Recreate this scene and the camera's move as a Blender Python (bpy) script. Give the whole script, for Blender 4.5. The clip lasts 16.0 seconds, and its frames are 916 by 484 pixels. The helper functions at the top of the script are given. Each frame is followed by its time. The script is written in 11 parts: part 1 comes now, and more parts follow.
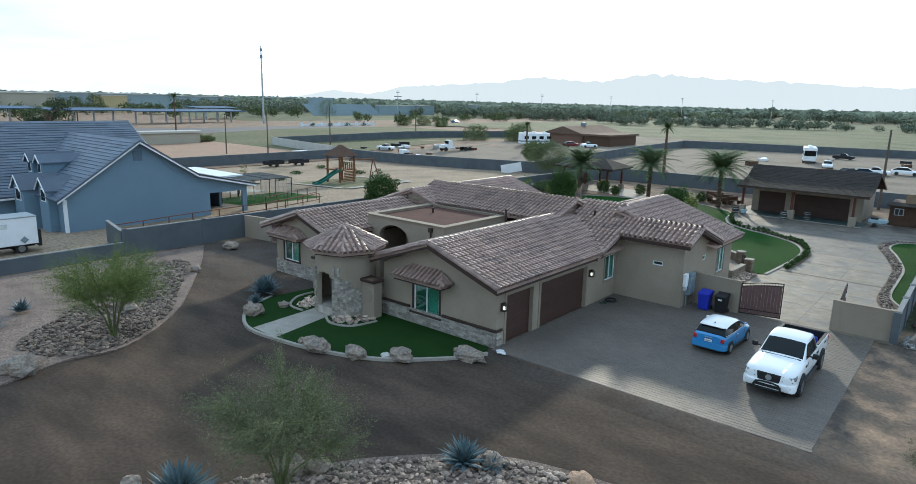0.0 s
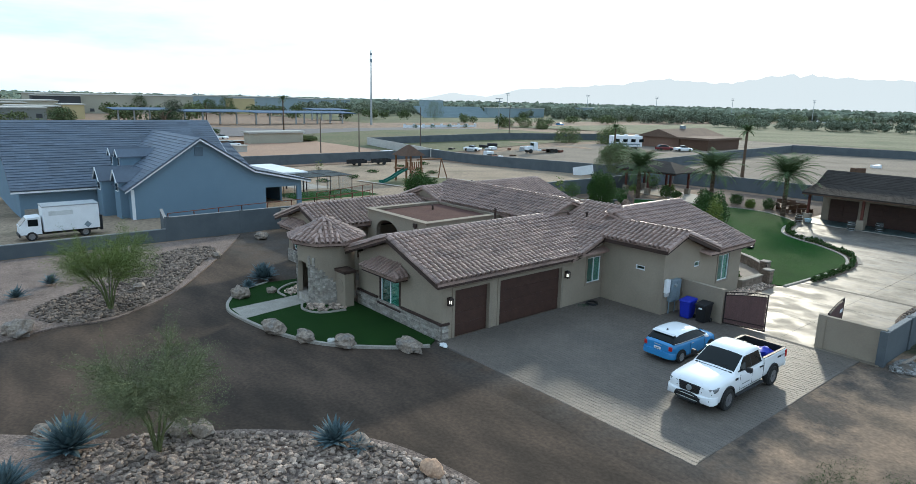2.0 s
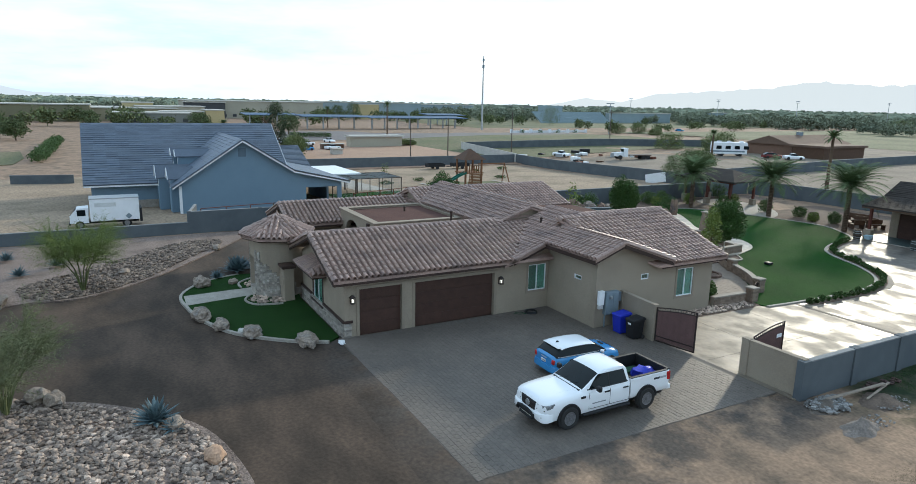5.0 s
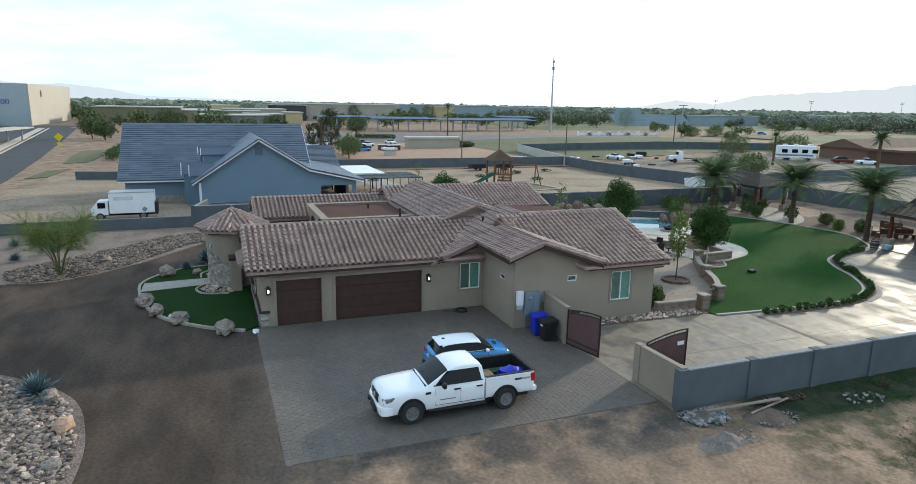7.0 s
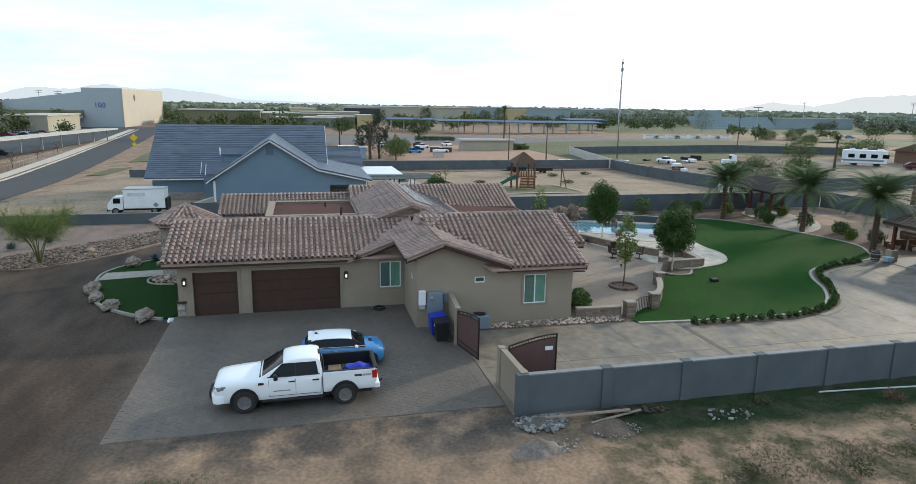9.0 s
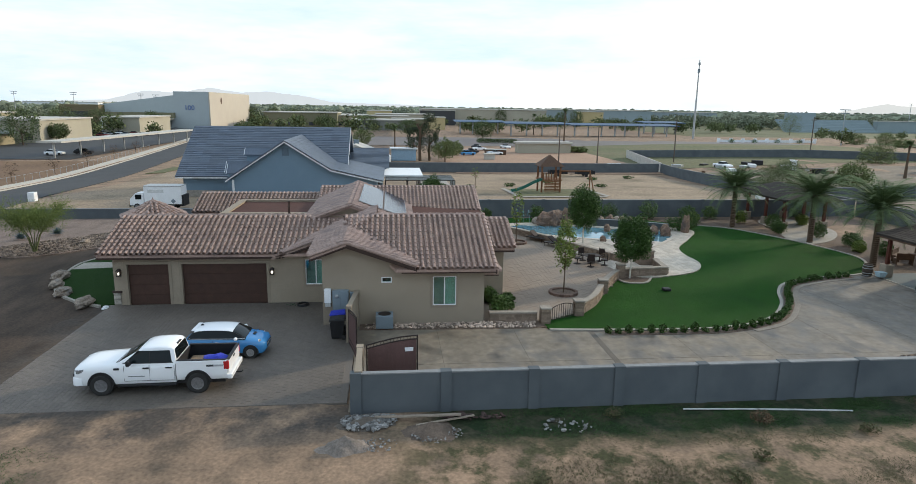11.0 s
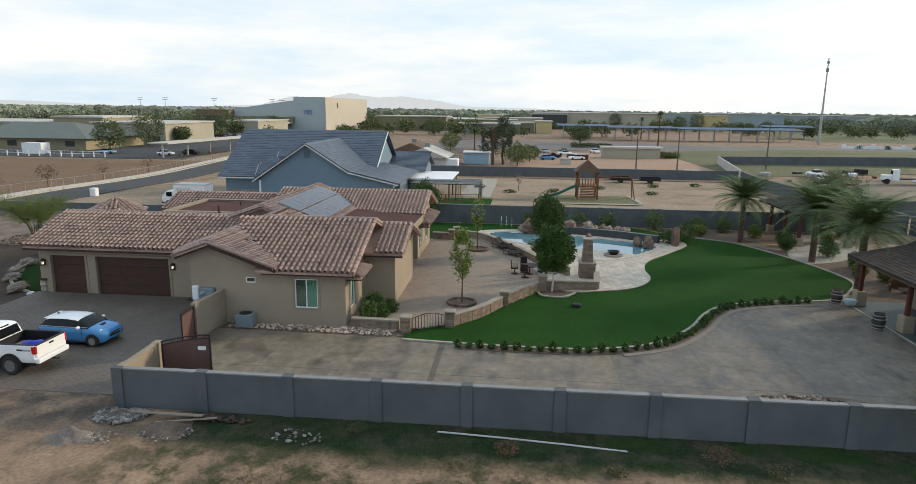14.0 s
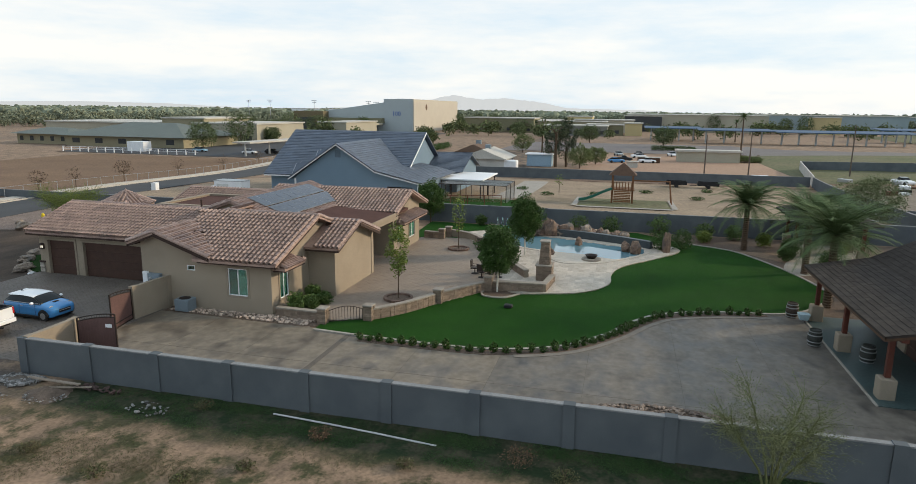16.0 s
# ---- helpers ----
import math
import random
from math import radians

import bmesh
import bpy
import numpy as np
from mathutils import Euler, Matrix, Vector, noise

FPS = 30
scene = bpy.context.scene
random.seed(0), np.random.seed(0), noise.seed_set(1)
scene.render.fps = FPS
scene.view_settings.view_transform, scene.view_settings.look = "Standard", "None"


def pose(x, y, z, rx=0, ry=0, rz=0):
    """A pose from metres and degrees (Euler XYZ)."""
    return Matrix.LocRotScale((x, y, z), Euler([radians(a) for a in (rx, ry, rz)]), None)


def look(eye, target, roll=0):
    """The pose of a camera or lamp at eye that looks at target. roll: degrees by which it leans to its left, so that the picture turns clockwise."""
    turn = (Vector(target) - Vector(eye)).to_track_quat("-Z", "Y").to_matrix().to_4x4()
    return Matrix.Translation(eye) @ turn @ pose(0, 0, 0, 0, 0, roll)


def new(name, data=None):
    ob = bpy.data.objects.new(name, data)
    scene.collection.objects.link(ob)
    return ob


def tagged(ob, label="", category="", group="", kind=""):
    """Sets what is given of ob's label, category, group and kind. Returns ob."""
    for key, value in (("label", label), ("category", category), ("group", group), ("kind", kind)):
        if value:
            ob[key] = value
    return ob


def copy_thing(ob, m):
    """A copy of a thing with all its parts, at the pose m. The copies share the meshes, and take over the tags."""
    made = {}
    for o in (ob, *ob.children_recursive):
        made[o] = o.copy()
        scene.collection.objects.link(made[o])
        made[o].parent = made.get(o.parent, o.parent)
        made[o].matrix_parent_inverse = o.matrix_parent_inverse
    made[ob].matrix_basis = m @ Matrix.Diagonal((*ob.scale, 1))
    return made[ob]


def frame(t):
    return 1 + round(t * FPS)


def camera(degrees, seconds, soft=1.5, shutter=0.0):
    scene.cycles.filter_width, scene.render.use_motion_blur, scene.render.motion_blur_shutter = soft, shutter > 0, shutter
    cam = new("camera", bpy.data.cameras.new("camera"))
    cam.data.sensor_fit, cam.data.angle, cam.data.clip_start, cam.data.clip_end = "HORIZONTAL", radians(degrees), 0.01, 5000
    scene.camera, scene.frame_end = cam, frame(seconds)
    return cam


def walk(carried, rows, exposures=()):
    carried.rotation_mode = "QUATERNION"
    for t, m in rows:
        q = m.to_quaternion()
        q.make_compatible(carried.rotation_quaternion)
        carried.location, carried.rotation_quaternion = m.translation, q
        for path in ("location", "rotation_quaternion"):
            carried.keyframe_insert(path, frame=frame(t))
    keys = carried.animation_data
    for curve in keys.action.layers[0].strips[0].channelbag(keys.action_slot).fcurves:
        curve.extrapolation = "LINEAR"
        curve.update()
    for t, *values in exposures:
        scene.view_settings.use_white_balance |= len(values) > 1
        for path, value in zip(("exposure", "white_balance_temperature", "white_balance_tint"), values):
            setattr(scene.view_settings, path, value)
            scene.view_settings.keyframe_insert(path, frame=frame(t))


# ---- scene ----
cam = camera(70.8, 16.0, 0.6)
METRES, EYE, TILT, LEAN, TURN = 68.8, 11.31, 0.286, 0.348, 39.4
ROWS = [
    (0.0, 0.0, 0.0, 0.0, 0.4, -12.72, -1.75),
    (0.5, 0.0299, -0.0021, 0.0004, 3.25, -12.73, -1.72),
    (1.0, 0.0584, -0.0034, 0.0004, 5.99, -12.78, -1.71),
    (1.5, 0.086, -0.0033, 0.0005, 8.4, -12.8, -1.65),
    (2.0, 0.1123, -0.0009, 0.0007, 10.71, -12.8, -1.64),
    (2.5, 0.1367, 0.0039, 0.0015, 12.81, -12.8, -1.57),
    (3.0, 0.1613, 0.0109, 0.0025, 14.97, -12.75, -1.51),
    (3.5, 0.1852, 0.0175, 0.0025, 16.99, -12.72, -1.46),
    (4.0, 0.2093, 0.0248, 0.0023, 18.64, -12.69, -1.42),
    (6.5, 0.3425, 0.079, 0.0012, 27.97, -12.55, -1.26),
    (7.0, 0.3708, 0.0926, 0.0011, 29.71, -12.55, -1.19),
    (7.5, 0.3985, 0.1073, 0.0012, 31.46, -12.54, -1.15),
    (8.0, 0.4274, 0.1247, 0.001, 33.35, -12.5, -1.1),
    (8.5, 0.4548, 0.1423, 0.0013, 35.16, -12.47, -1.05),
    (9.0, 0.4816, 0.1615, 0.0019, 37.03, -12.45, -1.01),
    (11.5, 0.6072, 0.2709, 0.0044, 46.61, -12.36, -0.86),
    (12.0, 0.6278, 0.2966, 0.0045, 48.58, -12.35, -0.8),
    (12.5, 0.6466, 0.3236, 0.0046, 50.64, -12.31, -0.74),
    (13.0, 0.6663, 0.3529, 0.0052, 52.56, -12.27, -0.71),
    (13.5, 0.6859, 0.3807, 0.006, 54.36, -12.24, -0.64),
    (14.0, 0.7056, 0.4093, 0.0063, 56.11, -12.19, -0.62),
    (14.5, 0.7263, 0.4385, 0.0066, 57.91, -12.16, -0.61),
    (15.0, 0.747, 0.4678, 0.0069, 59.91, -12.14, -0.57),
    (15.5, 0.7681, 0.4989, 0.0073, 62.62, -12.12, -0.54),
    (16.0, 0.7873, 0.5284, 0.0075, 65.18, -12.13, -0.53),
]
walk(cam, [(t, pose(0, 0, EYE, TILT, LEAN, TURN) @ pose(METRES * x, METRES * y, METRES * z, 90 + pitch, roll, yaw)) for t, x, y, z, yaw, pitch, roll in ROWS],
     exposures=[(0.0, 0.02, 5850, 2), (4.0, 0.0, 5950, 3), (8.0, -0.02, 6200, 5), (12.0, -0.13, 6700, 8), (16.0, -0.24, 7000, 9)])

# ---- light ----
SUN_EL, SUN_AZ = 19.0, -27.0          # degrees; azimuth from +y towards +x
world = bpy.data.worlds.new("world")
scene.world = world
world.use_nodes = True
wn, wl = world.node_tree.nodes, world.node_tree.links
wn.clear()
sky = wn.new("ShaderNodeTexSky")
sky.sky_type, sky.sun_disc = "NISHITA", False
sky.sun_elevation, sky.sun_rotation = radians(SUN_EL), radians(SUN_AZ)
sky.air_density, sky.dust_density, sky.ozone_density = 1.0, 2.5, 1.0
coord = wn.new("ShaderNodeTexCoord")
stretch = wn.new("ShaderNodeMapping")
stretch.inputs["Scale"].default_value = (1.2, 1.2, 7.0)
cloud = wn.new("ShaderNodeTexNoise")
cloud.inputs["Scale"].default_value, cloud.inputs["Detail"].default_value = 1.6, 7.0
cloud.inputs["Roughness"].default_value = 0.62
ramp = wn.new("ShaderNodeValToRGB")
ramp.color_ramp.elements[0].position, ramp.color_ramp.elements[1].position = 0.4, 0.62
ramp.color_ramp.elements[0].color = (0.15, 0.15, 0.15, 1)
veil = wn.new("ShaderNodeMix")
veil.data_type = "RGBA"
height = wn.new("ShaderNodeSeparateXYZ")
climb = wn.new("ShaderNodeMapRange")
climb.inputs["From Min"].default_value, climb.inputs["From Max"].default_value = 0.03, 0.4
haze = wn.new("ShaderNodeMix")
haze.data_type = "RGBA"
haze.inputs["A"].default_value, haze.inputs["B"].default_value = (11.4, 11.5, 11.6, 1), (7.4, 8.8, 10.8, 1)
wl.new(coord.outputs["Generated"], height.inputs[0])
wl.new(height.outputs["Z"], climb.inputs["Value"])
wl.new(climb.outputs["Result"], haze.inputs["Factor"])
cover = wn.new("ShaderNodeMix")
cover.data_type = "RGBA"
cover.inputs["A"].default_value = (6.9, 9.0, 11.2, 1)
wl.new(ramp.outputs["Color"], cover.inputs["Factor"])
wl.new(haze.outputs["Result"], cover.inputs["B"])
wl.new(cover.outputs["Result"], veil.inputs["B"])
veil.inputs["Factor"].default_value = 0.86
back = wn.new("ShaderNodeBackground")
back.inputs["Strength"].default_value = 0.12
out = wn.new("ShaderNodeOutputWorld")
wl.new(coord.outputs["Generated"], stretch.inputs["Vector"])
wl.new(stretch.outputs["Vector"], cloud.inputs["Vector"])
wl.new(cloud.outputs["Fac"], ramp.inputs["Fac"])
wl.new(sky.outputs["Color"], veil.inputs["A"])
wl.new(veil.outputs["Result"], back.inputs["Color"])
wl.new(back.outputs["Background"], out.inputs["Surface"])
sun = new("sun", bpy.data.lights.new("sun", "SUN"))
sun.data.energy, sun.data.angle, sun.data.color = 3.3, radians(3.0), (1.0, 0.85, 0.66)
ce = math.cos(radians(SUN_EL))
sun_dir = Vector((math.sin(radians(SUN_AZ)) * ce, math.cos(radians(SUN_AZ)) * ce, math.sin(radians(SUN_EL))))
sun.matrix_basis = look(sun_dir * 60, (0, 0, 0))


# ---- materials ----
MATS = {}


def mat(name, a, b=None, rough=0.85, scale=3.0, fine=40.0, bump=0.15, metal=0.0, spec=0.3, vary=0.0, island=0.0, stain=None, bumpdist=0.02, grain=0.28, streak=None):
    """A two-scale procedural surface: a to b by coarse noise, grain and relief by fine noise; vary: by object, island: by loose piece."""
    if name in MATS:
        return MATS[name]
    m = bpy.data.materials.new(name)
    m.use_nodes = True
    n, l = m.node_tree.nodes, m.node_tree.links
    p = n["Principled BSDF"]
    p.inputs["Roughness"].default_value, p.inputs["Metallic"].default_value = rough, metal
    p.inputs["Specular IOR Level"].default_value = spec
    b = b or tuple(c * 0.8 for c in a)
    geo = n.new("ShaderNodeNewGeometry")
    big, small = n.new("ShaderNodeTexNoise"), n.new("ShaderNodeTexNoise")
    big.inputs["Scale"].default_value, big.inputs["Detail"].default_value = scale, 6
    big.inputs["Roughness"].default_value = 0.65
    small.inputs["Scale"].default_value, small.inputs["Detail"].default_value = fine, 4
    for t in (big, small):
        l.new(geo.outputs["Position"], t.inputs["Vector"])
    rampc = n.new("ShaderNodeMapRange")
    rampc.inputs["From Min"].default_value, rampc.inputs["From Max"].default_value = 0.32, 0.68
    l.new(big.outputs["Fac"], rampc.inputs["Value"])
    mix = n.new("ShaderNodeMix")
    mix.data_type = "RGBA"
    mix.inputs["A"].default_value, mix.inputs["B"].default_value = (*a, 1), (*b, 1)
    l.new(rampc.outputs["Result"], mix.inputs["Factor"])
    col = mix.outputs["Result"]
    if stain:
        sc, sn = n.new("ShaderNodeMix"), n.new("ShaderNodeTexNoise")
        sc.data_type = "RGBA"
        sn.inputs["Scale"].default_value, sn.inputs["Detail"].default_value = stain[1], 8
        sm = n.new("ShaderNodeMapRange")
        sm.inputs["From Min"].default_value, sm.inputs["From Max"].default_value = 0.5, 0.72
        if streak:
            rv = n.new("ShaderNodeMapRange")
            rv.inputs["From Min"].default_value, rv.inputs["From Max"].default_value = 0.4, 0.62
            rv.inputs["To Min"].default_value, rv.inputs["To Max"].default_value = rough + 0.26, rough
            l.new(sn.outputs["Fac"], rv.inputs["Value"])
            l.new(rv.outputs["Result"], p.inputs["Roughness"])
            mp = n.new("ShaderNodeMapping")
            mp.inputs["Scale"].default_value = streak
            l.new(geo.outputs["Position"], mp.inputs["Vector"])
            l.new(mp.outputs["Vector"], sn.inputs["Vector"])
        else:
            l.new(geo.outputs["Position"], sn.inputs["Vector"])
        l.new(sn.outputs["Fac"], sm.inputs["Value"])
        l.new(sm.outputs["Result"], sc.inputs["Factor"])
        l.new(col, sc.inputs["A"])
        sc.inputs["B"].default_value = (*stain[0], 1)
        col = sc.outputs["Result"]
    val = n.new("ShaderNodeMapRange")
    val.inputs["From Min"].default_value, val.inputs["From Max"].default_value = 0.25, 0.75
    val.inputs["To Min"].default_value, val.inputs["To Max"].default_value = 1 - grain, 1 + grain
    l.new(small.outputs["Fac"], val.inputs["Value"])
    fac = val.outputs["Result"]
    for amount, source in ((vary, "ShaderNodeObjectInfo"), (island, "")):
        if amount:
            mr = n.new("ShaderNodeMapRange")
            mr.inputs["To Min"].default_value, mr.inputs["To Max"].default_value = 1 - amount, 1 + amount
            l.new(n.new(source).outputs["Random"] if source else geo.outputs["Random Per Island"], mr.inputs["Value"])
            mul = n.new("ShaderNodeMath")
            mul.operation = "MULTIPLY"
            l.new(fac, mul.inputs[0])
            l.new(mr.outputs["Result"], mul.inputs[1])
            fac = mul.outputs["Value"]
    hsv = n.new("ShaderNodeHueSaturation")
    l.new(fac, hsv.inputs["Value"])
    l.new(col, hsv.inputs["Color"])
    l.new(hsv.outputs["Color"], p.inputs["Base Color"])
    if bump:
        bp = n.new("ShaderNodeBump")
        bp.inputs["Strength"].default_value, bp.inputs["Distance"].default_value = bump, bumpdist
        l.new(small.outputs["Fac"], bp.inputs["Height"])
        l.new(bp.outputs["Normal"], p.inputs["Normal"])
    MATS[name] = m
    return m


def glass_mat(name, tint, through_part=0.25):
    m = bpy.data.materials.new(name)
    m.use_nodes = True
    n, l = m.node_tree.nodes, m.node_tree.links
    n.clear()
    o = n.new("ShaderNodeOutputMaterial")
    t, g, mx = n.new("ShaderNodeBsdfTransparent"), n.new("ShaderNodeBsdfGlossy"), n.new("ShaderNodeMixShader")
    t.inputs["Color"].default_value = (*tint, 1)
    g.inputs["Roughness"].default_value = 0.03
    g.inputs["Color"].default_value = (0.85, 0.95, 0.95, 1)
    mx.inputs["Fac"].default_value = through_part
    l.new(t.outputs[0], mx.inputs[1])
    l.new(g.outputs[0], mx.inputs[2])
    l.new(mx.outputs[0], o.inputs["Surface"])
    return m


def glow_mat(name, colour, strength):
    m = bpy.data.materials.new(name)
    m.use_nodes = True
    p = m.node_tree.nodes["Principled BSDF"]
    p.inputs["Base Color"].default_value = (*colour, 1)
    p.inputs["Emission Color"].default_value = (*colour, 1)
    p.inputs["Emission Strength"].default_value = strength
    return m


STUCCO = mat("stucco", (0.325, 0.27, 0.205), (0.285, 0.235, 0.178), 0.92, 0.5, 26, 0.3, stain=((0.24, 0.195, 0.148), 0.35), grain=0.15)
TRIM = mat("stucco_trim", (0.29, 0.24, 0.182), (0.25, 0.205, 0.155), 0.9, 1.0, 30, 0.3, grain=0.15)
DARKTRIM = mat("dark_brown_trim", (0.055, 0.032, 0.024), (0.04, 0.025, 0.02), 0.7, 2, 30, 0.15)
TILE = mat("clay_roof_tile", (0.35, 0.24, 0.195), (0.255, 0.175, 0.145), 0.5, 1.3, 22, 0.25, spec=0.45, vary=0.18, island=0.18, stain=((0.2, 0.14, 0.122), 1.1))
ROLL = mat("rolled_roofing", (0.105, 0.056, 0.046), (0.08, 0.044, 0.038), 0.95, 0.7, 60, 0.3, spec=0.1)
GARAGE = mat("stained_wood_door", (0.072, 0.037, 0.027), (0.052, 0.028, 0.021), 0.55, 2.5, 30, 0.12, vary=0.06)
STONE = mat("ledge_stone", (0.36, 0.33, 0.29), (0.22, 0.19, 0.16), 0.9, 3, 25, 0.5, vary=0.3, island=0.3)
TANSTONE = mat("tan_ledge_stone", (0.26, 0.195, 0.145), (0.16, 0.12, 0.092), 0.9, 3, 25, 0.5, vary=0.22, island=0.22)
CAPSTONE = mat("cap_stone", (0.33, 0.29, 0.24), (0.25, 0.215, 0.18), 0.85, 2.5, 30, 0.35)
BLOCK = mat("grey_block_wall", (0.118, 0.132, 0.141), (0.095, 0.107, 0.116), 0.95, 0.6, 30, 0.15, spec=0.2, stain=((0.085, 0.097, 0.108), 0.5), grain=0.12)
COPING = mat("pale_block_coping", (0.25, 0.255, 0.255), (0.19, 0.195, 0.198), 0.95, 1.0, 30, 0.15)
WHITEWALL = mat("pale_wall", (0.52, 0.5, 0.46), (0.43, 0.42, 0.39), 0.9, 0.5, 20, 0.2)
TANWALL = mat("tan_wall", (0.3, 0.25, 0.19), (0.255, 0.21, 0.16), 0.95, 0.6, 30, 0.15, grain=0.15)
CONC = mat("stained_concrete", (0.215, 0.178, 0.132), (0.138, 0.113, 0.085), 0.45, 0.8, 2.6, 0.2, spec=0.42, stain=((0.075, 0.061, 0.048), 0.6), grain=0.22, streak=(1.0, 1.5, 1.0))
CONCGREY = mat("weathered_concrete", (0.165, 0.142, 0.115), (0.1, 0.087, 0.071), 0.45, 0.7, 2.6, 0.2, spec=0.42, stain=((0.05, 0.046, 0.042), 0.6), grain=0.25, streak=(1.0, 1.5, 1.0))
CURB = mat("pale_concrete", (0.36, 0.33, 0.285), (0.28, 0.255, 0.22), 0.85, 1.5, 30, 0.25)
PAVER = mat("concrete_paver", (0.145, 0.121, 0.101), (0.108, 0.091, 0.076), 0.6, 0.35, 24, 0.2, vary=0.08, island=0.08, stain=((0.1, 0.086, 0.073), 0.25))
GROUT = mat("sand_joint", (0.15, 0.13, 0.112), (0.125, 0.108, 0.094), 0.95, 1, 40, 0.2)
PATIO = mat("tan_patio_paver", (0.27, 0.215, 0.168), (0.225, 0.178, 0.14), 0.8, 0.6, 24, 0.2, island=0.04, vary=0.04)
TRAV = mat("travertine", (0.52, 0.46, 0.385), (0.4, 0.345, 0.28), 0.7, 1.2, 20, 0.2, vary=0.14, island=0.14)
TURF = mat("turf", (0.0175, 0.069, 0.009), (0.0125, 0.05, 0.0075), 0.95, 0.35, 60, 0.8, spec=0.08, bumpdist=0.04, grain=0.4)
TURFDARK = mat("front_turf", (0.02, 0.052, 0.011), (0.014, 0.04, 0.009), 0.95, 0.4, 60, 0.8, spec=0.08, bumpdist=0.04, grain=0.4)
GRAVEL = mat("pink_gravel", (0.225, 0.17, 0.14), (0.17, 0.128, 0.106), 0.95, 0.7, 13, 1.0, bumpdist=0.06, grain=0.6, stain=((0.12, 0.09, 0.075), 0.5))
BEDGRAVEL = mat("brown_gravel", (0.155, 0.11, 0.082), (0.115, 0.083, 0.063), 0.95, 0.9, 14, 1.0, bumpdist=0.06, grain=0.6)
COBBLE = mat("river_stone", (0.46, 0.355, 0.28), (0.19, 0.148, 0.12), 0.8, 1.3, 18, 0.3, vary=0.55, island=0.55)
GREYRUBBLE = mat("grey_rubble", (0.27, 0.262, 0.25), (0.15, 0.143, 0.134), 0.9, 2, 18, 0.3, island=0.5)
BOULDER = mat("boulder_stone", (0.3, 0.245, 0.195), (0.19, 0.15, 0.118), 0.9, 1.8, 9, 0.8, stain=((0.2, 0.185, 0.17), 2.0), bumpdist=0.06, grain=0.45)
REDROCK = mat("pool_boulder", (0.25, 0.165, 0.115), (0.13, 0.085, 0.065), 0.85, 1.5, 9, 0.8, stain=((0.09, 0.075, 0.068), 1.6), bumpdist=0.06, grain=0.45)
ASPHALT = mat("asphalt", (0.06, 0.062, 0.066), (0.048, 0.05, 0.052), 0.9, 0.3, 40, 0.2)
SIDEWALK = mat("sidewalk", (0.5, 0.46, 0.39), (0.42, 0.38, 0.33), 0.9, 0.6, 25, 0.2)
FIELD = mat("bare_field", (0.19, 0.115, 0.067), (0.14, 0.085, 0.05), 0.98, 0.08, 3, 0.4, grain=0.4)
DRYGRASS = mat("dry_grass", (0.155, 0.15, 0.085), (0.105, 0.115, 0.06), 0.98, 0.05, 0.9, 0.4, stain=((0.08, 0.1, 0.048), 0.05), grain=0.45)
GREENFIELD = mat("weedy_field", (0.09, 0.105, 0.045), (0.14, 0.125, 0.07), 0.98, 0.07, 1.6, 0.4, grain=0.4)
PALEDIRT = mat("pale_dirt", (0.31, 0.235, 0.163), (0.235, 0.175, 0.12), 0.98, 0.15, 3.5, 0.4, stain=((0.15, 0.12, 0.078), 0.12), grain=0.4)
WOODRED = mat("red_stained_post", (0.12, 0.035, 0.022), (0.085, 0.028, 0.018), 0.65, 3, 25, 0.2)
WOODBROWN = mat("brown_timber", (0.11, 0.06, 0.035), (0.075, 0.042, 0.027), 0.75, 3, 25, 0.25)
SHINGLE = mat("brown_shingle", (0.055, 0.047, 0.041), (0.042, 0.036, 0.032), 0.95, 1.0, 30, 0.3, spec=0.12, island=0.14, vary=0.14)
BLUEWALL = mat("blue_grey_siding", (0.17, 0.245, 0.31), (0.152, 0.222, 0.285), 0.9, 0.3, 30, 0.1, grain=0.06)
BLUEROOF = mat("slate_grey_tile", (0.082, 0.105, 0.14), (0.058, 0.077, 0.108), 0.48, 0.5, 10, 0.25, spec=0.6, island=0.2, vary=0.2)
WHITE = mat("white_paint", (0.78, 0.79, 0.8), (0.7, 0.71, 0.72), 0.5, 1.5, 20, 0.05, grain=0.08)
CARWHITE = mat("white_car_paint", (0.8, 0.81, 0.82), (0.78, 0.79, 0.8), 0.18, 1, 60, 0.0, spec=0.6, grain=0.0)
CARBLUE = mat("sky_blue_car_paint", (0.045, 0.23, 0.5), (0.042, 0.215, 0.47), 0.18, 1, 60, 0.0, spec=0.7, grain=0.0)
BLACK = mat("black_plastic", (0.018, 0.018, 0.02), (0.014, 0.014, 0.015), 0.55, 3, 40, 0.1)
RUBBER = mat("tyre_rubber", (0.024, 0.024, 0.024), (0.034, 0.032, 0.03), 0.85, 3, 40, 0.2)
IRON = mat("dark_iron", (0.03, 0.026, 0.025), (0.05, 0.033, 0.026), 0.6, 3, 40, 0.15, metal=0.4)
RUST = mat("rusted_pipe", (0.16, 0.06, 0.035), (0.1, 0.04, 0.03), 0.8, 3, 40, 0.2)
STEEL = mat("grey_steel", (0.4, 0.42, 0.43), (0.33, 0.35, 0.36), 0.45, 2, 30, 0.05, metal=0.7)
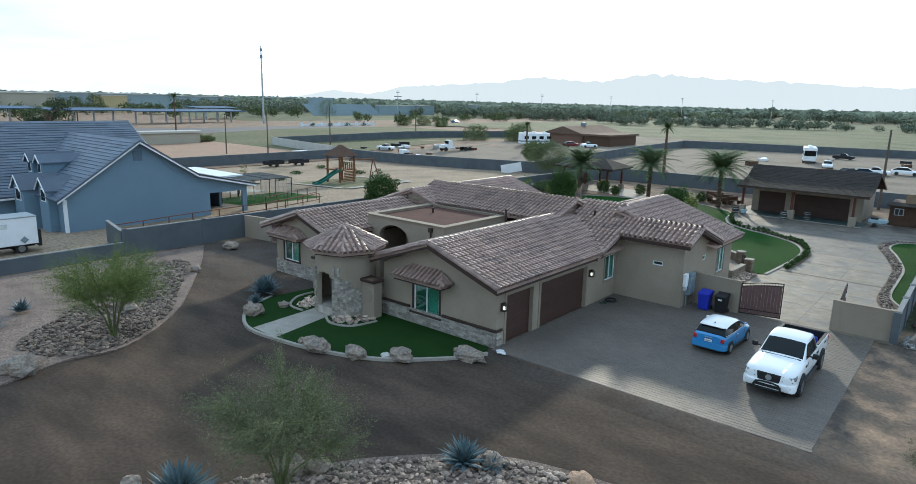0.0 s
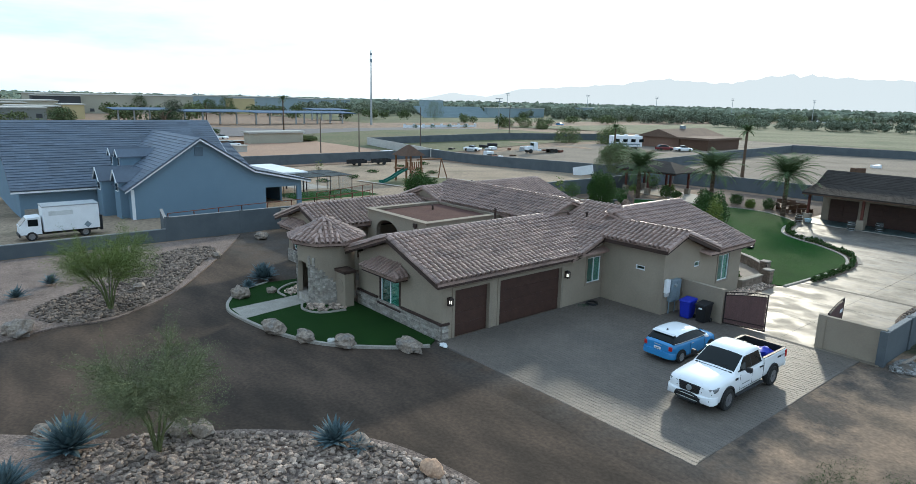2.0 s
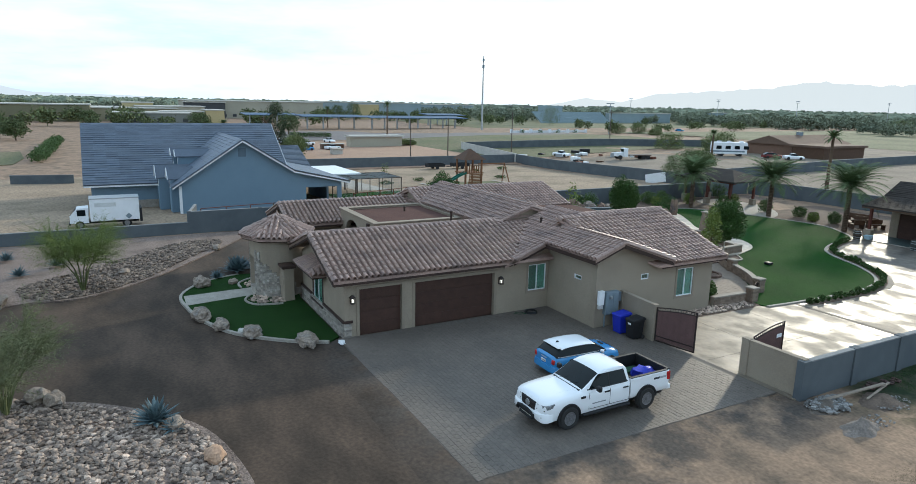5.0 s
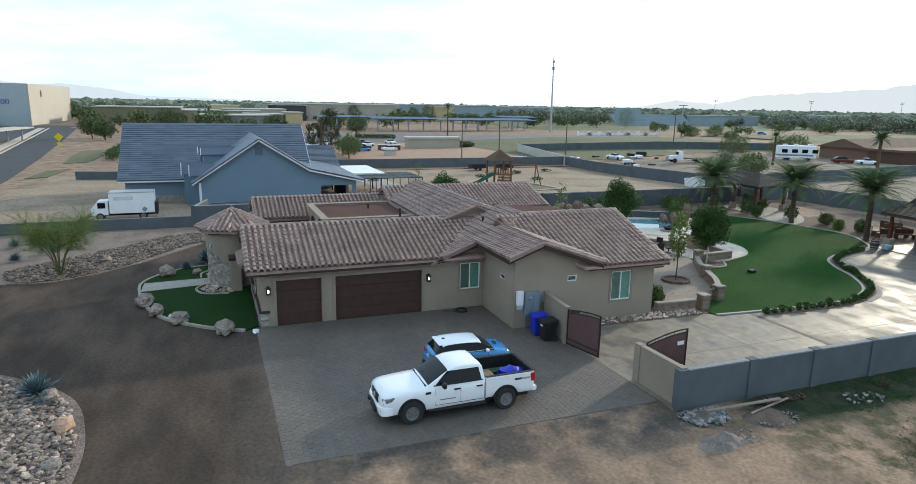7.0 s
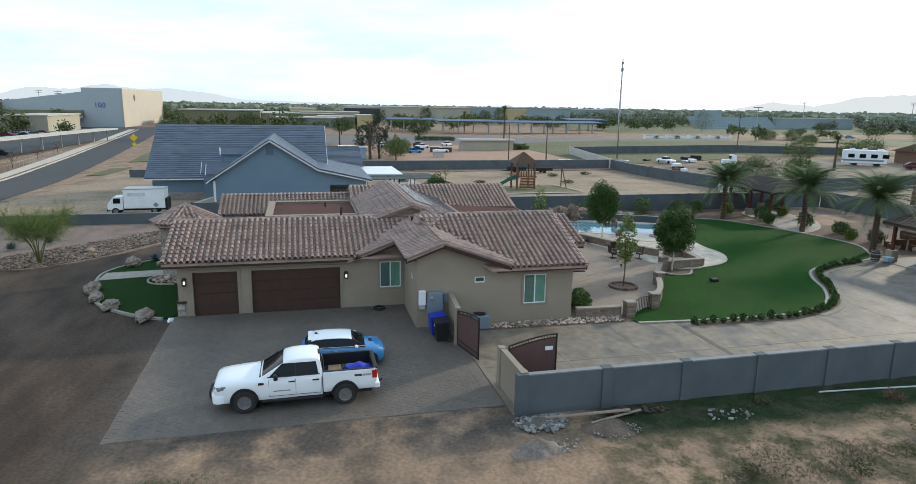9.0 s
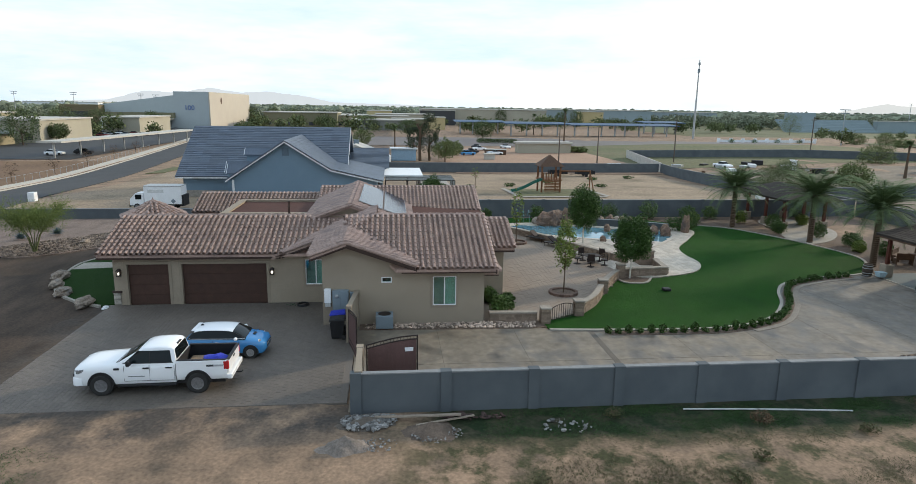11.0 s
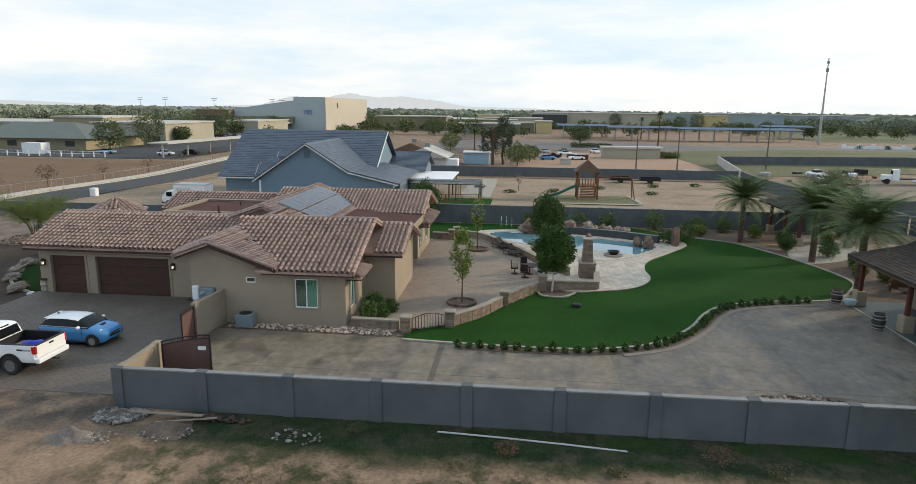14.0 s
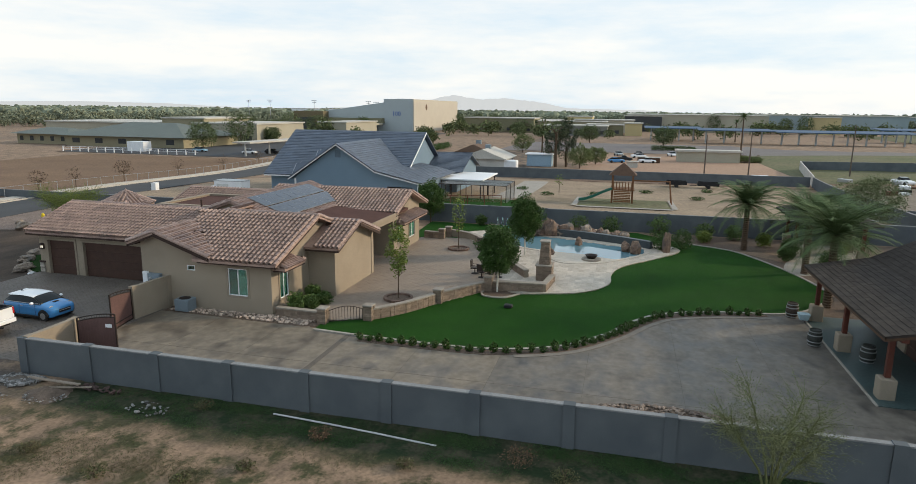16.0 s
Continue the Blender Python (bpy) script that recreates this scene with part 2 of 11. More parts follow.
GREYBOX = mat("grey_painted_metal", (0.2, 0.25, 0.28), (0.17, 0.21, 0.24), 0.5, 2, 30, 0.05)
BARK = mat("bark", (0.13, 0.085, 0.055), (0.085, 0.06, 0.042), 0.95, 5, 30, 0.6)
LIMEBARK = mat("painted_trunk", (0.6, 0.58, 0.52), (0.45, 0.42, 0.36), 0.9, 5, 30, 0.3)
GREENBARK = mat("green_bark", (0.13, 0.15, 0.06), (0.1, 0.11, 0.05), 0.9, 5, 30, 0.3)
LEAF = mat("dark_leaf", (0.055, 0.105, 0.022), (0.034, 0.07, 0.016), 0.65, 2, 20, 0.0, spec=0.2, island=0.4)
LEAFLIGHT = mat("yellow_green_leaf", (0.16, 0.2, 0.035), (0.1, 0.15, 0.03), 0.65, 2, 20, 0.0, island=0.35)
PALOVERDE = mat("paloverde_leaf", (0.16, 0.175, 0.09), (0.12, 0.135, 0.07), 0.75, 2, 20, 0.0, spec=0.15, island=0.35)
PALMLEAF = mat("palm_leaf", (0.125, 0.172, 0.075), (0.085, 0.125, 0.056), 0.75, 2, 20, 0.0, spec=0.1, island=0.35)
AGAVE = mat("agave_leaf", (0.11, 0.155, 0.165), (0.068, 0.105, 0.118), 0.6, 2, 20, 0.1, island=0.3)
# Both far leaf colours have distance haze mixed in, HAZELEAF the more.
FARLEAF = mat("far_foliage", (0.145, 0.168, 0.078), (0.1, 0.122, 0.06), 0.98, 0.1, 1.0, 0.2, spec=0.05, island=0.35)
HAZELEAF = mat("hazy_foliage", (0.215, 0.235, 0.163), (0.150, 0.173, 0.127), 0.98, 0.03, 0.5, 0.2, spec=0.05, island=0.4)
BEIGE = mat("beige_school_wall", (0.4, 0.37, 0.29), (0.35, 0.325, 0.255), 0.9, 0.1, 3, 0.1, grain=0.08)
YELLOWWALL = mat("ochre_school_wall", (0.32, 0.285, 0.19), (0.28, 0.25, 0.165), 0.9, 0.1, 3, 0.1, grain=0.08)
GREYWALL = mat("grey_school_wall", (0.22, 0.225, 0.2), (0.19, 0.195, 0.175), 0.9, 0.1, 3, 0.1, grain=0.08)
TEALWALL = mat("pale_blue_school_wall", (0.28, 0.34, 0.36), (0.24, 0.3, 0.32), 0.9, 0.1, 3, 0.1, grain=0.08)
DARKWALL = mat("dark_grey_wall", (0.07, 0.072, 0.075), (0.055, 0.057, 0.06), 0.9, 0.1, 3, 0.1, grain=0.08)
GREENROOF = mat("green_metal_roof", (0.12, 0.14, 0.12), (0.1, 0.118, 0.102), 0.6, 0.2, 6, 0.1)
PALEROOF = mat("pale_roof", (0.5, 0.48, 0.43), (0.42, 0.4, 0.36), 0.85, 0.3, 8, 0.1)
BROWNROOF = mat("brown_shingle_far", (0.16, 0.105, 0.075), (0.12, 0.08, 0.06), 0.95, 0.3, 8, 0.2)
SOLAR = mat("solar_cell", (0.02, 0.03, 0.05), (0.016, 0.024, 0.04), 0.16, 1, 20, 0.0, spec=0.45, grain=0.0)
BLIND = mat("window_blind", (0.46, 0.6, 0.56), (0.4, 0.53, 0.5), 0.7, 2, 30, 0.05)
DARKROOM = mat("dark_interior", (0.05, 0.065, 0.065), (0.03, 0.04, 0.04), 0.9, 1, 10, 0.0)
PLASTICBLUE = mat("blue_plastic", (0.02, 0.035, 0.42), (0.018, 0.03, 0.36), 0.45, 3, 30, 0.05)
GLASS = glass_mat("window_glass", (0.62, 0.86, 0.8), 0.22)
LAMPGLOW = glow_mat("porch_lamp_glow", (1.0, 0.93, 0.8), 1.2)
DARKGLASS = mat("dark_tinted_glass", (0.008, 0.012, 0.013), (0.007, 0.01, 0.011), 0.05, 1, 30, 0, spec=0.22, grain=0.0)
RED = mat("red_lens", (0.45, 0.02, 0.02), (0.35, 0.015, 0.015), 0.25, 3, 30, 0.0, spec=0.5)
YELLOW = mat("yellow_sign", (0.75, 0.55, 0.02), (0.65, 0.48, 0.02), 0.5, 3, 30, 0.0)
BARREL = mat("oak_barrel", (0.07, 0.05, 0.036), (0.045, 0.033, 0.026), 0.7, 4, 30, 0.25)
WATER = bpy.data.materials.new("pool_water")
WATER.use_nodes = True
wp = WATER.node_tree.nodes["Principled BSDF"]
wp.inputs["Base Color"].default_value, wp.inputs["Roughness"].default_value = (0.12, 0.25, 0.3, 1), 0.03
wp.inputs["Specular IOR Level"].default_value = 1.0
wb, wt = WATER.node_tree.nodes.new("ShaderNodeBump"), WATER.node_tree.nodes.new("ShaderNodeTexNoise")
wt.inputs["Scale"].default_value = 0.9
wb.inputs["Strength"].default_value, wb.inputs["Distance"].default_value = 0.04, 0.05
WATER.node_tree.links.new(wt.outputs["Fac"], wb.inputs["Height"])
WATER.node_tree.links.new(wb.outputs["Normal"], wp.inputs["Normal"])


# ---- building tools ----
class B:
    """A mesh in the making."""

    def __init__(self):
        self.v, self.f = [], []

    def add(self, verts, faces):
        k = len(self.v)
        self.v += [tuple(p) for p in verts]
        self.f += [tuple(i + k for i in q) for q in faces]
        return self

    def box(self, x0, y0, z0, x1, y1, z1, m=None):
        c = [(x, y, z) for z in (z0, z1) for x, y in ((x0, y0), (x1, y0), (x1, y1), (x0, y1))]
        if m is not None:
            c = [tuple(m @ Vector(p)) for p in c]
        return self.add(c, [(3, 2, 1, 0), (4, 5, 6, 7), (0, 1, 5, 4), (1, 2, 6, 5), (2, 3, 7, 6), (3, 0, 4, 7)])

    def bevel_box(self, x0, y0, z0, x1, y1, z1, b=0.03, m=None):
        """A box whose top and bottom edges are chamfered."""
        rings = []
        for z, i in ((z0, b), (z0 + b, 0), (z1 - b, 0), (z1, b)):
            rings.append([(x0 + i + (b if not i else 0), y0 + i, z), (x1 - i - (b if not i else 0), y0 + i, z), (x1 - i, y0 + i + (b if not i else 0), z), (x1 - i, y1 - i - (b if not i else 0), z),
                          (x1 - i - (b if not i else 0), y1 - i, z), (x0 + i + (b if not i else 0), y1 - i, z), (x0 + i, y1 - i - (b if not i else 0), z), (x0 + i, y0 + i + (b if not i else 0), z)])
        return self.loft(rings, m=m)

    def loft(self, rings, cap=True, m=None):
        n = len(rings[0])
        v = [p for r in rings for p in r]
        if m is not None:
            v = [tuple(m @ Vector(p)) for p in v]
        f = [(i * n + j, i * n + (j + 1) % n, (i + 1) * n + (j + 1) % n, (i + 1) * n + j) for i in range(len(rings) - 1) for j in range(n)]
        if cap:
            f += [tuple(range(n))[::-1], tuple((len(rings) - 1) * n + j for j in range(n))]
        return self.add(v, f)

    def prism(self, poly, z0, z1):
        """poly: corners counter-clockwise seen from above; z1 may be a function of x, y."""
        top = z1 if callable(z1) else (lambda x, y: z1)
        bot = z0 if callable(z0) else (lambda x, y: z0)
        return self.loft([[(x, y, bot(x, y)) for x, y in poly], [(x, y, top(x, y)) for x, y in poly]])

    def tube(self, pts, r0, r1=None, n=6):
        """A tapered round bar along points."""
        pts = [Vector(p) for p in pts]
        r1 = r0 if r1 is None else r1
        rings = []
        for i, p in enumerate(pts):
            d = (pts[min(i + 1, len(pts) - 1)] - pts[max(i - 1, 0)]).normalized()
            s = d.cross(Vector((0, 0, 1)) if abs(d.z) < 0.95 else Vector((1, 0, 0))).normalized()
            u = s.cross(d)
            r = r0 + (r1 - r0) * i / max(1, len(pts) - 1)
            rings.append([tuple(p + (s * math.cos(2 * math.pi * k / n) - u * math.sin(2 * math.pi * k / n)) * -r) for k in range(n)])
        return self.loft(rings)

    def turn(self, profile, n=16, x=0, y=0, m=None):
        """A lathed form from (radius, z) pairs."""
        return self.loft([[(x + r * math.cos(2 * math.pi * k / n), y + r * math.sin(2 * math.pi * k / n), z) for k in range(n)] for r, z in profile], m=m)

    def rock(self, c, rx, ry, rz, seed, rough=0.25, n=8, rings=5):
        rr, ph = [], seed * 1.37
        for i in range(rings + 1):
            a = -math.pi / 2 + math.pi * (i + 0.25) / (rings + 0.5)
            ring = []
            for k in range(n):
                t = 2 * math.pi * k / n + ph
                d = Vector((math.cos(a) * math.cos(t), math.cos(a) * math.sin(t), math.sin(a)))
                s = 1 + rough * noise.noise(d * 1.7 + Vector((seed, seed * 0.3, 1.0)))
                ring.append((c[0] + d.x * rx * s, c[1] + d.y * ry * s, c[2] + d.z * rz * s))
            rr.append(ring)
        return self.loft(rr)

    def weld(self):
        """Joins corners that lie on one another."""
        seen, idx, v = {}, [], []
        for p in self.v:
            k = (round(p[0], 4), round(p[1], 4), round(p[2], 4))
            if k not in seen:
                seen[k] = len(v)
                v.append(p)
            idx.append(seen[k])
        self.v, self.f = v, [tuple(idx[i] for i in f) for f in self.f]
        return self

    def mesh(self, name, smooth=False):
        me = bpy.data.meshes.new(name)
        me.from_pydata(self.v, [], self.f)
        me.validate()
        if smooth:
            me.polygons.foreach_set("use_smooth", [True] * len(me.polygons))
            me.set_sharp_from_angle(angle=radians(38))
        me.update()
        return me


def place_of(parent):
    p = Vector((0, 0, 0))
    while parent is not None:
        p += parent.location
        parent = parent.parent
    return p


def part(name, b, material, parent=None, label="", smooth=False, local=False):
    """Links a mesh as one object under a thing or part; its points are given in the world, or from the parent if local."""
    me = b if isinstance(b, bpy.types.Mesh) else b.mesh(name, smooth)
    if not me.materials:
        me.materials.append(material)
    ob = new(name, me)
    if parent is not None:
        ob.parent = parent
        if not local:
            ob.location = -place_of(parent)
    if label:
        tagged(ob, label)
    return ob


def thing(name, at, label, category, group="", kind=""):
    ob = new(name)
    ob.empty_display_size = 0.2
    ob.location = at
    return tagged(ob, label, category, group, kind)


def solid(name, b, material, label, category, group="", kind="", smooth=False):
    return tagged(part(name, b, material, smooth=smooth), label, category, group, kind)


def smooth_line(pts, per=6, closed=True):
    """A Catmull-Rom line through the points."""
    n, outp = len(pts), []
    for i in range(n if closed else n - 1):
        a, b, c, d = [Vector(pts[j % n] if closed else pts[min(max(j, 0), n - 1)]) for j in (i - 1, i, i + 1, i + 2)]
        for k in range(per):
            t = k / per
            q = 0.5 * ((2 * b) + (c - a) * t + (2 * a - 5 * b + 4 * c - d) * t * t + (3 * b - a - 3 * c + d) * t ** 3)
            outp.append((q.x, q.y))
    if not closed:
        outp.append(tuple(pts[-1]))
    return outp


def ccw(poly):
    s = sum(poly[i - 1][0] * poly[i][1] - poly[i][0] * poly[i - 1][1] for i in range(len(poly)))
    return poly if s > 0 else poly[::-1]


def inside(x, y, poly):
    hit, j = False, len(poly) - 1
    for i in range(len(poly)):
        (xi, yi), (xj, yj) = poly[i], poly[j]
        if (yi > y) != (yj > y) and x < (xj - xi) * (y - yi) / (yj - yi) + xi:
            hit = not hit
        j = i
    return hit


def gz(x, y=0.0):
    """The lie of the land: level round the house, falling gently to the west."""
    t = min(1.0, max(0.0, (-36 - x) / 74))
    u = min(1.0, max(0.0, (y - 95) / 45)) * min(1.0, max(0.0, (x + 260) / 80))
    return -1.9 * t * t * (3 - 2 * t) * (1 - u)


def strip(line, w0, w1, z0, z1, closed=False):
    """A kerb along a line, from w0 to w1 to its left."""
    b, n = B(), len(line)
    rings = []
    for i in range(n):
        a = Vector(line[i - 1] if closed or i else line[0])
        c = Vector(line[(i + 1) % n] if closed or i < n - 1 else line[-1])
        d = (c - a).normalized()
        nx, ny = -d.y, d.x
        x, y = line[i]
        g = gz(x, y)
        rings.append([(x + nx * w0, y + ny * w0, g + z0), (x + nx * w1, y + ny * w1, g + z0), (x + nx * w1, y + ny * w1, g + z1), (x + nx * w0, y + ny * w0, g + z1)])
    if closed:
        rings.append(rings[0])
    return b.loft(rings, cap=not closed)


def slab(name, poly, z1, material, label="", thick=0.3, flat=True, category="ground"):
    """A piece of ground laid over the land."""
    poly = ccw(poly)
    b = B()
    b.prism(poly, lambda x, y: gz(x, y) - thick, lambda x, y: gz(x, y) + z1)
    return solid(name, b, material, label, category, kind="structure")

# ---- the land ----
def ground_mesh():
    xs = [-4600, -2500, -1400, -900, -600, -400, -300, -220, -160] + [-130 + 4 * i for i in range(24)] + [-32, -26, -20, -14, -8, -2, 4, 10, 20, 40, 90, 200, 600, 1500, 4600]
    ys = [-4600, -2500, -1200, -600, -300, -150, -90, -50] + [-30 + 6 * i for i in range(30)] + [160, 180, 200, 300, 450, 700, 1200, 2500, 4600]
    b = B()
    for y in ys:
        for x in xs:
            near = 1.0 if -60 < x < 40 and -40 < y < 110 else 3.0
            b.v.append((x, y, gz(x, y) + (0.02 * near * noise.noise(Vector((x * 0.2, y * 0.2, 0))) - 0.02 * near)))
    n = len(xs)
    b.f = [(j * n + i, j * n + i + 1, (j + 1) * n + i + 1, (j + 1) * n + i) for j in range(len(ys) - 1) for i in range(n - 1)]
    return b


def ground_mat():
    """Tan desert soil, raked dark soil where the front drive runs, weeds along the boundary wall."""
    m = mat("desert_soil", (0.315, 0.212, 0.14), (0.185, 0.128, 0.088), 0.97, 0.3, 7, 0.3, stain=((0.1, 0.076, 0.055), 0.5), bumpdist=0.05, grain=0.3)
    n, l = m.node_tree.nodes, m.node_tree.links
    hsv = [x for x in n if x.bl_idname == "ShaderNodeHueSaturation"][0]
    geo = [x for x in n if x.bl_idname == "ShaderNodeNewGeometry"][0]
    source = hsv.inputs["Color"].links[0].from_socket
    sep = n.new("ShaderNodeSeparateXYZ")
    l.new(geo.outputs["Position"], sep.inputs[0])
    wob = n.new("ShaderNodeTexNoise")
    wob.inputs["Scale"].default_value, wob.inputs["Detail"].default_value = 0.3, 6
    l.new(geo.outputs["Position"], wob.inputs["Vector"])

    def edge(axis, lo, hi, amount):
        a = n.new("ShaderNodeMath")
        a.operation = "MULTIPLY_ADD"
        l.new(wob.outputs["Fac"], a.inputs[0])
        a.inputs[1].default_value = amount
        l.new(sep.outputs[axis], a.inputs[2])
        r = n.new("ShaderNodeMapRange")
        r.inputs["From Min"].default_value, r.inputs["From Max"].default_value = lo, hi
        r.interpolation_type = "SMOOTHSTEP"
        l.new(a.outputs[0], r.inputs["Value"])
        return r.outputs["Result"]

    def times(a, b):
        q = n.new("ShaderNodeMath")
        q.operation = "MULTIPLY"
        l.new(a, q.inputs[0])
        l.new(b, q.inputs[1])
        return q.outputs[0]

    def blend(fac, a, colour):
        q = n.new("ShaderNodeMix")
        q.data_type = "RGBA"
        l.new(fac, q.inputs["Factor"])
        l.new(a, q.inputs["A"])
        if isinstance(colour, tuple):
            q.inputs["B"].default_value = (*colour, 1)
        else:
            l.new(colour, q.inputs["B"])
        return q.outputs["Result"]

    track = n.new("ShaderNodeTexNoise")
    stretch2 = n.new("ShaderNodeMapping")
    stretch2.inputs["Rotation"].default_value = (0, 0, radians(35))
    stretch2.inputs["Scale"].default_value = (0.22, 0.6, 1)
    l.new(geo.outputs["Position"], stretch2.inputs["Vector"])
    l.new(stretch2.outputs["Vector"], track.inputs["Vector"])
    track.inputs["Detail"].default_value, track.inputs["Scale"].default_value = 7, 1.0
    tr = n.new("ShaderNodeMapRange")
    tr.inputs["From Min"].default_value, tr.inputs["From Max"].default_value = 0.38, 0.68
    l.new(track.outputs["Fac"], tr.inputs["Value"])
    soil = n.new("ShaderNodeMix")
    soil.data_type = "RGBA"
    soil.inputs["A"].default_value, soil.inputs["B"].default_value = (0.038, 0.027, 0.019, 1), (0.085, 0.058, 0.041, 1)
    l.new(tr.outputs["Result"], soil.inputs["Factor"])
    front = times(edge(1, 25.0, 23.3, 2.0), edge(0, -46.0, -44.0, 0.5))
    side = times(edge(1, 31.0, 29.5, 1.0), times(edge(0, -46.0, -44.0, 0.5), edge(0, -33.0, -35.0, 0.5)))
    col = blend(front, source, soil.outputs["Result"])
    col = blend(side, col, soil.outputs["Result"])
    damp = n.new("ShaderNodeTexNoise")
    damp.inputs["Scale"].default_value, damp.inputs["Detail"].default_value, damp.inputs["Roughness"].default_value = 0.45, 8, 0.65
    l.new(geo.outputs["Position"], damp.inputs["Vector"])
    dr = n.new("ShaderNodeMapRange")
    dr.inputs["From Min"].default_value, dr.inputs["From Max"].default_value = 0.36, 0.58
    l.new(damp.outputs["Fac"], dr.inputs["Value"])
    trodden = times(edge(0, 2.2, -0.8, 2.4), times(edge(1, 21.0, 24.0, 1.5), edge(1, 42.5, 38.5, 1.5)))
    col = blend(times(trodden, dr.outputs["Result"]), col, (0.068, 0.056, 0.047))
    weeds = n.new("ShaderNodeTexNoise")
    weeds.inputs["Scale"].default_value, weeds.inputs["Detail"].default_value = 0.55, 9
    weeds.inputs["Roughness"].default_value = 0.7
    l.new(geo.outputs["Position"], weeds.inputs["Vector"])
    wr = n.new("ShaderNodeMapRange")
    wr.inputs["From Min"].default_value, wr.inputs["From Max"].default_value = 0.47, 0.58
    l.new(weeds.outputs["Fac"], wr.inputs["Value"])
    belt = times(edge(0, -2.9, -2.2, 0.3), times(edge(0, 10.5, 4.0, 3.0), edge(1, 38.0, 42.0, 2.0)))
    col = blend(times(belt, wr.outputs["Result"]), col, (0.05, 0.05, 0.022))
    lush = times(edge(0, -2.9, -2.4, 0.3), times(edge(0, 2.4, 0.7, 2.6), edge(1, 40.0, 43.0, 2.0)))
    lr = n.new("ShaderNodeMapRange")
    lr.inputs["From Min"].default_value, lr.inputs["From Max"].default_value = 0.4, 0.56
    thick = n.new("ShaderNodeTexNoise")
    thick.inputs["Scale"].default_value, thick.inputs["Detail"].default_value, thick.inputs["Roughness"].default_value = 0.9, 9, 0.7
    l.new(geo.outputs["Position"], thick.inputs["Vector"])
    l.new(thick.outputs["Fac"], lr.inputs["Value"])
    col = blend(times(lush, lr.outputs["Result"]), blend(lush, col, (0.058, 0.05, 0.03)), (0.013, 0.026, 0.008))
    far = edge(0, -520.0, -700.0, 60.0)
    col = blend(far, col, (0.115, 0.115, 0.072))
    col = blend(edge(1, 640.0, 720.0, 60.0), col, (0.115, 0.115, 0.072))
    l.new(col, hsv.inputs["Color"])
    return m


SOIL = ground_mat()
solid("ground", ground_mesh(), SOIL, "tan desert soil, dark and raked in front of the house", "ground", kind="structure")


def soil_drift(x0, y0, x1, y1, axis, label):
    """Loose soil banked against the forecourt edge, thinning away from it and spilling on to the pavers."""
    b, n, k = B(), 140, 10
    for i in range(n + 1):
        f = i / n
        for j in range(k + 1):
            g = j / k
            x, y = (x0 + (x1 - x0) * f, y0 + (y1 - y0) * g) if axis == 0 else (x0 + (x1 - x0) * g, y0 + (y1 - y0) * f)
            spill = 0.5 + 0.5 * noise.noise(Vector((x * 0.55, y * 0.55, 3.0))) + 0.25 * noise.noise(Vector((x * 2.1, y * 2.1, 5.0)))
            end = min(1.0, f / 0.08, (1 - f) / 0.08)
            h = end * 0.088 * (min(1.0, g / 0.84) ** 1.3 if g < 0.84 else max(0.0, (1 - g) / 0.16)) * (0.5 + 0.65 * spill)
            b.v.append((x, y, h - 0.012 - 0.09 * max(0.0, 1 - g / 0.25) - 0.09 * (1 - end) + 0.008 * noise.noise(Vector((x * 3, y * 3, 1)))))
    b.f = [(i * (k + 1) + j, (i + 1) * (k + 1) + j, (i + 1) * (k + 1) + j + 1, i * (k + 1) + j + 1) for i in range(n) for j in range(k)]
    if axis:
        b.f = [q[::-1] for q in b.f]
    return solid("soil_drift", b, SOIL, label, "ground", kind="structure", smooth=True)


def field(name, x0, y0, x1, y1, z, material, label, step=6.0):
    """A level stretch of land that follows the fall of the ground."""
    nx, b = max(1, int((x1 - x0) / step)), B()
    ny = max(1, int((y1 - y0) / 15))
    ys = [y0 + (y1 - y0) * j / ny for j in range(ny + 1)]
    for j in range(ny + 1):
        for i in range(nx + 1):
            x = x0 + (x1 - x0) * i / nx
            b.v.append((x, ys[j], gz(x, ys[j]) + z))
    b.f = [(j * (nx + 1) + i, j * (nx + 1) + i + 1, (j + 1) * (nx + 1) + i + 1, (j + 1) * (nx + 1) + i) for j in range(ny) for i in range(nx)]
    return solid(name, b, material, label, "ground", kind="structure")


# front and side yards
GRAVEL_LINE = smooth_line([(-24, -30), (-27.0, 0), (-28.4, 6.7), (-29.2, 9.3), (-29.0, 11.7), (-31.7, 15.3), (-36.0, 18.6), (-41.3, 22.2), (-45.7, 24.8)], 5, False)
slab("gravel_yard", GRAVEL_LINE + [(-45.9, 8), (-45.9, -30)], 0.05, GRAVEL, "pinkish decomposed gravel yard beside the boundary wall")
ISLAND = smooth_line([(-21, 2.5), (-18.6, 6.0), (-16.4, 8.4), (-15.3, 10.4), (-13.7, 13.0), (-10.9, 15.6), (-7.6, 16.6), (-4.2, 16.7), (1.0, 16.0), (3.5, 12.5), (-2, 8), (-10, 3), (-16, -2)], 5)
slab("gravel_island", ISLAND, 0.05, GRAVEL, "gravel island in the drive, covered with river stones")
LAWN_FRONT = smooth_line([(-30.6, 20.6), (-29.6, 18.4), (-27.3, 16.9), (-24.8, 16.9), (-21.9, 17.5), (-19.5, 18.6), (-17.5, 20.6), (-16.5, 22.3)], 5, False)
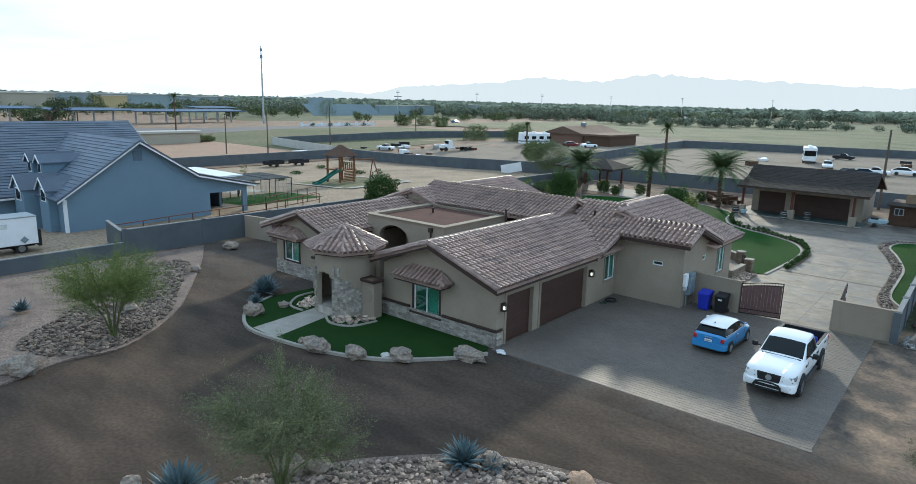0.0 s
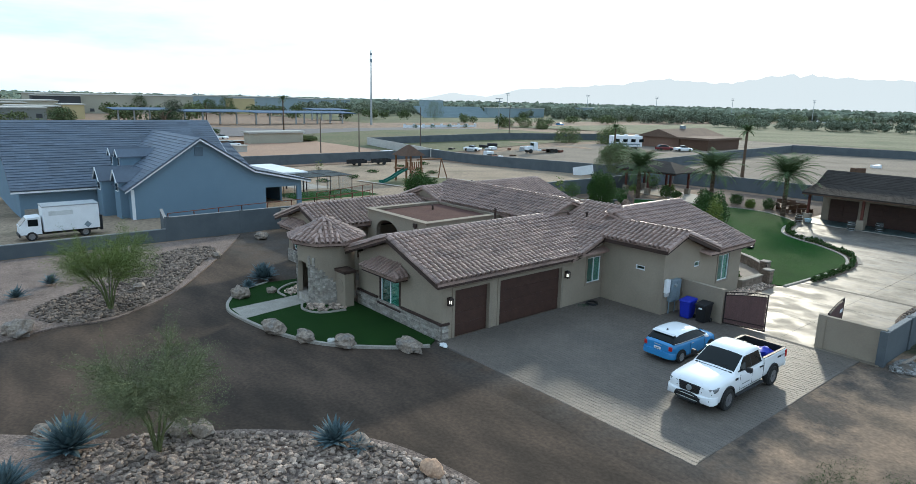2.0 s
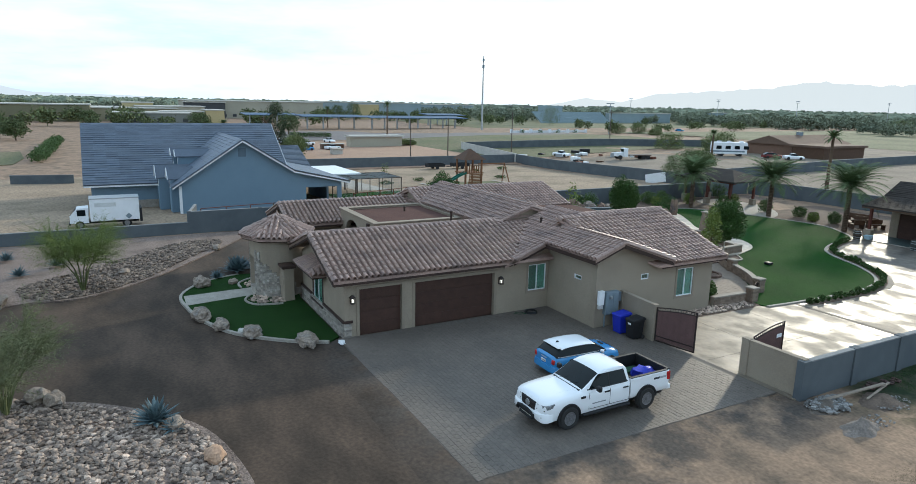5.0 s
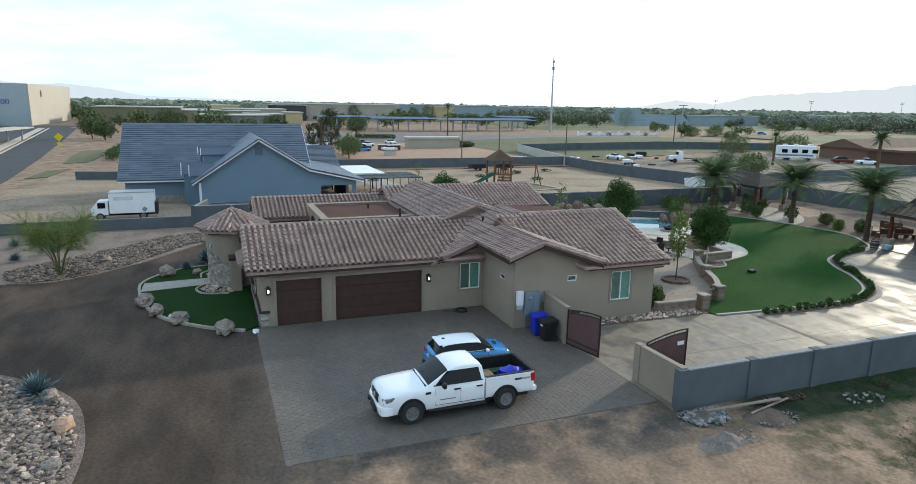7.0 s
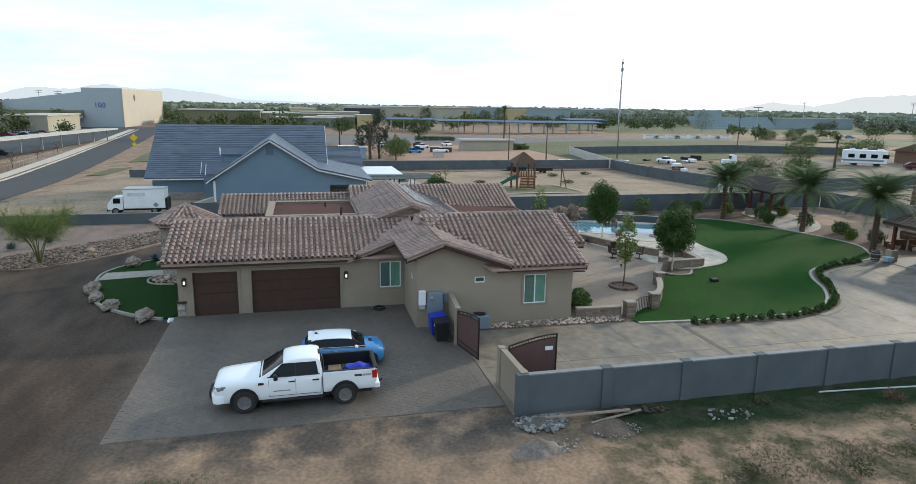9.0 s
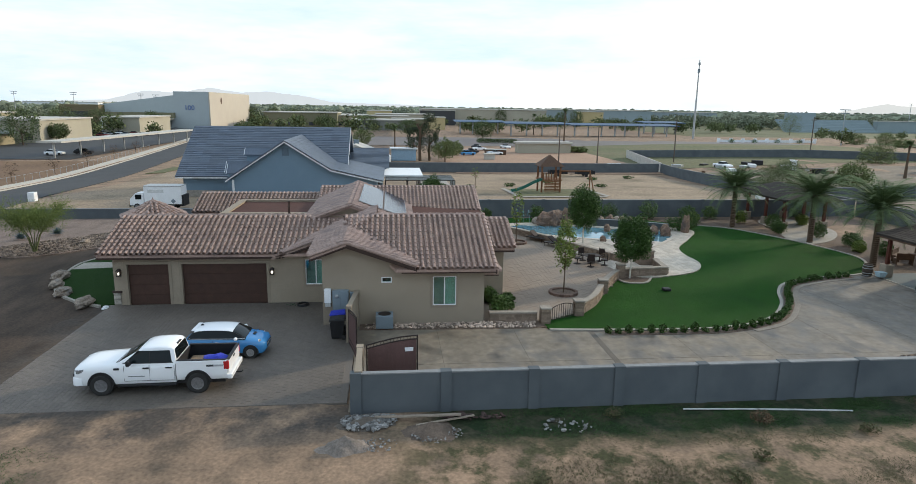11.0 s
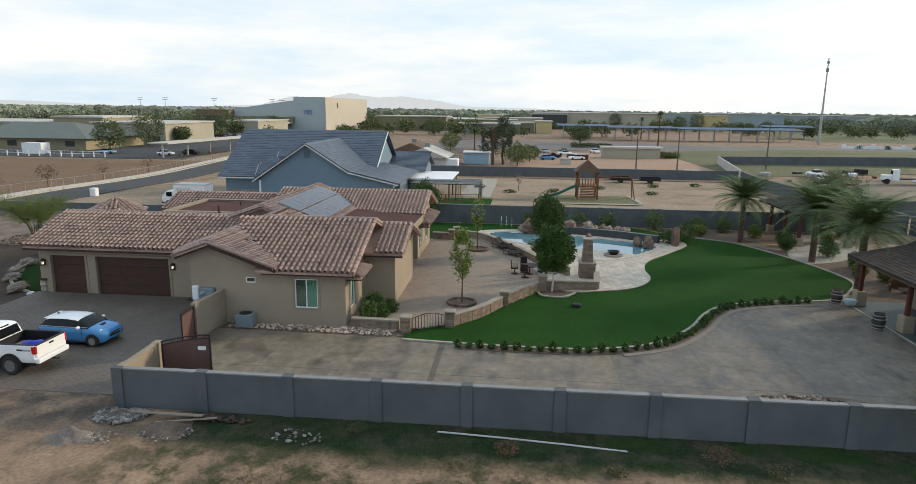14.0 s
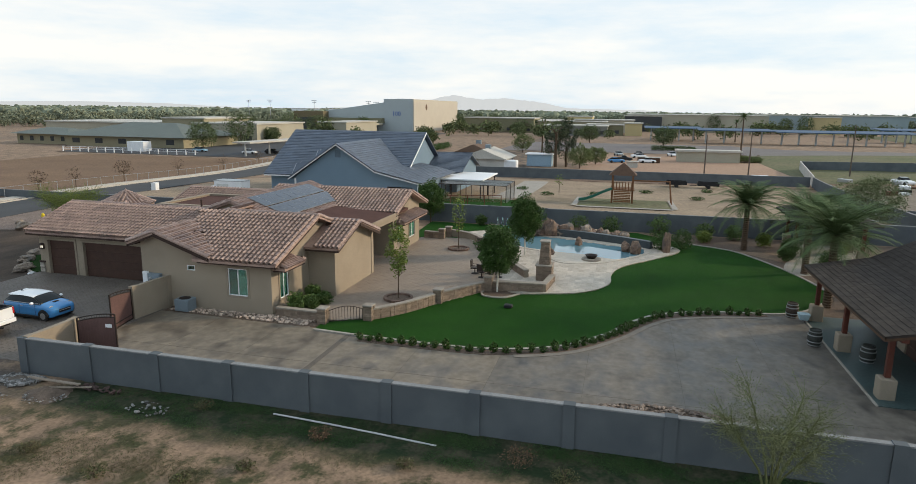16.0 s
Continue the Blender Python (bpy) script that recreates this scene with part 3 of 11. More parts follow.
slab("front_lawn", LAWN_FRONT + [(-16.9, 22.9), (-24, 22.9), (-30.2, 24.0)], 0.07, TURFDARK, "dark green artificial turf before the house front")
solid("front_lawn_kerb", strip(LAWN_FRONT, 0.0, -0.16, -0.1, 0.11), CURB, "pale concrete edging round the front lawn", "kerb", kind="structure")
slab("entry_path", [(-26.9, 16.9), (-25.0, 16.85), (-25.7, 21.0), (-27.2, 21.0)], 0.085, CURB, "pale concrete path across the front lawn")
soil_drift(-15.2, 20.9, -2.4, 23.15, 0, "dark loose soil drifted along the forecourt edge")
soil_drift(-1.1, 21.5, -3.6, 37.0, 1, "tan loose soil drifted along the forecourt edge")
slab("driveway_base", [(-16.6, 22.78), (-3.24, 22.78), (-3.24, 36.9), (-16.6, 36.9)], 0.054, GROUT, "sand bed of the paved forecourt")
LAWN = smooth_line([(-11.1, 46.9), (-10.9, 49.5), (-10.75, 53), (-10.9, 56.5), (-12.1, 59.6), (-14.6, 61.9), (-17.3, 63.4), (-19.2, 65.1), (-20.5, 68.2), (-21.3, 72.2), (-23.6, 74.4), (-26.6, 75.8), (-31.6, 74.9),
                    (-36.5, 73.0), (-39.2, 71.4), (-41.3, 68.0), (-45.6, 64.0)], 5, False)
slab("back_lawn", LAWN + [(-45.7, 43.0), (-37.0, 43.6), (-36.5, 46.4), (-33.0, 49.5), (-22.0, 55.0), (-14.2, 49.6), (-12.3, 46.8)], 0.045, TURF, "smooth bright green artificial turf in the back yard")
solid("back_lawn_kerb", strip(LAWN[:-5], 0.0, -0.18, -0.1, 0.10), CURB, "pale concrete edging round the back lawn", "kerb", kind="structure")
slab("concrete_drive", [(-12.2, 36.9), (-2.5, 37.0), (-2.5, 57.2), (-11.0, 57.2), (-11.0, 47.0), (-11.8, 46)], 0.028, CONC, "brown stained stamped concrete drive with joints")
slab("concrete_yard", [(-11.0, 57.2), (-2.5, 57.2), (-2.5, 82), (-21.6, 82), (-21.6, 73.2), (-20.9, 68), (-19.5, 64.8), (-14.8, 61.6), (-11.3, 58.6)], 0.028, CONCGREY, "weathered dark grey concrete before the workshop")
b = B()
for y in (49.0,):
    b.box(-11.9 if y < 47 else -11.0 if y < 60 else -20.5, y - 0.14, 0.0, -2.6, y + 0.14, 0.034)
for x in (-6.9,):
    b.box(x - 0.009, 37.1, 0.0, x + 0.009, 72.5, 0.0325)
for y in (41.0, 45.0, 53.1, 57.2, 61.3, 65.4, 69.5):
    b.box(-11.9 if y < 46 else -10.9 if y < 58 else -14.5 if y < 62 else -19.5, y - 0.008, 0.0, -6.6 if y > 58 else -4.4, y + 0.008, 0.0315)
solid("drive_joint_bands", b, mat("dark_joint_band", (0.13, 0.11, 0.09), (0.1, 0.085, 0.07), 0.8, 1, 20, 0.2), "darker bands across the concrete drive", "paving", kind="structure")
SIDE = smooth_line([(-2.6, 44.0), (-3.6, 46.6), (-3.7, 51.5), (-3.8, 55.5), (-4.7, 60.3), (-5.6, 64.0), (-5.0, 66.8), (-2.6, 67.8)], 5, False)
slab("side_gravel", smooth_line([(-2.6, 42.0), (-4.2, 45.0), (-4.4, 51.5), (-4.6, 55.5), (-5.7, 60.5), (-6.6, 64.3), (-5.9, 67.5), (-2.6, 69.5)], 5, False), 0.05, BEDGRAVEL, "gravel bed along the side lawn")
slab("side_lawn", SIDE, 0.075, TURF, "strip of bright green turf along the boundary wall")
solid("side_lawn_kerb", strip(SIDE, 0.0, 0.15, -0.1, 0.12), CURB, "pale concrete edging round the side lawn", "kerb", kind="structure")
slab("planting_bed", smooth_line([(-21.4, 73.0), (-24, 75.2), (-27.0, 76.0), (-31.6, 75.1), (-36.5, 73.2), (-39.4, 71.6), (-41.5, 68.1), (-45.8, 65.6)], 4, False) + [(-45.8, 89), (-21.4, 89)], 0.03, BEDGRAVEL, "brown gravel planting bed behind the lawn")
slab("pergola_path", smooth_line([(-33.5, 74.6), (-31.5, 75.4), (-33.5, 79), (-38, 82), (-44, 81.5), (-43.5, 77.5), (-38, 76.0)], 4), 0.05, CURB, "pale paved floor under the timber pergola")
slab("house_gravel", [(-12.5, 37.0), (-11.6, 37.0), (-11.3, 46.0), (-11.6, 47.0), (-12.5, 46.6)], 0.035, BEDGRAVEL, "gravel strip along the house wall")
PATIO_OUT = [(-12.6, 43.6), (-12.4, 46.6), (-13.6, 49.1), (-17.9, 52.2), (-21.2, 54.2), (-24.6, 55.6), (-29.0, 53.6), (-33.0, 52.3), (-37.4, 49.0), (-37.0, 45.0), (-29.2, 39.9), (-20.5, 39.9)]
slab("patio", PATIO_OUT, 0.075, PATIO, "tan paver patio behind the house")
DECK = smooth_line([(-21.4, 55.3), (-21.4, 58.3), (-22.6, 60.6), (-24.9, 61.9), (-27.6, 62.0), (-30.4, 62.8), (-34.0, 65.4), (-37.6, 67.4), (-40.5, 65.5), (-42.0, 60), (-42.4, 52.5), (-41.0, 48.6), (-38.0, 48.6), (-33.6, 51.6), (-28.5, 53.4)], 5)
slab("pool_deck", DECK, 0.102, TRAV, "cream travertine deck round the swimming pool")

# school fields, street and lots beyond
rd = [(-300, -30.5), (-230, -22.4), (-150, -13.4), (-100, -8.6), (-68, -5.6), (-45, -1.8), (-30, 0.4), (60, -24)]


def street(name, off0, off1, z, material, label, thick=0.02):
    b = B()
    pts = []
    for (xa, ya), (xb, yb) in zip(rd, rd[1:]):
        pts += [(xa + (xb - xa) * k / 6, ya + (yb - ya) * k / 6) for k in range(6)]
    pts.append(rd[-1])
    for i, (x, y) in enumerate(pts):
        k = 1.0 + max(0, (-60 - x)) * 0.001
        b.v += [(x, y - off0 * k, gz(x) + z), (x, y - off1 * k, gz(x) + z), (x, y - off0 * k, gz(x) + z - 0.3), (x, y - off1 * k, gz(x) + z - 0.3)]
    for i in range(len(pts) - 1):
        q = 4 * i
        b.f += [(q, q + 1, q + 5, q + 4), (q + 2, q, q + 4, q + 6), (q + 1, q + 3, q + 7, q + 5)]
    return solid(name, b, material, label, "road", kind="structure")


street("street", 0.0, 8.0, 0.045, ASPHALT, "dark asphalt street with pale kerbs")
street("street_kerb", 8.0, 8.4, 0.16, SIDEWALK, "pale concrete street kerb")
street("sidewalk", 9.4, 11.4, 0.12, SIDEWALK, "pale concrete sidewalk along the street")
field("bare_school_field", -132, -84, 0, -14.5, 0.02, FIELD, "bare reddish-brown sports field", 5)
field("school_lot", -330, -100, -136, -34, 0.03, ASPHALT, "asphalt school parking lot")
field("weedy_paddock", -215, 96, -118, 190, 0.03, GREENFIELD, "weedy green paddock beyond the block walls")
field("green_verge", -420, 190, -225, 420, 0.03, GREENFIELD, "grassy sports ground in the distance")
field("running_track", -260, 20, -200, 190, 0.05, mat("grey_track", (0.17, 0.155, 0.15), (0.14, 0.125, 0.12), 0.9, 0.1, 4, 0.1), "dull grey running track and service road")
field("hay_field", -520, 222, 60, 620, 0.04, DRYGRASS, "mown straw-coloured field")
field("neighbour_yard", -107.5, 41, -47.2, 92, 0.03, PALEDIRT, "pale trampled dirt of the neighbour's yard")
field("horse_lot", -190, 52, -109, 97, 0.03, mat("pink_dirt", (0.36, 0.235, 0.16), (0.3, 0.195, 0.135), 0.98, 0.1, 3, 0.3), "pinkish dirt of a horse lot")
field("vehicle_lot", -110, 98, 20, 221, 0.025, mat("grey_dirt", (0.22, 0.18, 0.138), (0.165, 0.135, 0.105), 0.98, 0.12, 3.0, 0.4, stain=((0.12, 0.1, 0.075), 0.1), grain=0.4), "pale dirt lot with parked vehicles")
field("neighbour_drive", -110, -4, -47.5, 41, 0.02, PALEDIRT, "dirt forecourt of the blue house")
field("kennel_turf", -70, 38.5, -61.5, 49, 0.05, TURF, "green turf in the neighbour's dog run")
field("far_scrub_west", -2500, -600, -700, 1500, 0.05, mat("far_scrub", (0.1, 0.105, 0.065), (0.14, 0.125, 0.085), 0.98, 0.01, 0.2, 0.2), "distant scrubland and suburbs")


# ---- walls ----
def wall_b(p0, p1, thick, profile, holes=(), z0=0.0, start=0.0):
    """A wall from p0 to p1, thick to its left; profile: (u, z) along its top; holes: (u0, u1, z0, z1)."""
    p0, p1 = Vector(p0), Vector(p1)
    d = (p1 - p0).normalized()
    n = Vector((-d.y, d.x)) * thick
    L = (p1 - p0).length
    prof = sorted(profile) if profile else [(0, 2.9), (L, 2.9)]

    def top(u):
        for (ua, za), (ub, zb) in zip(prof, prof[1:]):
            if ua - 1e-6 <= u <= ub + 1e-6:
                return za + (zb - za) * (u - ua) / max(1e-6, ub - ua)
        return prof[-1][1]

    us = sorted({start, L, *[u for u, _ in prof if start < u < L], *[c for h in holes for c in h[:2]]})
    b = B()
    for ua, ub in zip(us, us[1:]):
        mid = (ua + ub) / 2
        cuts = sorted([(h[2], h[3]) for h in holes if h[0] < mid < h[1]])
        lo = z0
        spans = []
        for c0, c1 in cuts:
            if c0 > lo:
                spans.append((lo, lo, c0, c0))
            lo = c1
        spans.append((lo, lo, top(ua), top(ub)))
        for a0, b0, a1, b1 in spans:
            qa, qb = p0 + d * ua, p0 + d * ub
            if max(a1 - a0, b1 - b0) < 1e-4:
                continue
            c = [(qa.x, qa.y, a0), (qb.x, qb.y, b0), (qb.x + n.x, qb.y + n.y, b0), (qa.x + n.x, qa.y + n.y, a0),
                 (qa.x, qa.y, a1), (qb.x, qb.y, b1), (qb.x + n.x, qb.y + n.y, b1), (qa.x + n.x, qa.y + n.y, a1)]
            b.add(c, [(3, 2, 1, 0), (4, 5, 6, 7), (0, 1, 5, 4), (1, 2, 6, 5), (2, 3, 7, 6), (3, 0, 4, 7)])
    return b.weld()


def frame_along(p0, p1):
    """Local axes on a wall: x along it, y into it, z up, from p0."""
    d = (Vector(p1) - Vector(p0)).normalized()
    return Matrix(((d.x, -d.y, 0, p0[0]), (d.y, d.x, 0, p0[1]), (0, 0, 1, 0), (0, 0, 0, 1)))


def window(parent, p0, p1, u0, u1, z0, z1, trim=None, split=True, blind=True, surround=True):
    """A sliding window set in a wall, with frame, panes, blind and surround."""
    m = frame_along(p0, p1)
    f, w = B(), 0.055
    for a in ((u0, z0, u0 + w, z1), (u1 - w, z0, u1, z1), (u0 + w, z0, u1 - w, z0 + w), (u0 + w, z1 - w, u1 - w, z1)):
        f.box(a[0], 0.02, a[1], a[2], 0.09, a[3], m)
    mid = (u0 + u1) / 2
    if split:
        f.box(mid - 0.03, 0.025, z0 + w, mid + 0.03, 0.085, z1 - w, m)
    win = part("window", f, WHITE, parent, "white framed sliding window with pale blinds")
    for a, c in ((((u0 + w, mid - 0.03), (mid + 0.03, u1 - w))) if split else ((u0 + w, u1 - w),)):
        pane = part("pane", B().box(a, 0.05, z0 + w, c, 0.058, z1 - w, m), GLASS, win)
        pane.visible_shadow = False
    if blind:
        part("blind", B().box(u0 + w, 0.12, z0 + w, mid if split else u1 - w, 0.13, z1 - w, m), mat("dim_teal_blind", (0.1, 0.2, 0.2), (0.085, 0.17, 0.17), 0.8, 2, 30, 0.05), win)
        if split:
            part("blind", B().box(mid, 0.12, z0 + w, u1 - w, 0.13, z1 - w, m), BLIND, win)
    else:
        # The unlit room is painted as a dark sheet behind the pane.
        part("room_shade", B().box(u0 + w, 0.14, z0 + w, u1 - w, 0.15, z1 - w, m), DARKROOM, win)
    if surround:
        t, e = B(), 0.12
        for a in ((u0 - e, z0 - e, u0, z1 + e), (u1, z0 - e, u1 + e, z1 + e), (u0, z0 - e, u1, z0), (u0, z1, u1, z1 + e)):
            t.box(a[0], -0.035, a[1], a[2], 0.0, a[3], m)
        part("window_surround", t, trim or TRIM, win)
    return win


# ---- tiled roofs ----
def tile_mesh(name="roof_tile", w=0.3, length=0.47, h=0.165):
    prof = [(-0.5, 0.0), (-0.48, 0.5), (-0.37, 0.87), (-0.17, 1.0), (0.03, 0.87), (0.14, 0.5), (0.16, 0.02), (0.5, -0.04)]
    b = B()
    v = [(x * w, y, z * h + (0.064 if y < 0 else 0.0)) for y in (-length / 2, length / 2) for x, z in prof]
    n = len(prof)
    v += [(x * w * 0.97, -length / 2, z * h + 0.035) for x, z in prof]
    f = [(i, i + 1, n + i + 1, n + i) for i in range(n - 1)] + [(2 * n + i, 2 * n + i + 1, i + 1, i) for i in range(n - 1)]
    return b.add(v, f)


TILE_B = tile_mesh()
TILE_ME = TILE_B.mesh("roof_tile", True)
TILE_ME.materials.append(TILE)


class Roof:
    """Sloping planes that cut one another; each gets a deck and tiles where it lies uppermost."""

    def __init__(self, parent):
        self.parent, self.planes = parent, []

    def plane(self, poly, at, grad):
        """poly in plan; at: a point (x, y, z) of the plane; grad: its rise along x and y."""
        a, c = grad
        z0 = at[2] - a * at[0] - c * at[1]
        self.planes.append((ccw(poly), (a, c, z0)))
        return self

    def z(self, i, x, y):
        a, c, z0 = self.planes[i][1]
        return a * x + c * y + z0

    def build(self, tile=TILE_B, tile_me=TILE_ME, material=TILE, w=0.3, expo=0.4, singles=None, name="roof", single_name="roof_tile", lift=0.02):
        count = 0
        for i, (poly, (a, c, z0)) in enumerate(self.planes):
            deck = B().prism(poly, lambda x, y: a * x + c * y + z0 - 0.13, lambda x, y: a * x + c * y + z0)
            roof = part(name, deck, material, self.parent)
            g = math.hypot(a, c)
            ux, uy = a / g, c / g
            ax, ay = uy, -ux
            k = 1 / math.sqrt(1 + g * g)
            up, ac = Vector((ux * k, uy * k, g * k)), Vector((ax, ay, 0))
            nrm = ac.cross(up)
            step = expo * k
            s0, s1 = min(x * ux + y * uy for x, y in poly), max(x * ux + y * uy for x, y in poly)
            t0, t1 = min(x * ax + y * ay for x, y in poly), max(x * ax + y * ay for x, y in poly)
            rest = B()
            s = s0 + step * 0.42
            row = 0
            while s < s1:
                t = t0 + w / 2
                while t < t1:
                    x, y = ux * s + ax * t, uy * s + ay * t
                    if inside(x, y, poly):
                        z = a * x + c * y + z0
                        if all(j == i or not inside(x, y, self.planes[j][0]) or self.z(j, x, y) <= z + 0.015 for j in range(len(self.planes))):
                            o = Vector((x, y, z)) + nrm * (lift + random.uniform(-0.006, 0.006))
                            if singles and singles(i, x, y) and count < 300:
                                ob = new(single_name, tile_me)
                                ob.parent = roof
                                m = Matrix((ac, up, nrm)).transposed().to_4x4()
                                ob.matrix_basis = Matrix.Translation(o) @ m
                                count += 1
                            else:
                                q = random.uniform(-0.012, 0.012)
                                rest.add([o + ac * (vx + q * vy) + up * vy + nrm * vz for vx, vy, vz in tile.v], tile.f)
                    t += w
                s += step
                row += 1
            if rest.v:
                tagged(part(name + "_tiles", rest, material, roof, smooth=True), kind="stuff")

    def caps(self, p, q, r=0.13, material=TILE):
        """Overlapping half-round caps along a ridge, hip or rake."""
        p, q = Vector(p), Vector(q)
        d = (q - p).normalized()
        s = d.cross(Vector((0, 0, 1))).normalized()
        u = s.cross(d)
        b, L, t = B(), (q - p).length, 0.0
        while t < L:
            e = min(0.46, L - t + 0.05)
            rings = []
            for dist, k in ((t, 1.0), (t + e, 0.82)):
                rings.append([p + d * dist + s * math.cos(math.pi * j / 6) * r * k * -1 + u * (math.sin(math.pi * j / 6) * r * k + (0.015 if k == 1.0 else 0)) for j in range(7)])
            b.loft(rings)
            t += 0.4
        tagged(part("ridge_capping", b, material, self.parent), kind="stuff")


def fascia(parent, p, q, h=0.2, material=None, w=0.05):
    """A board hung along a roof edge from p to q."""
    p, q = Vector(p), Vector(q)
    d = (q - p).normalized()
    s = Vector((-d.y, d.x, 0)).normalized() * w
    dz = Vector((0, 0, h))
    b = B().add([p, q, q + s, p + s, p - dz, q - dz, q + s - dz, p + s - dz], [(0, 1, 2, 3), (7, 6, 5, 4), (4, 5, 1, 0), (5, 6, 2, 1), (6, 7, 3, 2), (7, 4, 0, 3)])
    part("fascia", b, material or DARKTRIM, parent)


# ---- the house ----
house = thing("house", (-22, 33, 0), "single-storey tan stucco house with brown clay-tile roofs", "house")
EV = 2.92


def hwall(p0, p1, profile=None, holes=(), material=STUCCO, thick=0.25, label="", start=None):
    return part("wall", wall_b(p0, p1, thick, profile, holes, start=thick + 0.002 if start is None else start), material, house, label)


G_DOOR1, G_DOOR2 = (0.75, 3.0, -0.05, 2.42), (3.72, 8.42, -0.05, 2.42)
# garage front, facing the forecourt (from south to north the left hand is inside)
hwall((-16.6, 23.1), (-16.6, 35.1), [(0, EV + 0.05), (9.6, EV + 0.05), (12.0, 3.9)], [G_DOOR1, G_DOOR2, (10.62, 11.82, 1.12, 2.62)])
hwall((-16.6, 35.1), (-12.5, 35.1), [(0, 3.86), (4.1, 3.86)], [(2.3, 2.9, 2.3, 2.56)], start=0.0)
hwall((-12.5, 35.1), (-12.5, 43.6), [(0, 3.8), (1.25, 4.42), (4.6, 3.1), (8.5, 3.05)], [(3.05, 3.6, 2.3, 2.62), (5.75, 7.0, 1.02, 2.62)])
hwall((-12.5, 43.6), (-22.5, 43.6), [(0, 3.1), (4.9, 4.85), (10, 3.1)], [(0.9, 1.9, 0.75, 2.5)])
hwall((-16.95, 43.602), (-16.95, 45.4), [(0, 3.3), (1.8, 3.3)], start=0.0)
hwall((-16.95, 45.4), (-22.8, 45.4), [(0, 3.3), (2.9, 4.2), (5.85, 3.3)])
hwall((-22.8, 45.4), (-22.8, 40.0), [(0, 3.2), (5.4, 3.4)])
hwall((-22.5, 40.0), (-28.7, 40.0), [(0, 3.7), (6.2, 3.7)], [(2.2, 5.0, 0.05, 2.4)], start=0.0)
hwall((-28.7, 40.0), (-28.7, 44.9), [(0, 3.5), (4.9, 3.5)], start=0.0)
hwall((-28.7, 44.9), (-35.4, 44.9), [(0, 3.45), (3.2, 4.65), (6.7, 3.4)], [(1.0, 2.1, 0.9, 2.4), (3.9, 5.4, 0.8, 2.4)])
hwall((-35.4, 44.9), (-35.4, 24.3), [(0, 3.2), (20.6, 3.2)])
hwall((-35.4, 24.3), (-30.2, 24.3), [(0, 3.1), (2.9, 4.1), (5.2, 3.3)], [(0.85, 2.35, 0.95, 2.42)])
hwall((-30.2, 24.3), (-30.2, 33.0), [(0, 3.2), (8.7, 3.2)], [(2.4, 3.0, 0.8, 2.0)])
hwall((-24.1, 33.0), (-24.1, 23.1), [(0, EV), (9.9, EV)], start=0.0)
hwall((-24.1, 23.1), (-16.6, 23.1), [(0, EV), (3.75, 4.28), (7.5, EV)], [(2.25, 3.95, 0.68, 2.2)])
# flat-roofed entry block with parapet and arch
ARCH = (1.05, 3.5, -0.05, 3.75)
hwall((-30.0, 27.4), (-23.6, 27.4), [(0, 4.14), (6.4, 4.14)], [ARCH], thick=0.3)
hwall((-23.6, 27.4), (-23.6, 33.4), [(0, 4.14), (6, 4.14)], thick=0.3)
hwall((-23.6, 33.4), (-30.0, 33.4), [(0, 4.14), (6.4, 4.14)], thick=0.3)
hwall((-30.0, 33.4), (-30.0, 27.4), [(0, 4.14), (6, 4.14)], thick=0.3)
b = B()
n = 16
pts = [(-27.725 - 1.225 * math.cos(math.pi * k / n), 2.95 + 0.75 * math.sin(math.pi * k / n)) for k in range(n + 1)]
for (xa, za), (xb, zb) in zip(pts, pts[1:]):
    b.add([(xa, 27.4, za), (xb, 27.4, zb), (xb, 27.7, zb), (xa, 27.7, za), (xa, 27.4, 3.75), (xb, 27.4, 3.75), (xb, 27.7, 3.75), (xa, 27.7, 3.75)], [(3, 2, 1, 0), (4, 5, 6, 7), (0, 1, 5, 4), (1, 2, 6, 5), (2, 3, 7, 6), (3, 0, 4, 7)])
part("arch", b.weld(), STUCCO, house)
part("parapet_cap", B().box(-30.1, 27.28, 4.14, -23.5, 27.75, 4.19).box(-30.1, 33.05, 4.14, -23.5, 33.5, 4.19).box(-30.1, 27.75, 4.14, -29.65, 33.05, 4.19).box(-23.95, 27.75, 4.14, -23.5, 33.05, 4.19), TRIM, house)
part("flat_roof", B().box(-29.75, 27.7, 3.76, -23.85, 33.1, 4.03), ROLL, house, "reddish-brown rolled flat roofing")
part("scupper", B().bevel_box(-24.75, 27.24, 3.75, -24.45, 27.4, 4.0, 0.02), DARKTRIM, house)
part("downpipe", B().tube([(-24.6, 27.33, 3.76), (-24.6, 27.33, 2.6)], 0.05, 0.05, 8), DARKTRIM, house)
part("entry_door", B().box(-28.0, 30.4, 0.0, -26.9, 30.5, 2.3), GARAGE, house, "dark wooden entry door in the porch")
part("wall", B().box(-29.7, 30.5, 0, -23.9, 30.7, 3.7), STUCCO, house)

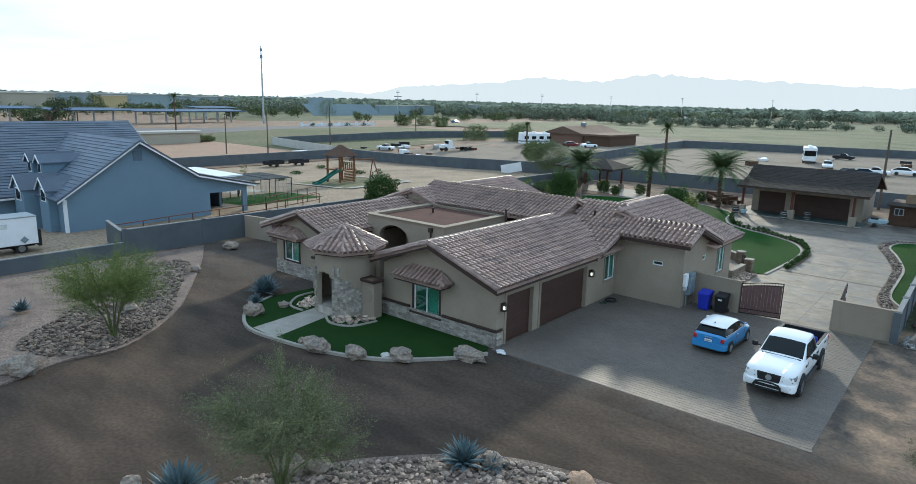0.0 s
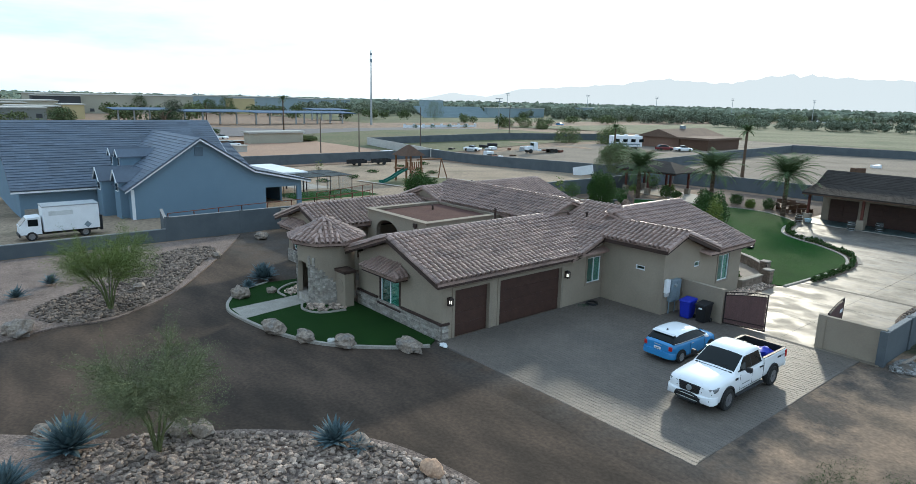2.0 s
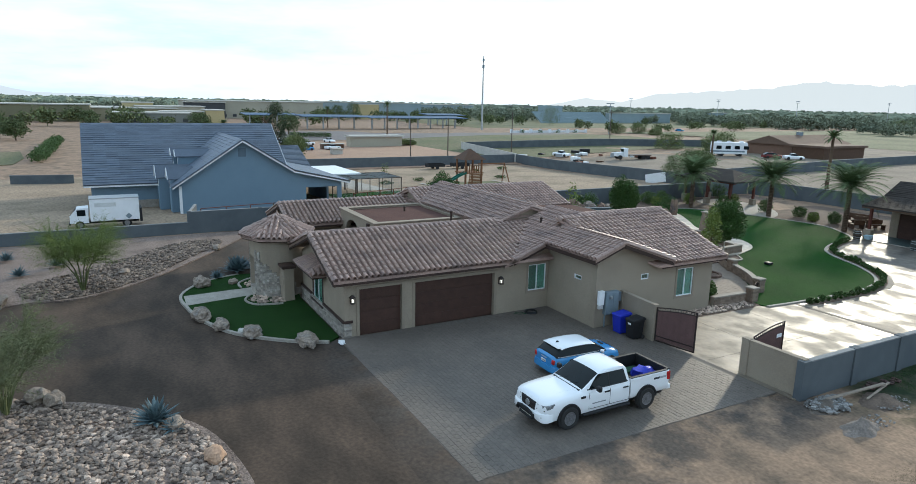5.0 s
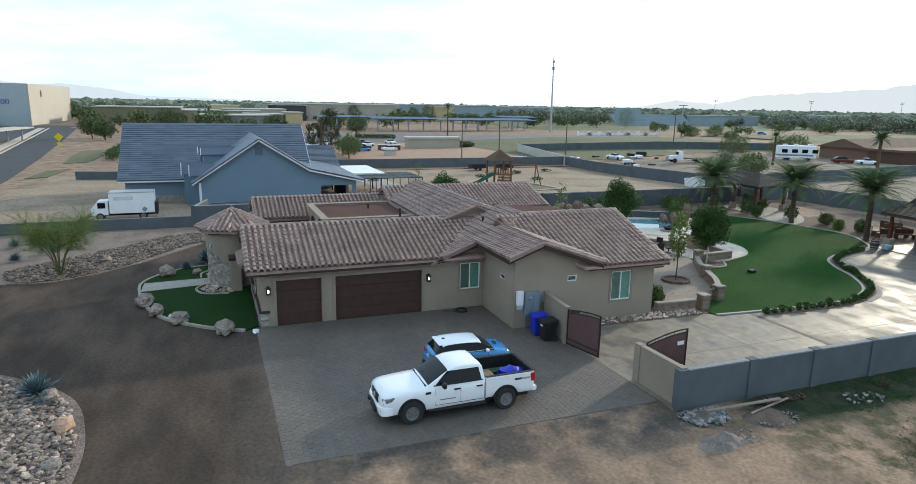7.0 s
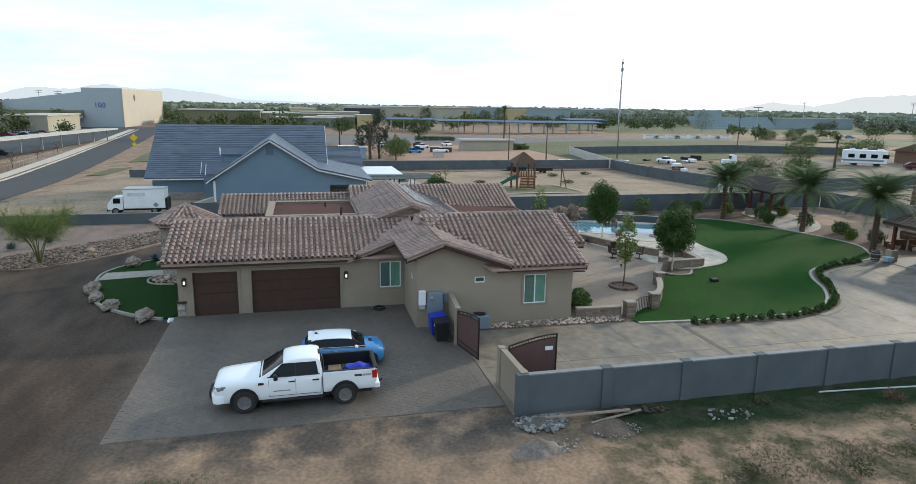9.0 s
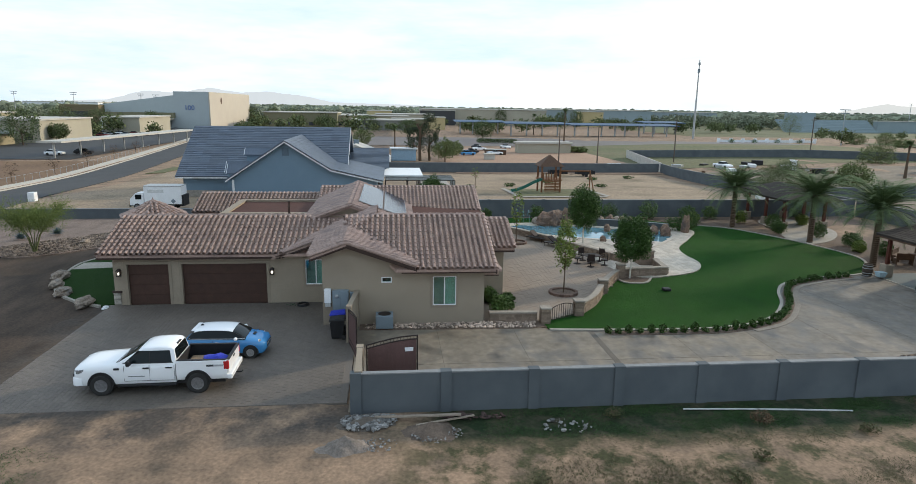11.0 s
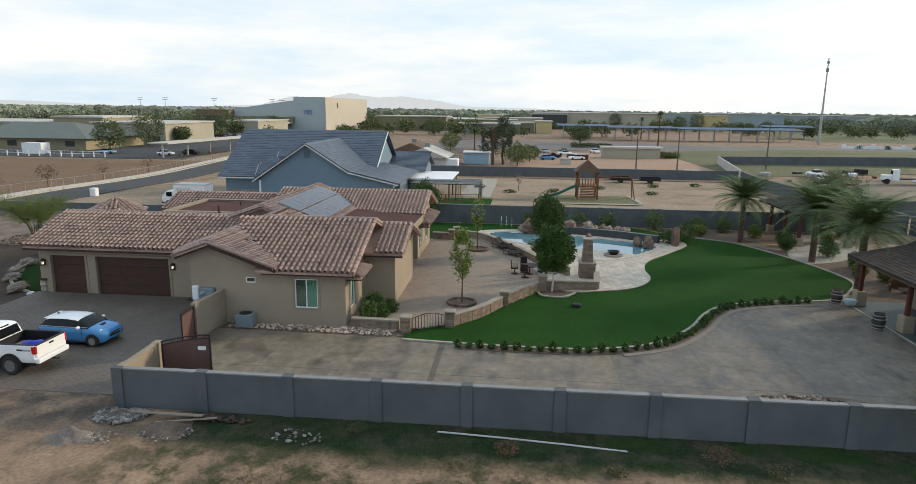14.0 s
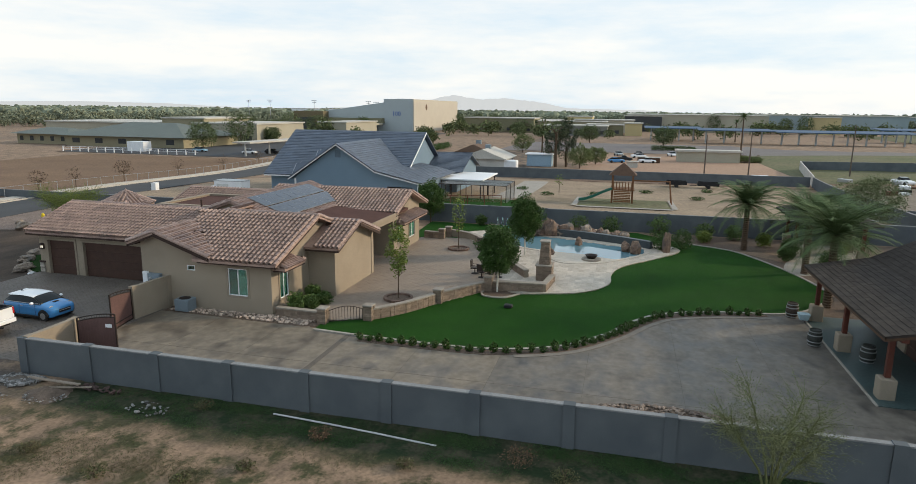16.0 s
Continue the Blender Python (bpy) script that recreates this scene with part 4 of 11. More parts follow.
roof = Roof(house)
P = 0.345
roof.plane([(-16.15, 22.45), (-16.15, 37.5), (-20.4, 37.5), (-20.4, 22.45)], (-20.4, 30, 4.5), (-P, 0))
roof.plane([(-24.65, 22.45), (-20.4, 22.45), (-20.4, 37.0), (-24.65, 37.0)], (-20.4, 30, 4.5), (P, 0))
HP = 0.375
roof.plane([(-12.0, 34.55), (-12.0, 36.4), (-16.0, 36.4), (-17.4, 37.75), (-20.4, 37.75), (-20.4, 31.9), (-16.15, 31.9), (-16.15, 34.55)], (-14, 34.8, 3.92), (0, HP))
roof.plane([(-12.0, 36.4), (-12.0, 40.0), (-16.6, 40.0), (-16.6, 36.4)], (-14, 36.4, 4.52), (0, -P))
roof.plane([(-12.0, 38.9), (-12.0, 44.2), (-17.4, 44.2), (-17.4, 36.0), (-16.0, 36.4)], (-17.4, 40, 5.03), (-P - 0.012, 0))
roof.plane([(-17.4, 37.75), (-17.4, 44.2), (-22.0, 44.2), (-22.0, 37.75)], (-17.4, 40, 5.03), (P, 0))
roof.plane([(-20.0, 36.15), (-32.2, 36.15), (-32.2, 33.3), (-20.0, 33.3)], (-25, 36.15, 5.22), (0, 0.36))
roof.plane([(-20.0, 36.15), (-20.0, 40.1), (-32.2, 40.1), (-32.2, 36.15)], (-25, 36.15, 5.22), (0, -0.36))
roof.plane([(-31.8, 33.2), (-31.8, 45.5), (-28.0, 45.5), (-28.0, 33.2)], (-31.8, 40, 4.93), (-P, 0))
roof.plane([(-31.8, 33.2), (-31.8, 45.5), (-36.1, 45.5), (-36.1, 33.2)], (-31.8, 40, 4.93), (P, 0))
roof.plane([(-32.5, 23.75), (-29.6, 23.75), (-29.6, 36.0), (-32.5, 36.0)], (-32.5, 30, 4.28), (-0.36, 0))
roof.plane([(-32.5, 23.75), (-32.5, 36.0), (-36.4, 36.0), (-36.4, 23.75)], (-32.5, 30, 4.28), (0.33, 0))
roof.plane([(-16.35, 43.4), (-16.35, 45.95), (-19.7, 45.95), (-19.7, 43.4)], (-19.7, 44, 4.4), (-P, 0))
roof.plane([(-19.7, 43.4), (-19.7, 45.95), (-23.2, 45.95), (-23.2, 43.4)], (-19.7, 44, 4.4), (P, 0))
roof.build(singles=lambda i, x, y: i == 0 and y < 28.6 and x > -20.3)
for p, q in (((-20.4, 22.45, 4.55), (-20.4, 36.3, 4.55)), ((-12.0, 36.4, 4.55), (-16.1, 36.4, 4.57)), ((-16.1, 36.4, 4.6), (-17.4, 37.75, 5.08)), ((-17.4, 37.75, 5.08), (-17.4, 44.2, 5.08)),
             ((-20.0, 36.15, 5.27), (-31.0, 36.15, 5.27)), ((-31.8, 33.2, 4.98), (-31.8, 45.5, 4.98)), ((-28.0, 33.25, 3.66), (-31.8, 33.25, 4.95)), ((-36.1, 33.25, 3.5), (-31.8, 33.25, 4.95)), ((-32.5, 23.75, 4.33), (-32.5, 34.8, 4.33)), ((-19.7, 44.2, 4.45), (-19.7, 45.95, 4.45)),
             # rakes
             ((-16.15, 22.5, 3.06), (-20.4, 22.5, 4.53)), ((-24.65, 22.5, 3.06), (-20.4, 22.5, 4.53)), ((-12.05, 34.55, 3.87), (-12.05, 36.4, 4.54)), ((-12.05, 40.0, 3.3), (-12.05, 36.4, 4.54)),
             ((-16.2, 32.5, 3.1), (-16.2, 34.6, 3.87)), ((-12.0, 44.15, 3.12), (-17.4, 44.15, 5.05)), ((-20.05, 33.4, 4.26), (-20.05, 36.15, 5.24)), ((-20.05, 40.0, 3.86), (-20.05, 36.15, 5.24)),
             ((-28.0, 45.45, 3.64), (-31.8, 45.45, 4.95)), ((-36.1, 45.45, 3.47), (-31.8, 45.45, 4.95)), ((-29.6, 23.8, 3.26), (-32.5, 23.8, 4.3)), ((-36.4, 23.8, 3.02), (-32.5, 23.8, 4.3)),
             ((-16.35, 45.9, 3.26), (-19.7, 45.9, 4.42)), ((-23.2, 45.9, 3.2), (-19.7, 45.9, 4.42)), ((-16.2, 32.2, 3.1), (-12.1, 34.6, 3.9)) if False else ((-20.05, 36.15, 5.24), (-20.3, 36.15, 5.25))):
    roof.caps(p, q)
for p, q in (((-16.17, 22.47, 2.98), (-16.17, 32.4, 2.98)), ((-12.02, 39.2, 3.1), (-12.02, 44.2, 3.1)), ((-12.02, 34.57, 3.78), (-16.2, 34.57, 3.78)), ((-29.62, 23.8, 3.2), (-29.62, 33, 3.2)),
             ((-16.17, 22.47, 3.0), (-20.4, 22.47, 4.46)), ((-24.6, 22.47, 3.0), (-20.4, 22.47, 4.46)), ((-12.04, 34.6, 3.8), (-12.04, 36.4, 4.47)), ((-12.04, 40.0, 3.2), (-12.04, 36.4, 4.47)),
             ((-36.4, 23.77, 2.95), (-32.5, 23.77, 4.22)), ((-29.6, 23.77, 3.18), (-32.5, 23.77, 4.22)), ((-16.37, 43.7, 3.2), (-16.37, 45.95, 3.2)), ((-28.0, 45.48, 3.58), (-31.8, 45.48, 4.88)),
             ((-12.0, 44.18, 3.05), (-17.4, 44.18, 4.97)), ((-16.17, 32.5, 3.0), (-16.17, 34.6, 3.78)), ((-16.4, 45.93, 3.2), (-19.7, 45.93, 4.34)), ((-23.2, 45.93, 3.1), (-19.7, 45.93, 4.34))):
    fascia(house, p, q)
part("wall", wall_b((-35.9, 33.45), (-28.2, 33.45), 0.15, [(0, 3.38), (4.1, 4.78), (7.7, 3.52)], z0=3.0), STUCCO, house)
# soffit boards under the front eave and gable end of the small roof over the ridge
part("wall", wall_b((-20.35, 33.5), (-20.35, 40.0), 0.2, [(0, 4.2), (2.65, 5.1), (6.5, 3.8)], z0=3.0), STUCCO, house)
# covered patio
PR = ccw([(-20.9, 39.6), (-20.9, 43.3), (-22.95, 43.4), (-22.95, 45.4), (-31.0, 45.4), (-31.0, 39.6)])
part("patio_roof", B().prism(PR, lambda x, y: 3.78 - 0.05 * (y - 39.6), lambda x, y: 3.96 - 0.05 * (y - 39.6)), ROLL, house, "reddish-brown rolled roofing over the covered patio")
part("patio_beam", B().box(-28.6, 45.1, 3.1, -22.85, 45.36, 3.48), TRIM, house)
part("fascia", B().box(-28.6, 45.41, 3.44, -22.95, 45.47, 3.7), TRIM, house)
part("patio_post", B().bevel_box(-23.35, 44.95, 0.06, -22.95, 45.39, 3.1), STUCCO, house)

# garage doors
for u0, u1, z0, z1 in (G_DOOR1, G_DOOR2):
    y0, y1 = 23.1 + u0, 23.1 + u1
    door = part("garage_door", B().box(-16.86, y0, 0.0, -16.80, y1, z1), GARAGE, house, "dark stained wooden garage door")
    rows, cols = 4, 1
    for r in range(rows):
        for c in range(cols):
            a0, a1 = y0 + (y1 - y0) * c / cols, y0 + (y1 - y0) * (c + 1) / cols
            h0, h1 = z1 * r / rows, z1 * (r + 1) / rows
            part("door_panel", B().bevel_box(-16.80, a0 + 0.01, h0 + 0.012, -16.775, a1 - 0.01, h1 - 0.012, 0.01), GARAGE, door)
    t = B()
    t.box(-16.60, y0 - 0.16, 0.02, -16.565, y0, z1 + 0.16).box(-16.60, y1, 0.02, -16.565, y1 + 0.16, z1 + 0.16).box(-16.60, y0, z1, -16.565, y1, z1 + 0.16)
    part("door_surround", t, TRIM, house)

window(house, (-16.6, 23.1), (-16.6, 35.1), 10.62, 11.82, 1.12, 2.62)
window(house, (-16.6, 35.1), (-12.5, 35.1), 2.3, 2.9, 2.3, 2.56, split=False, blind=False, surround=False)
window(house, (-12.5, 35.1), (-12.5, 43.6), 3.05, 3.6, 2.3, 2.62, split=False, blind=False, surround=False)
window(house, (-12.5, 35.1), (-12.5, 43.6), 5.75, 7.0, 1.02, 2.62)
window(house, (-12.5, 43.6), (-22.5, 43.6), 0.9, 1.9, 0.75, 2.5)
window(house, (-28.7, 44.9), (-35.4, 44.9), 1.0, 2.1, 0.9, 2.4)
window(house, (-28.7, 44.9), (-35.4, 44.9), 3.9, 5.4, 0.8, 2.4)
window(house, (-35.4, 24.3), (-30.2, 24.3), 0.85, 2.35, 0.95, 2.42, DARKTRIM)
window(house, (-24.1, 23.1), (-16.6, 23.1), 2.25, 3.95, 0.68, 2.2, DARKTRIM)


def awning(x0, x1, y, z, out, rise, facing):
    """A small hipped tile hood over a window; facing +1: towards +y, -1: towards -y."""
    h = Roof(house)
    f = facing
    ya, yb = y, y + f * out
    e = out * 0.8
    h.plane([(x0 + e, ya), (x1 - e, ya), (x1, yb), (x0, yb)], (x0, yb, z), (0, -f * rise / out))
    h.plane([(x0, yb), (x0 + e, ya), (x0, ya)], (x0, yb, z), (rise / e, 0))
    h.plane([(x1, yb), (x1 - e, ya), (x1, ya)], (x1, yb, z), (-rise / e, 0))
    h.build(w=0.27, expo=0.3, name="window_hood")
    h.caps((x0, yb, z + 0.04), (x0 + e, ya, z + rise + 0.04), 0.09)
    h.caps((x1, yb, z + 0.04), (x1 - e, ya, z + rise + 0.04), 0.09)
    part("hood_board", B().box(x0 + 0.02, min(ya, yb), z - 0.2, x1 - 0.02, max(ya, yb), z - 0.13), DARKTRIM, house)


awning(-22.6, -19.4, 23.1, 2.55, 0.75, 0.42, -1)
awning(-35.3, -32.4, 24.3, 2.6, 0.7, 0.4, -1)
awning(-15.0, -12.7, 43.6, 2.75, 0.8, 0.4, 1)
awning(-35.2, -29.2, 44.9, 2.65, 0.8, 0.42, 1)


# entry tower
TX, TY, TR = -26.1, 22.2, 1.62
tb = B()
n = 40
door_a, door_w = -math.pi / 2 + 0.06, 0.36
for k in range(n):
    a0, a1 = 2 * math.pi * k / n, 2 * math.pi * (k + 1) / n
    mid = ((a0 + a1) / 2 - door_a + math.pi) % (2 * math.pi) - math.pi
    zb = 0.0
    if abs(mid) < door_w:
        zb = 1.95 + 0.45 * math.sqrt(max(0, 1 - (mid / door_w) ** 2))
    c = []
    for z in (zb, 3.42):
        for a, r in ((a0, TR), (a1, TR), (a1, TR - 0.25), (a0, TR - 0.25)):
            c.append((TX + r * math.cos(a), TY + r * math.sin(a), z))
    tb.add(c, [(3, 2, 1, 0), (4, 5, 6, 7), (0, 1, 5, 4), (1, 2, 6, 5), (2, 3, 7, 6), (3, 0, 4, 7)])
part("tower_wall", tb.weld(), STUCCO, house, "round stucco entry tower with stone base")
part("tower_floor", B().turn([(0.02, 0.05), (TR - 0.2, 0.05), (TR - 0.2, 0.09), (0.02, 0.09)], 24, TX, TY), CURB, house)
part("tower_eave", B().turn([(TR - 0.1, 3.36), (TR + 0.4, 3.36), (TR + 0.42, 3.5), (0.05, 4.48)], 8, TX, TY), DARKTRIM, house)
tr = Roof(house)
RR = TR + 0.5
for k in range(8):
    a0, a1 = 2 * math.pi * k / 8, 2 * math.pi * (k + 1) / 8
    am = (a0 + a1) / 2
    inr = RR * math.cos(math.pi / 8)
    g = 1.0 / inr
    tr.plane([(TX, TY), (TX + RR * math.cos(a0), TY + RR * math.sin(a0)), (TX + RR * math.cos(a1), TY + RR * math.sin(a1))], (TX, TY, 4.56), (-g * math.cos(am), -g * math.sin(am)))
tr.build(w=0.29, expo=0.36, name="tower_roof")
for k in range(8):
    a = 2 * math.pi * k / 8
    tr.caps((TX + RR * math.cos(a), TY + RR * math.sin(a), 3.6), (TX, TY, 4.62), 0.1)
part("finial", B().turn([(0.16, 4.6), (0.14, 4.72), (0.05, 4.78), (0.02, 4.9)], 10, TX, TY), TILE, house)
# niche walls either side of the tower
part("wall", B().bevel_box(-24.75, 21.9, 0, -23.6, 22.5, 1.95), STUCCO, house)
part("wall_cap", B().bevel_box(-24.85, 21.8, 1.95, -23.5, 22.6, 2.12, 0.03), DARKTRIM, house)
part("niche_medallion", B().turn([(0.02, 0.0), (0.42, 0.0), (0.42, 0.04), (0.3, 0.05), (0.02, 0.03)], 20, m=pose(-24.15, 21.9, 1.2, 90, 0, 0)), TRIM, house)
part("wall", B().bevel_box(-30.3, 23.2, 0, -27.4, 23.5, 1.9), STUCCO, house)
part("wall_cap", B().bevel_box(-30.35, 23.1, 1.9, -27.3, 23.6, 2.05, 0.03), DARKTRIM, house)

# dark belt course over the stone
for x0, x1 in ((-24.12, -22.1), (-19.9, -16.52)):
    part("belt_course", B().bevel_box(x0, 22.98, 0.78, x1, 23.1, 0.9, 0.015), DARKTRIM, house)
part("belt_course", B().bevel_box(-16.6, 23.1, 0.78, -16.5, 23.5, 0.9, 0.015), DARKTRIM, house)
part("bay_sill", B().bevel_box(-22.09, 22.97, 0.55, -19.91, 23.1, 0.66, 0.015), DARKTRIM, house)


# ---- boundary walls ----
def block_wall(name, p0, p1, h, label, material=BLOCK, pier=4.1, thick=0.2, pier_size=0.42, base=0.3, cap=True):
    """A block wall between two points with piers and a cap, following the fall of the land."""
    p0, p1 = Vector(p0), Vector(p1)
    d = p1 - p0
    L = d.length
    d.normalize()
    n = Vector((-d.y, d.x))
    root = thing(name, (p0.x, p0.y, gz(p0.x)), label, "wall", kind="structure")
    k = max(1, round(L / pier))
    for i in range(k):
        a, c = p0 + d * (L * i / k), p0 + d * (L * (i + 1) / k)
        q = []
        for hh in (-base, h):
            for e, s in ((a, -1), (c, -1), (c, 1), (a, 1)):
                q.append((e.x + n.x * s * thick / 2, e.y + n.y * s * thick / 2, gz(e.x, e.y) + hh))
        part("wall_panel", B().add(q, [(3, 2, 1, 0), (4, 5, 6, 7), (0, 1, 5, 4), (1, 2, 6, 5), (2, 3, 7, 6), (3, 0, 4, 7)]), material, root)
        if cap:
            q = []
            for hh in (h, h + 0.05):
                for e, s in ((a, -1), (c, -1), (c, 1), (a, 1)):
                    q.append((e.x + n.x * s * (thick / 2 + 0.02), e.y + n.y * s * (thick / 2 + 0.02), gz(e.x, e.y) + hh))
            part("wall_coping", B().add(q, [(3, 2, 1, 0), (4, 5, 6, 7), (0, 1, 5, 4), (1, 2, 6, 5), (2, 3, 7, 6), (3, 0, 4, 7)]), COPING if material is BLOCK else material, root)
    if pier_size:
        m0 = Matrix(((d.x, n.x, 0, 0), (d.y, n.y, 0, 0), (0, 0, 1, 0), (0, 0, 0, 1)))
        for i in range(k + 1):
            a = p0 + d * (L * i / k)
            s = pier_size / 2
            part("pier", B().box(-s, -s * 0.8, -base, s, s * 0.8, h + 0.07, Matrix.Translation((a.x, a.y, gz(a.x, a.y))) @ m0), material, root)
    return root


block_wall("boundary_wall_east", (-2.5, 37.3), (-2.5, 91.7), 1.56, "grey block boundary wall with piers along the drive", pier=3.4)
block_wall("gate_wall", (-5.15, 37.35), (-2.65, 37.4), 1.6, "tan stuccoed block wall beside the drive gate", TANWALL, 2.6, pier_size=0.36)
block_wall("gate_wall", (-12.4, 36.86), (-9.9, 36.62), 1.85, "tan stuccoed wall between house and drive gate", TANWALL, 3.2, pier_size=0.34)
block_wall("boundary_wall_west", (-46.6, -30), (-46.6, 19.4), 0.95, "low grey block boundary wall", pier=6.0, pier_size=0.0)
block_wall("boundary_wall_west", (-46.6, 19.4), (-46.6, 90.5), 1.85, "grey block boundary wall behind the pool", pier=6.0, pier_size=0.3)
block_wall("gate_wall", (-46.4, 28.9), (-43.4, 29.3), 1.75, "tan block wall beside the side gate", TANWALL, 3.0, pier_size=0.0)
block_wall("lot_wall", (-112, 30), (-112, 95.5), 1.9, "grey block wall at the far end of the neighbour's yard", pier=8, pier_size=0.0)
block_wall("lot_wall", (-112, 96), (-46.8, 90.6), 1.9, "grey block wall along the neighbour's yard", pier=6, pier_size=0.0)
block_wall("lot_wall", (-150, 102.5), (-112.2, 96.1), 2.0, "pale painted block wall", WHITEWALL, 8, pier_size=0.0)
block_wall("lot_wall", (-150, 102.5), (-120, 175), 1.9, "grey block wall round a vehicle lot", pier=8, pier_size=0.0)
block_wall("lot_wall", (-46.6, 91), (-2.4, 91), 1.8, "grey block wall behind the workshop", pier=6, pier_size=0.0)
block_wall("lot_wall", (-60.5, 91.9), (-67, 178), 1.8, "grey block wall between the lots", pier=8, pier_size=0.0)
block_wall("lot_wall", (-67, 178), (25, 203), 1.9, "long grey block wall before the field", pier=10, pier_size=0.0)
block_wall("yard_wall", (-47, 19.4), (-52.5, 20.6), 1.7, "grey block return wall by the blue house", pier=6, pier_size=0.0)
block_wall("lot_wall", (-103, 0.8), (-101, 9), 1.3, "low grey block wall beyond the blue house", pier=8, pier_size=0.0)


# ---- workshop ----
shop = thing("workshop", (-15, 78, 0), "tan stucco workshop with brown shingle roof and timber porch", "garage")
part("wall", wall_b((-20.3, 76.4), (-9.6, 76.4), 0.25, [(0, 3.2), (10.7, 3.2)], [(0.7, 3.4, 0, 2.3), (4.3, 9.5, 0, 2.3)], start=0.252), STUCCO, shop)
part("wall", wall_b((-9.6, 76.4), (-9.6, 84), 0.25, [(0, 3.2), (1.9, 4.6), (7.6, 3.0)], start=0.252), STUCCO, shop)
part("wall", wall_b((-9.6, 84), (-20.3, 84), 0.25, [(0, 3.0), (10.7, 3.0)], start=0.252), STUCCO, shop)
part("wall", wall_b((-20.3, 84), (-20.3, 76.4), 0.25, [(0, 3.0), (5.7, 4.6), (7.6, 3.2)], start=0.252), STUCCO, shop)
for u0, u1 in ((0.7, 3.4), (4.3, 9.5)):
    d = part("garage_door", B().box(-20.3 + u0, 76.5, 0.02, -20.3 + u1, 76.56, 2.3), GARAGE, shop, "dark wooden roll-up door")
    for r in range(4):
        for c in range(2 if u1 - u0 < 3 else 4):
            w = (u1 - u0) / (2 if u1 - u0 < 3 else 4)
            part("door_panel", B().bevel_box(-20.3 + u0 + w * c + 0.03, 76.465, 0.05 + r * 0.57, -20.3 + u0 + w * (c + 1) - 0.03, 76.5, 0.57 + r * 0.57, 0.01), GARAGE, d)
SH_B = B().add([(-0.2, -0.16, 0.022), (0.2, -0.16, 0.022), (0.2, 0.16, 0.004), (-0.2, 0.16, 0.004), (-0.2, -0.16, 0.0), (0.2, -0.16, 0.0)], [(0, 1, 2, 3), (4, 5, 1, 0), (4, 0, 3), (1, 5, 2)])
SH_ME = SH_B.mesh("shingle")
SH_ME.materials.append(SHINGLE)
sr = Roof(shop)
sr.plane([(-21.0, 72.75), (-8.7, 72.75), (-8.7, 76.0), (-21.0, 76.0)], (-15, 72.75, 3.12), (0, 0.2))
sr.plane([(-21.0, 75.9), (-8.7, 75.9), (-8.7, 78.4), (-21.0, 78.4)], (-15, 76.0, 3.77), (0, 0.52))
sr.plane([(-21.0, 78.4), (-8.7, 78.4), (-8.7, 84.8), (-21.0, 84.8)], (-15, 78.4, 5.02), (0, -0.33))
sr.build(SH_B, SH_ME, SHINGLE, 0.4, 0.28, singles=lambda i, x, y: i == 0 and x > -20.9 and y < 75.5, name="roof", single_name="shingle", lift=0.004)
for p, q in (((-21.0, 72.76, 3.1), (-8.7, 72.76, 3.1)), ((-20.98, 72.8, 3.1), (-20.98, 76.0, 3.75)), ((-20.98, 76.0, 3.75), (-20.98, 78.4, 5.0)), ((-8.72, 72.8, 3.1), (-8.72, 76.0, 3.75)), ((-8.72, 76.0, 3.75), (-8.72, 78.4, 5.0)), ((-8.72, 84.8, 2.9), (-8.72, 78.4, 5.0))):
    fascia(shop, p, q, 0.22, WOODBROWN)
for x in (-20.5, -15.6, -10.0):
    part("post_base", B().bevel_box(x - 0.32, 73.2, 0.0, x + 0.32, 73.84, 0.95, 0.04), STUCCO, shop)
    part("post", B().bevel_box(x - 0.11, 73.41, 0.95, x + 0.11, 73.63, 2.95, 0.015), WOODRED, shop, "red-stained timber post")
part("porch_beam", B().box(-20.9, 73.38, 2.86, -8.8, 73.66, 3.1), WOODRED, shop)
part("porch_ceiling", B().prism([(-20.9, 73.0), (-8.8, 73.0), (-8.8, 76.3), (-20.9, 76.3)], lambda x, y: 2.98 + 0.2 * (y - 73), lambda x, y: 3.0 + 0.2 * (y - 73)), WOODBROWN, shop)
slab("workshop_floor", [(-21.2, 73.0), (-9.0, 73.0), (-9.0, 76.4), (-21.2, 76.4)], 0.06, mat("teal_stained_slab", (0.05, 0.09, 0.09), (0.06, 0.08, 0.078), 0.5, 0.5, 12, 0.1), "dark teal-stained concrete porch floor")
solid("porch_floor_edge", B().box(-21.2, 72.9, 0.0, -9.0, 73.0, 0.075), CURB, "pale edge of the porch floor", "kerb", kind="structure")

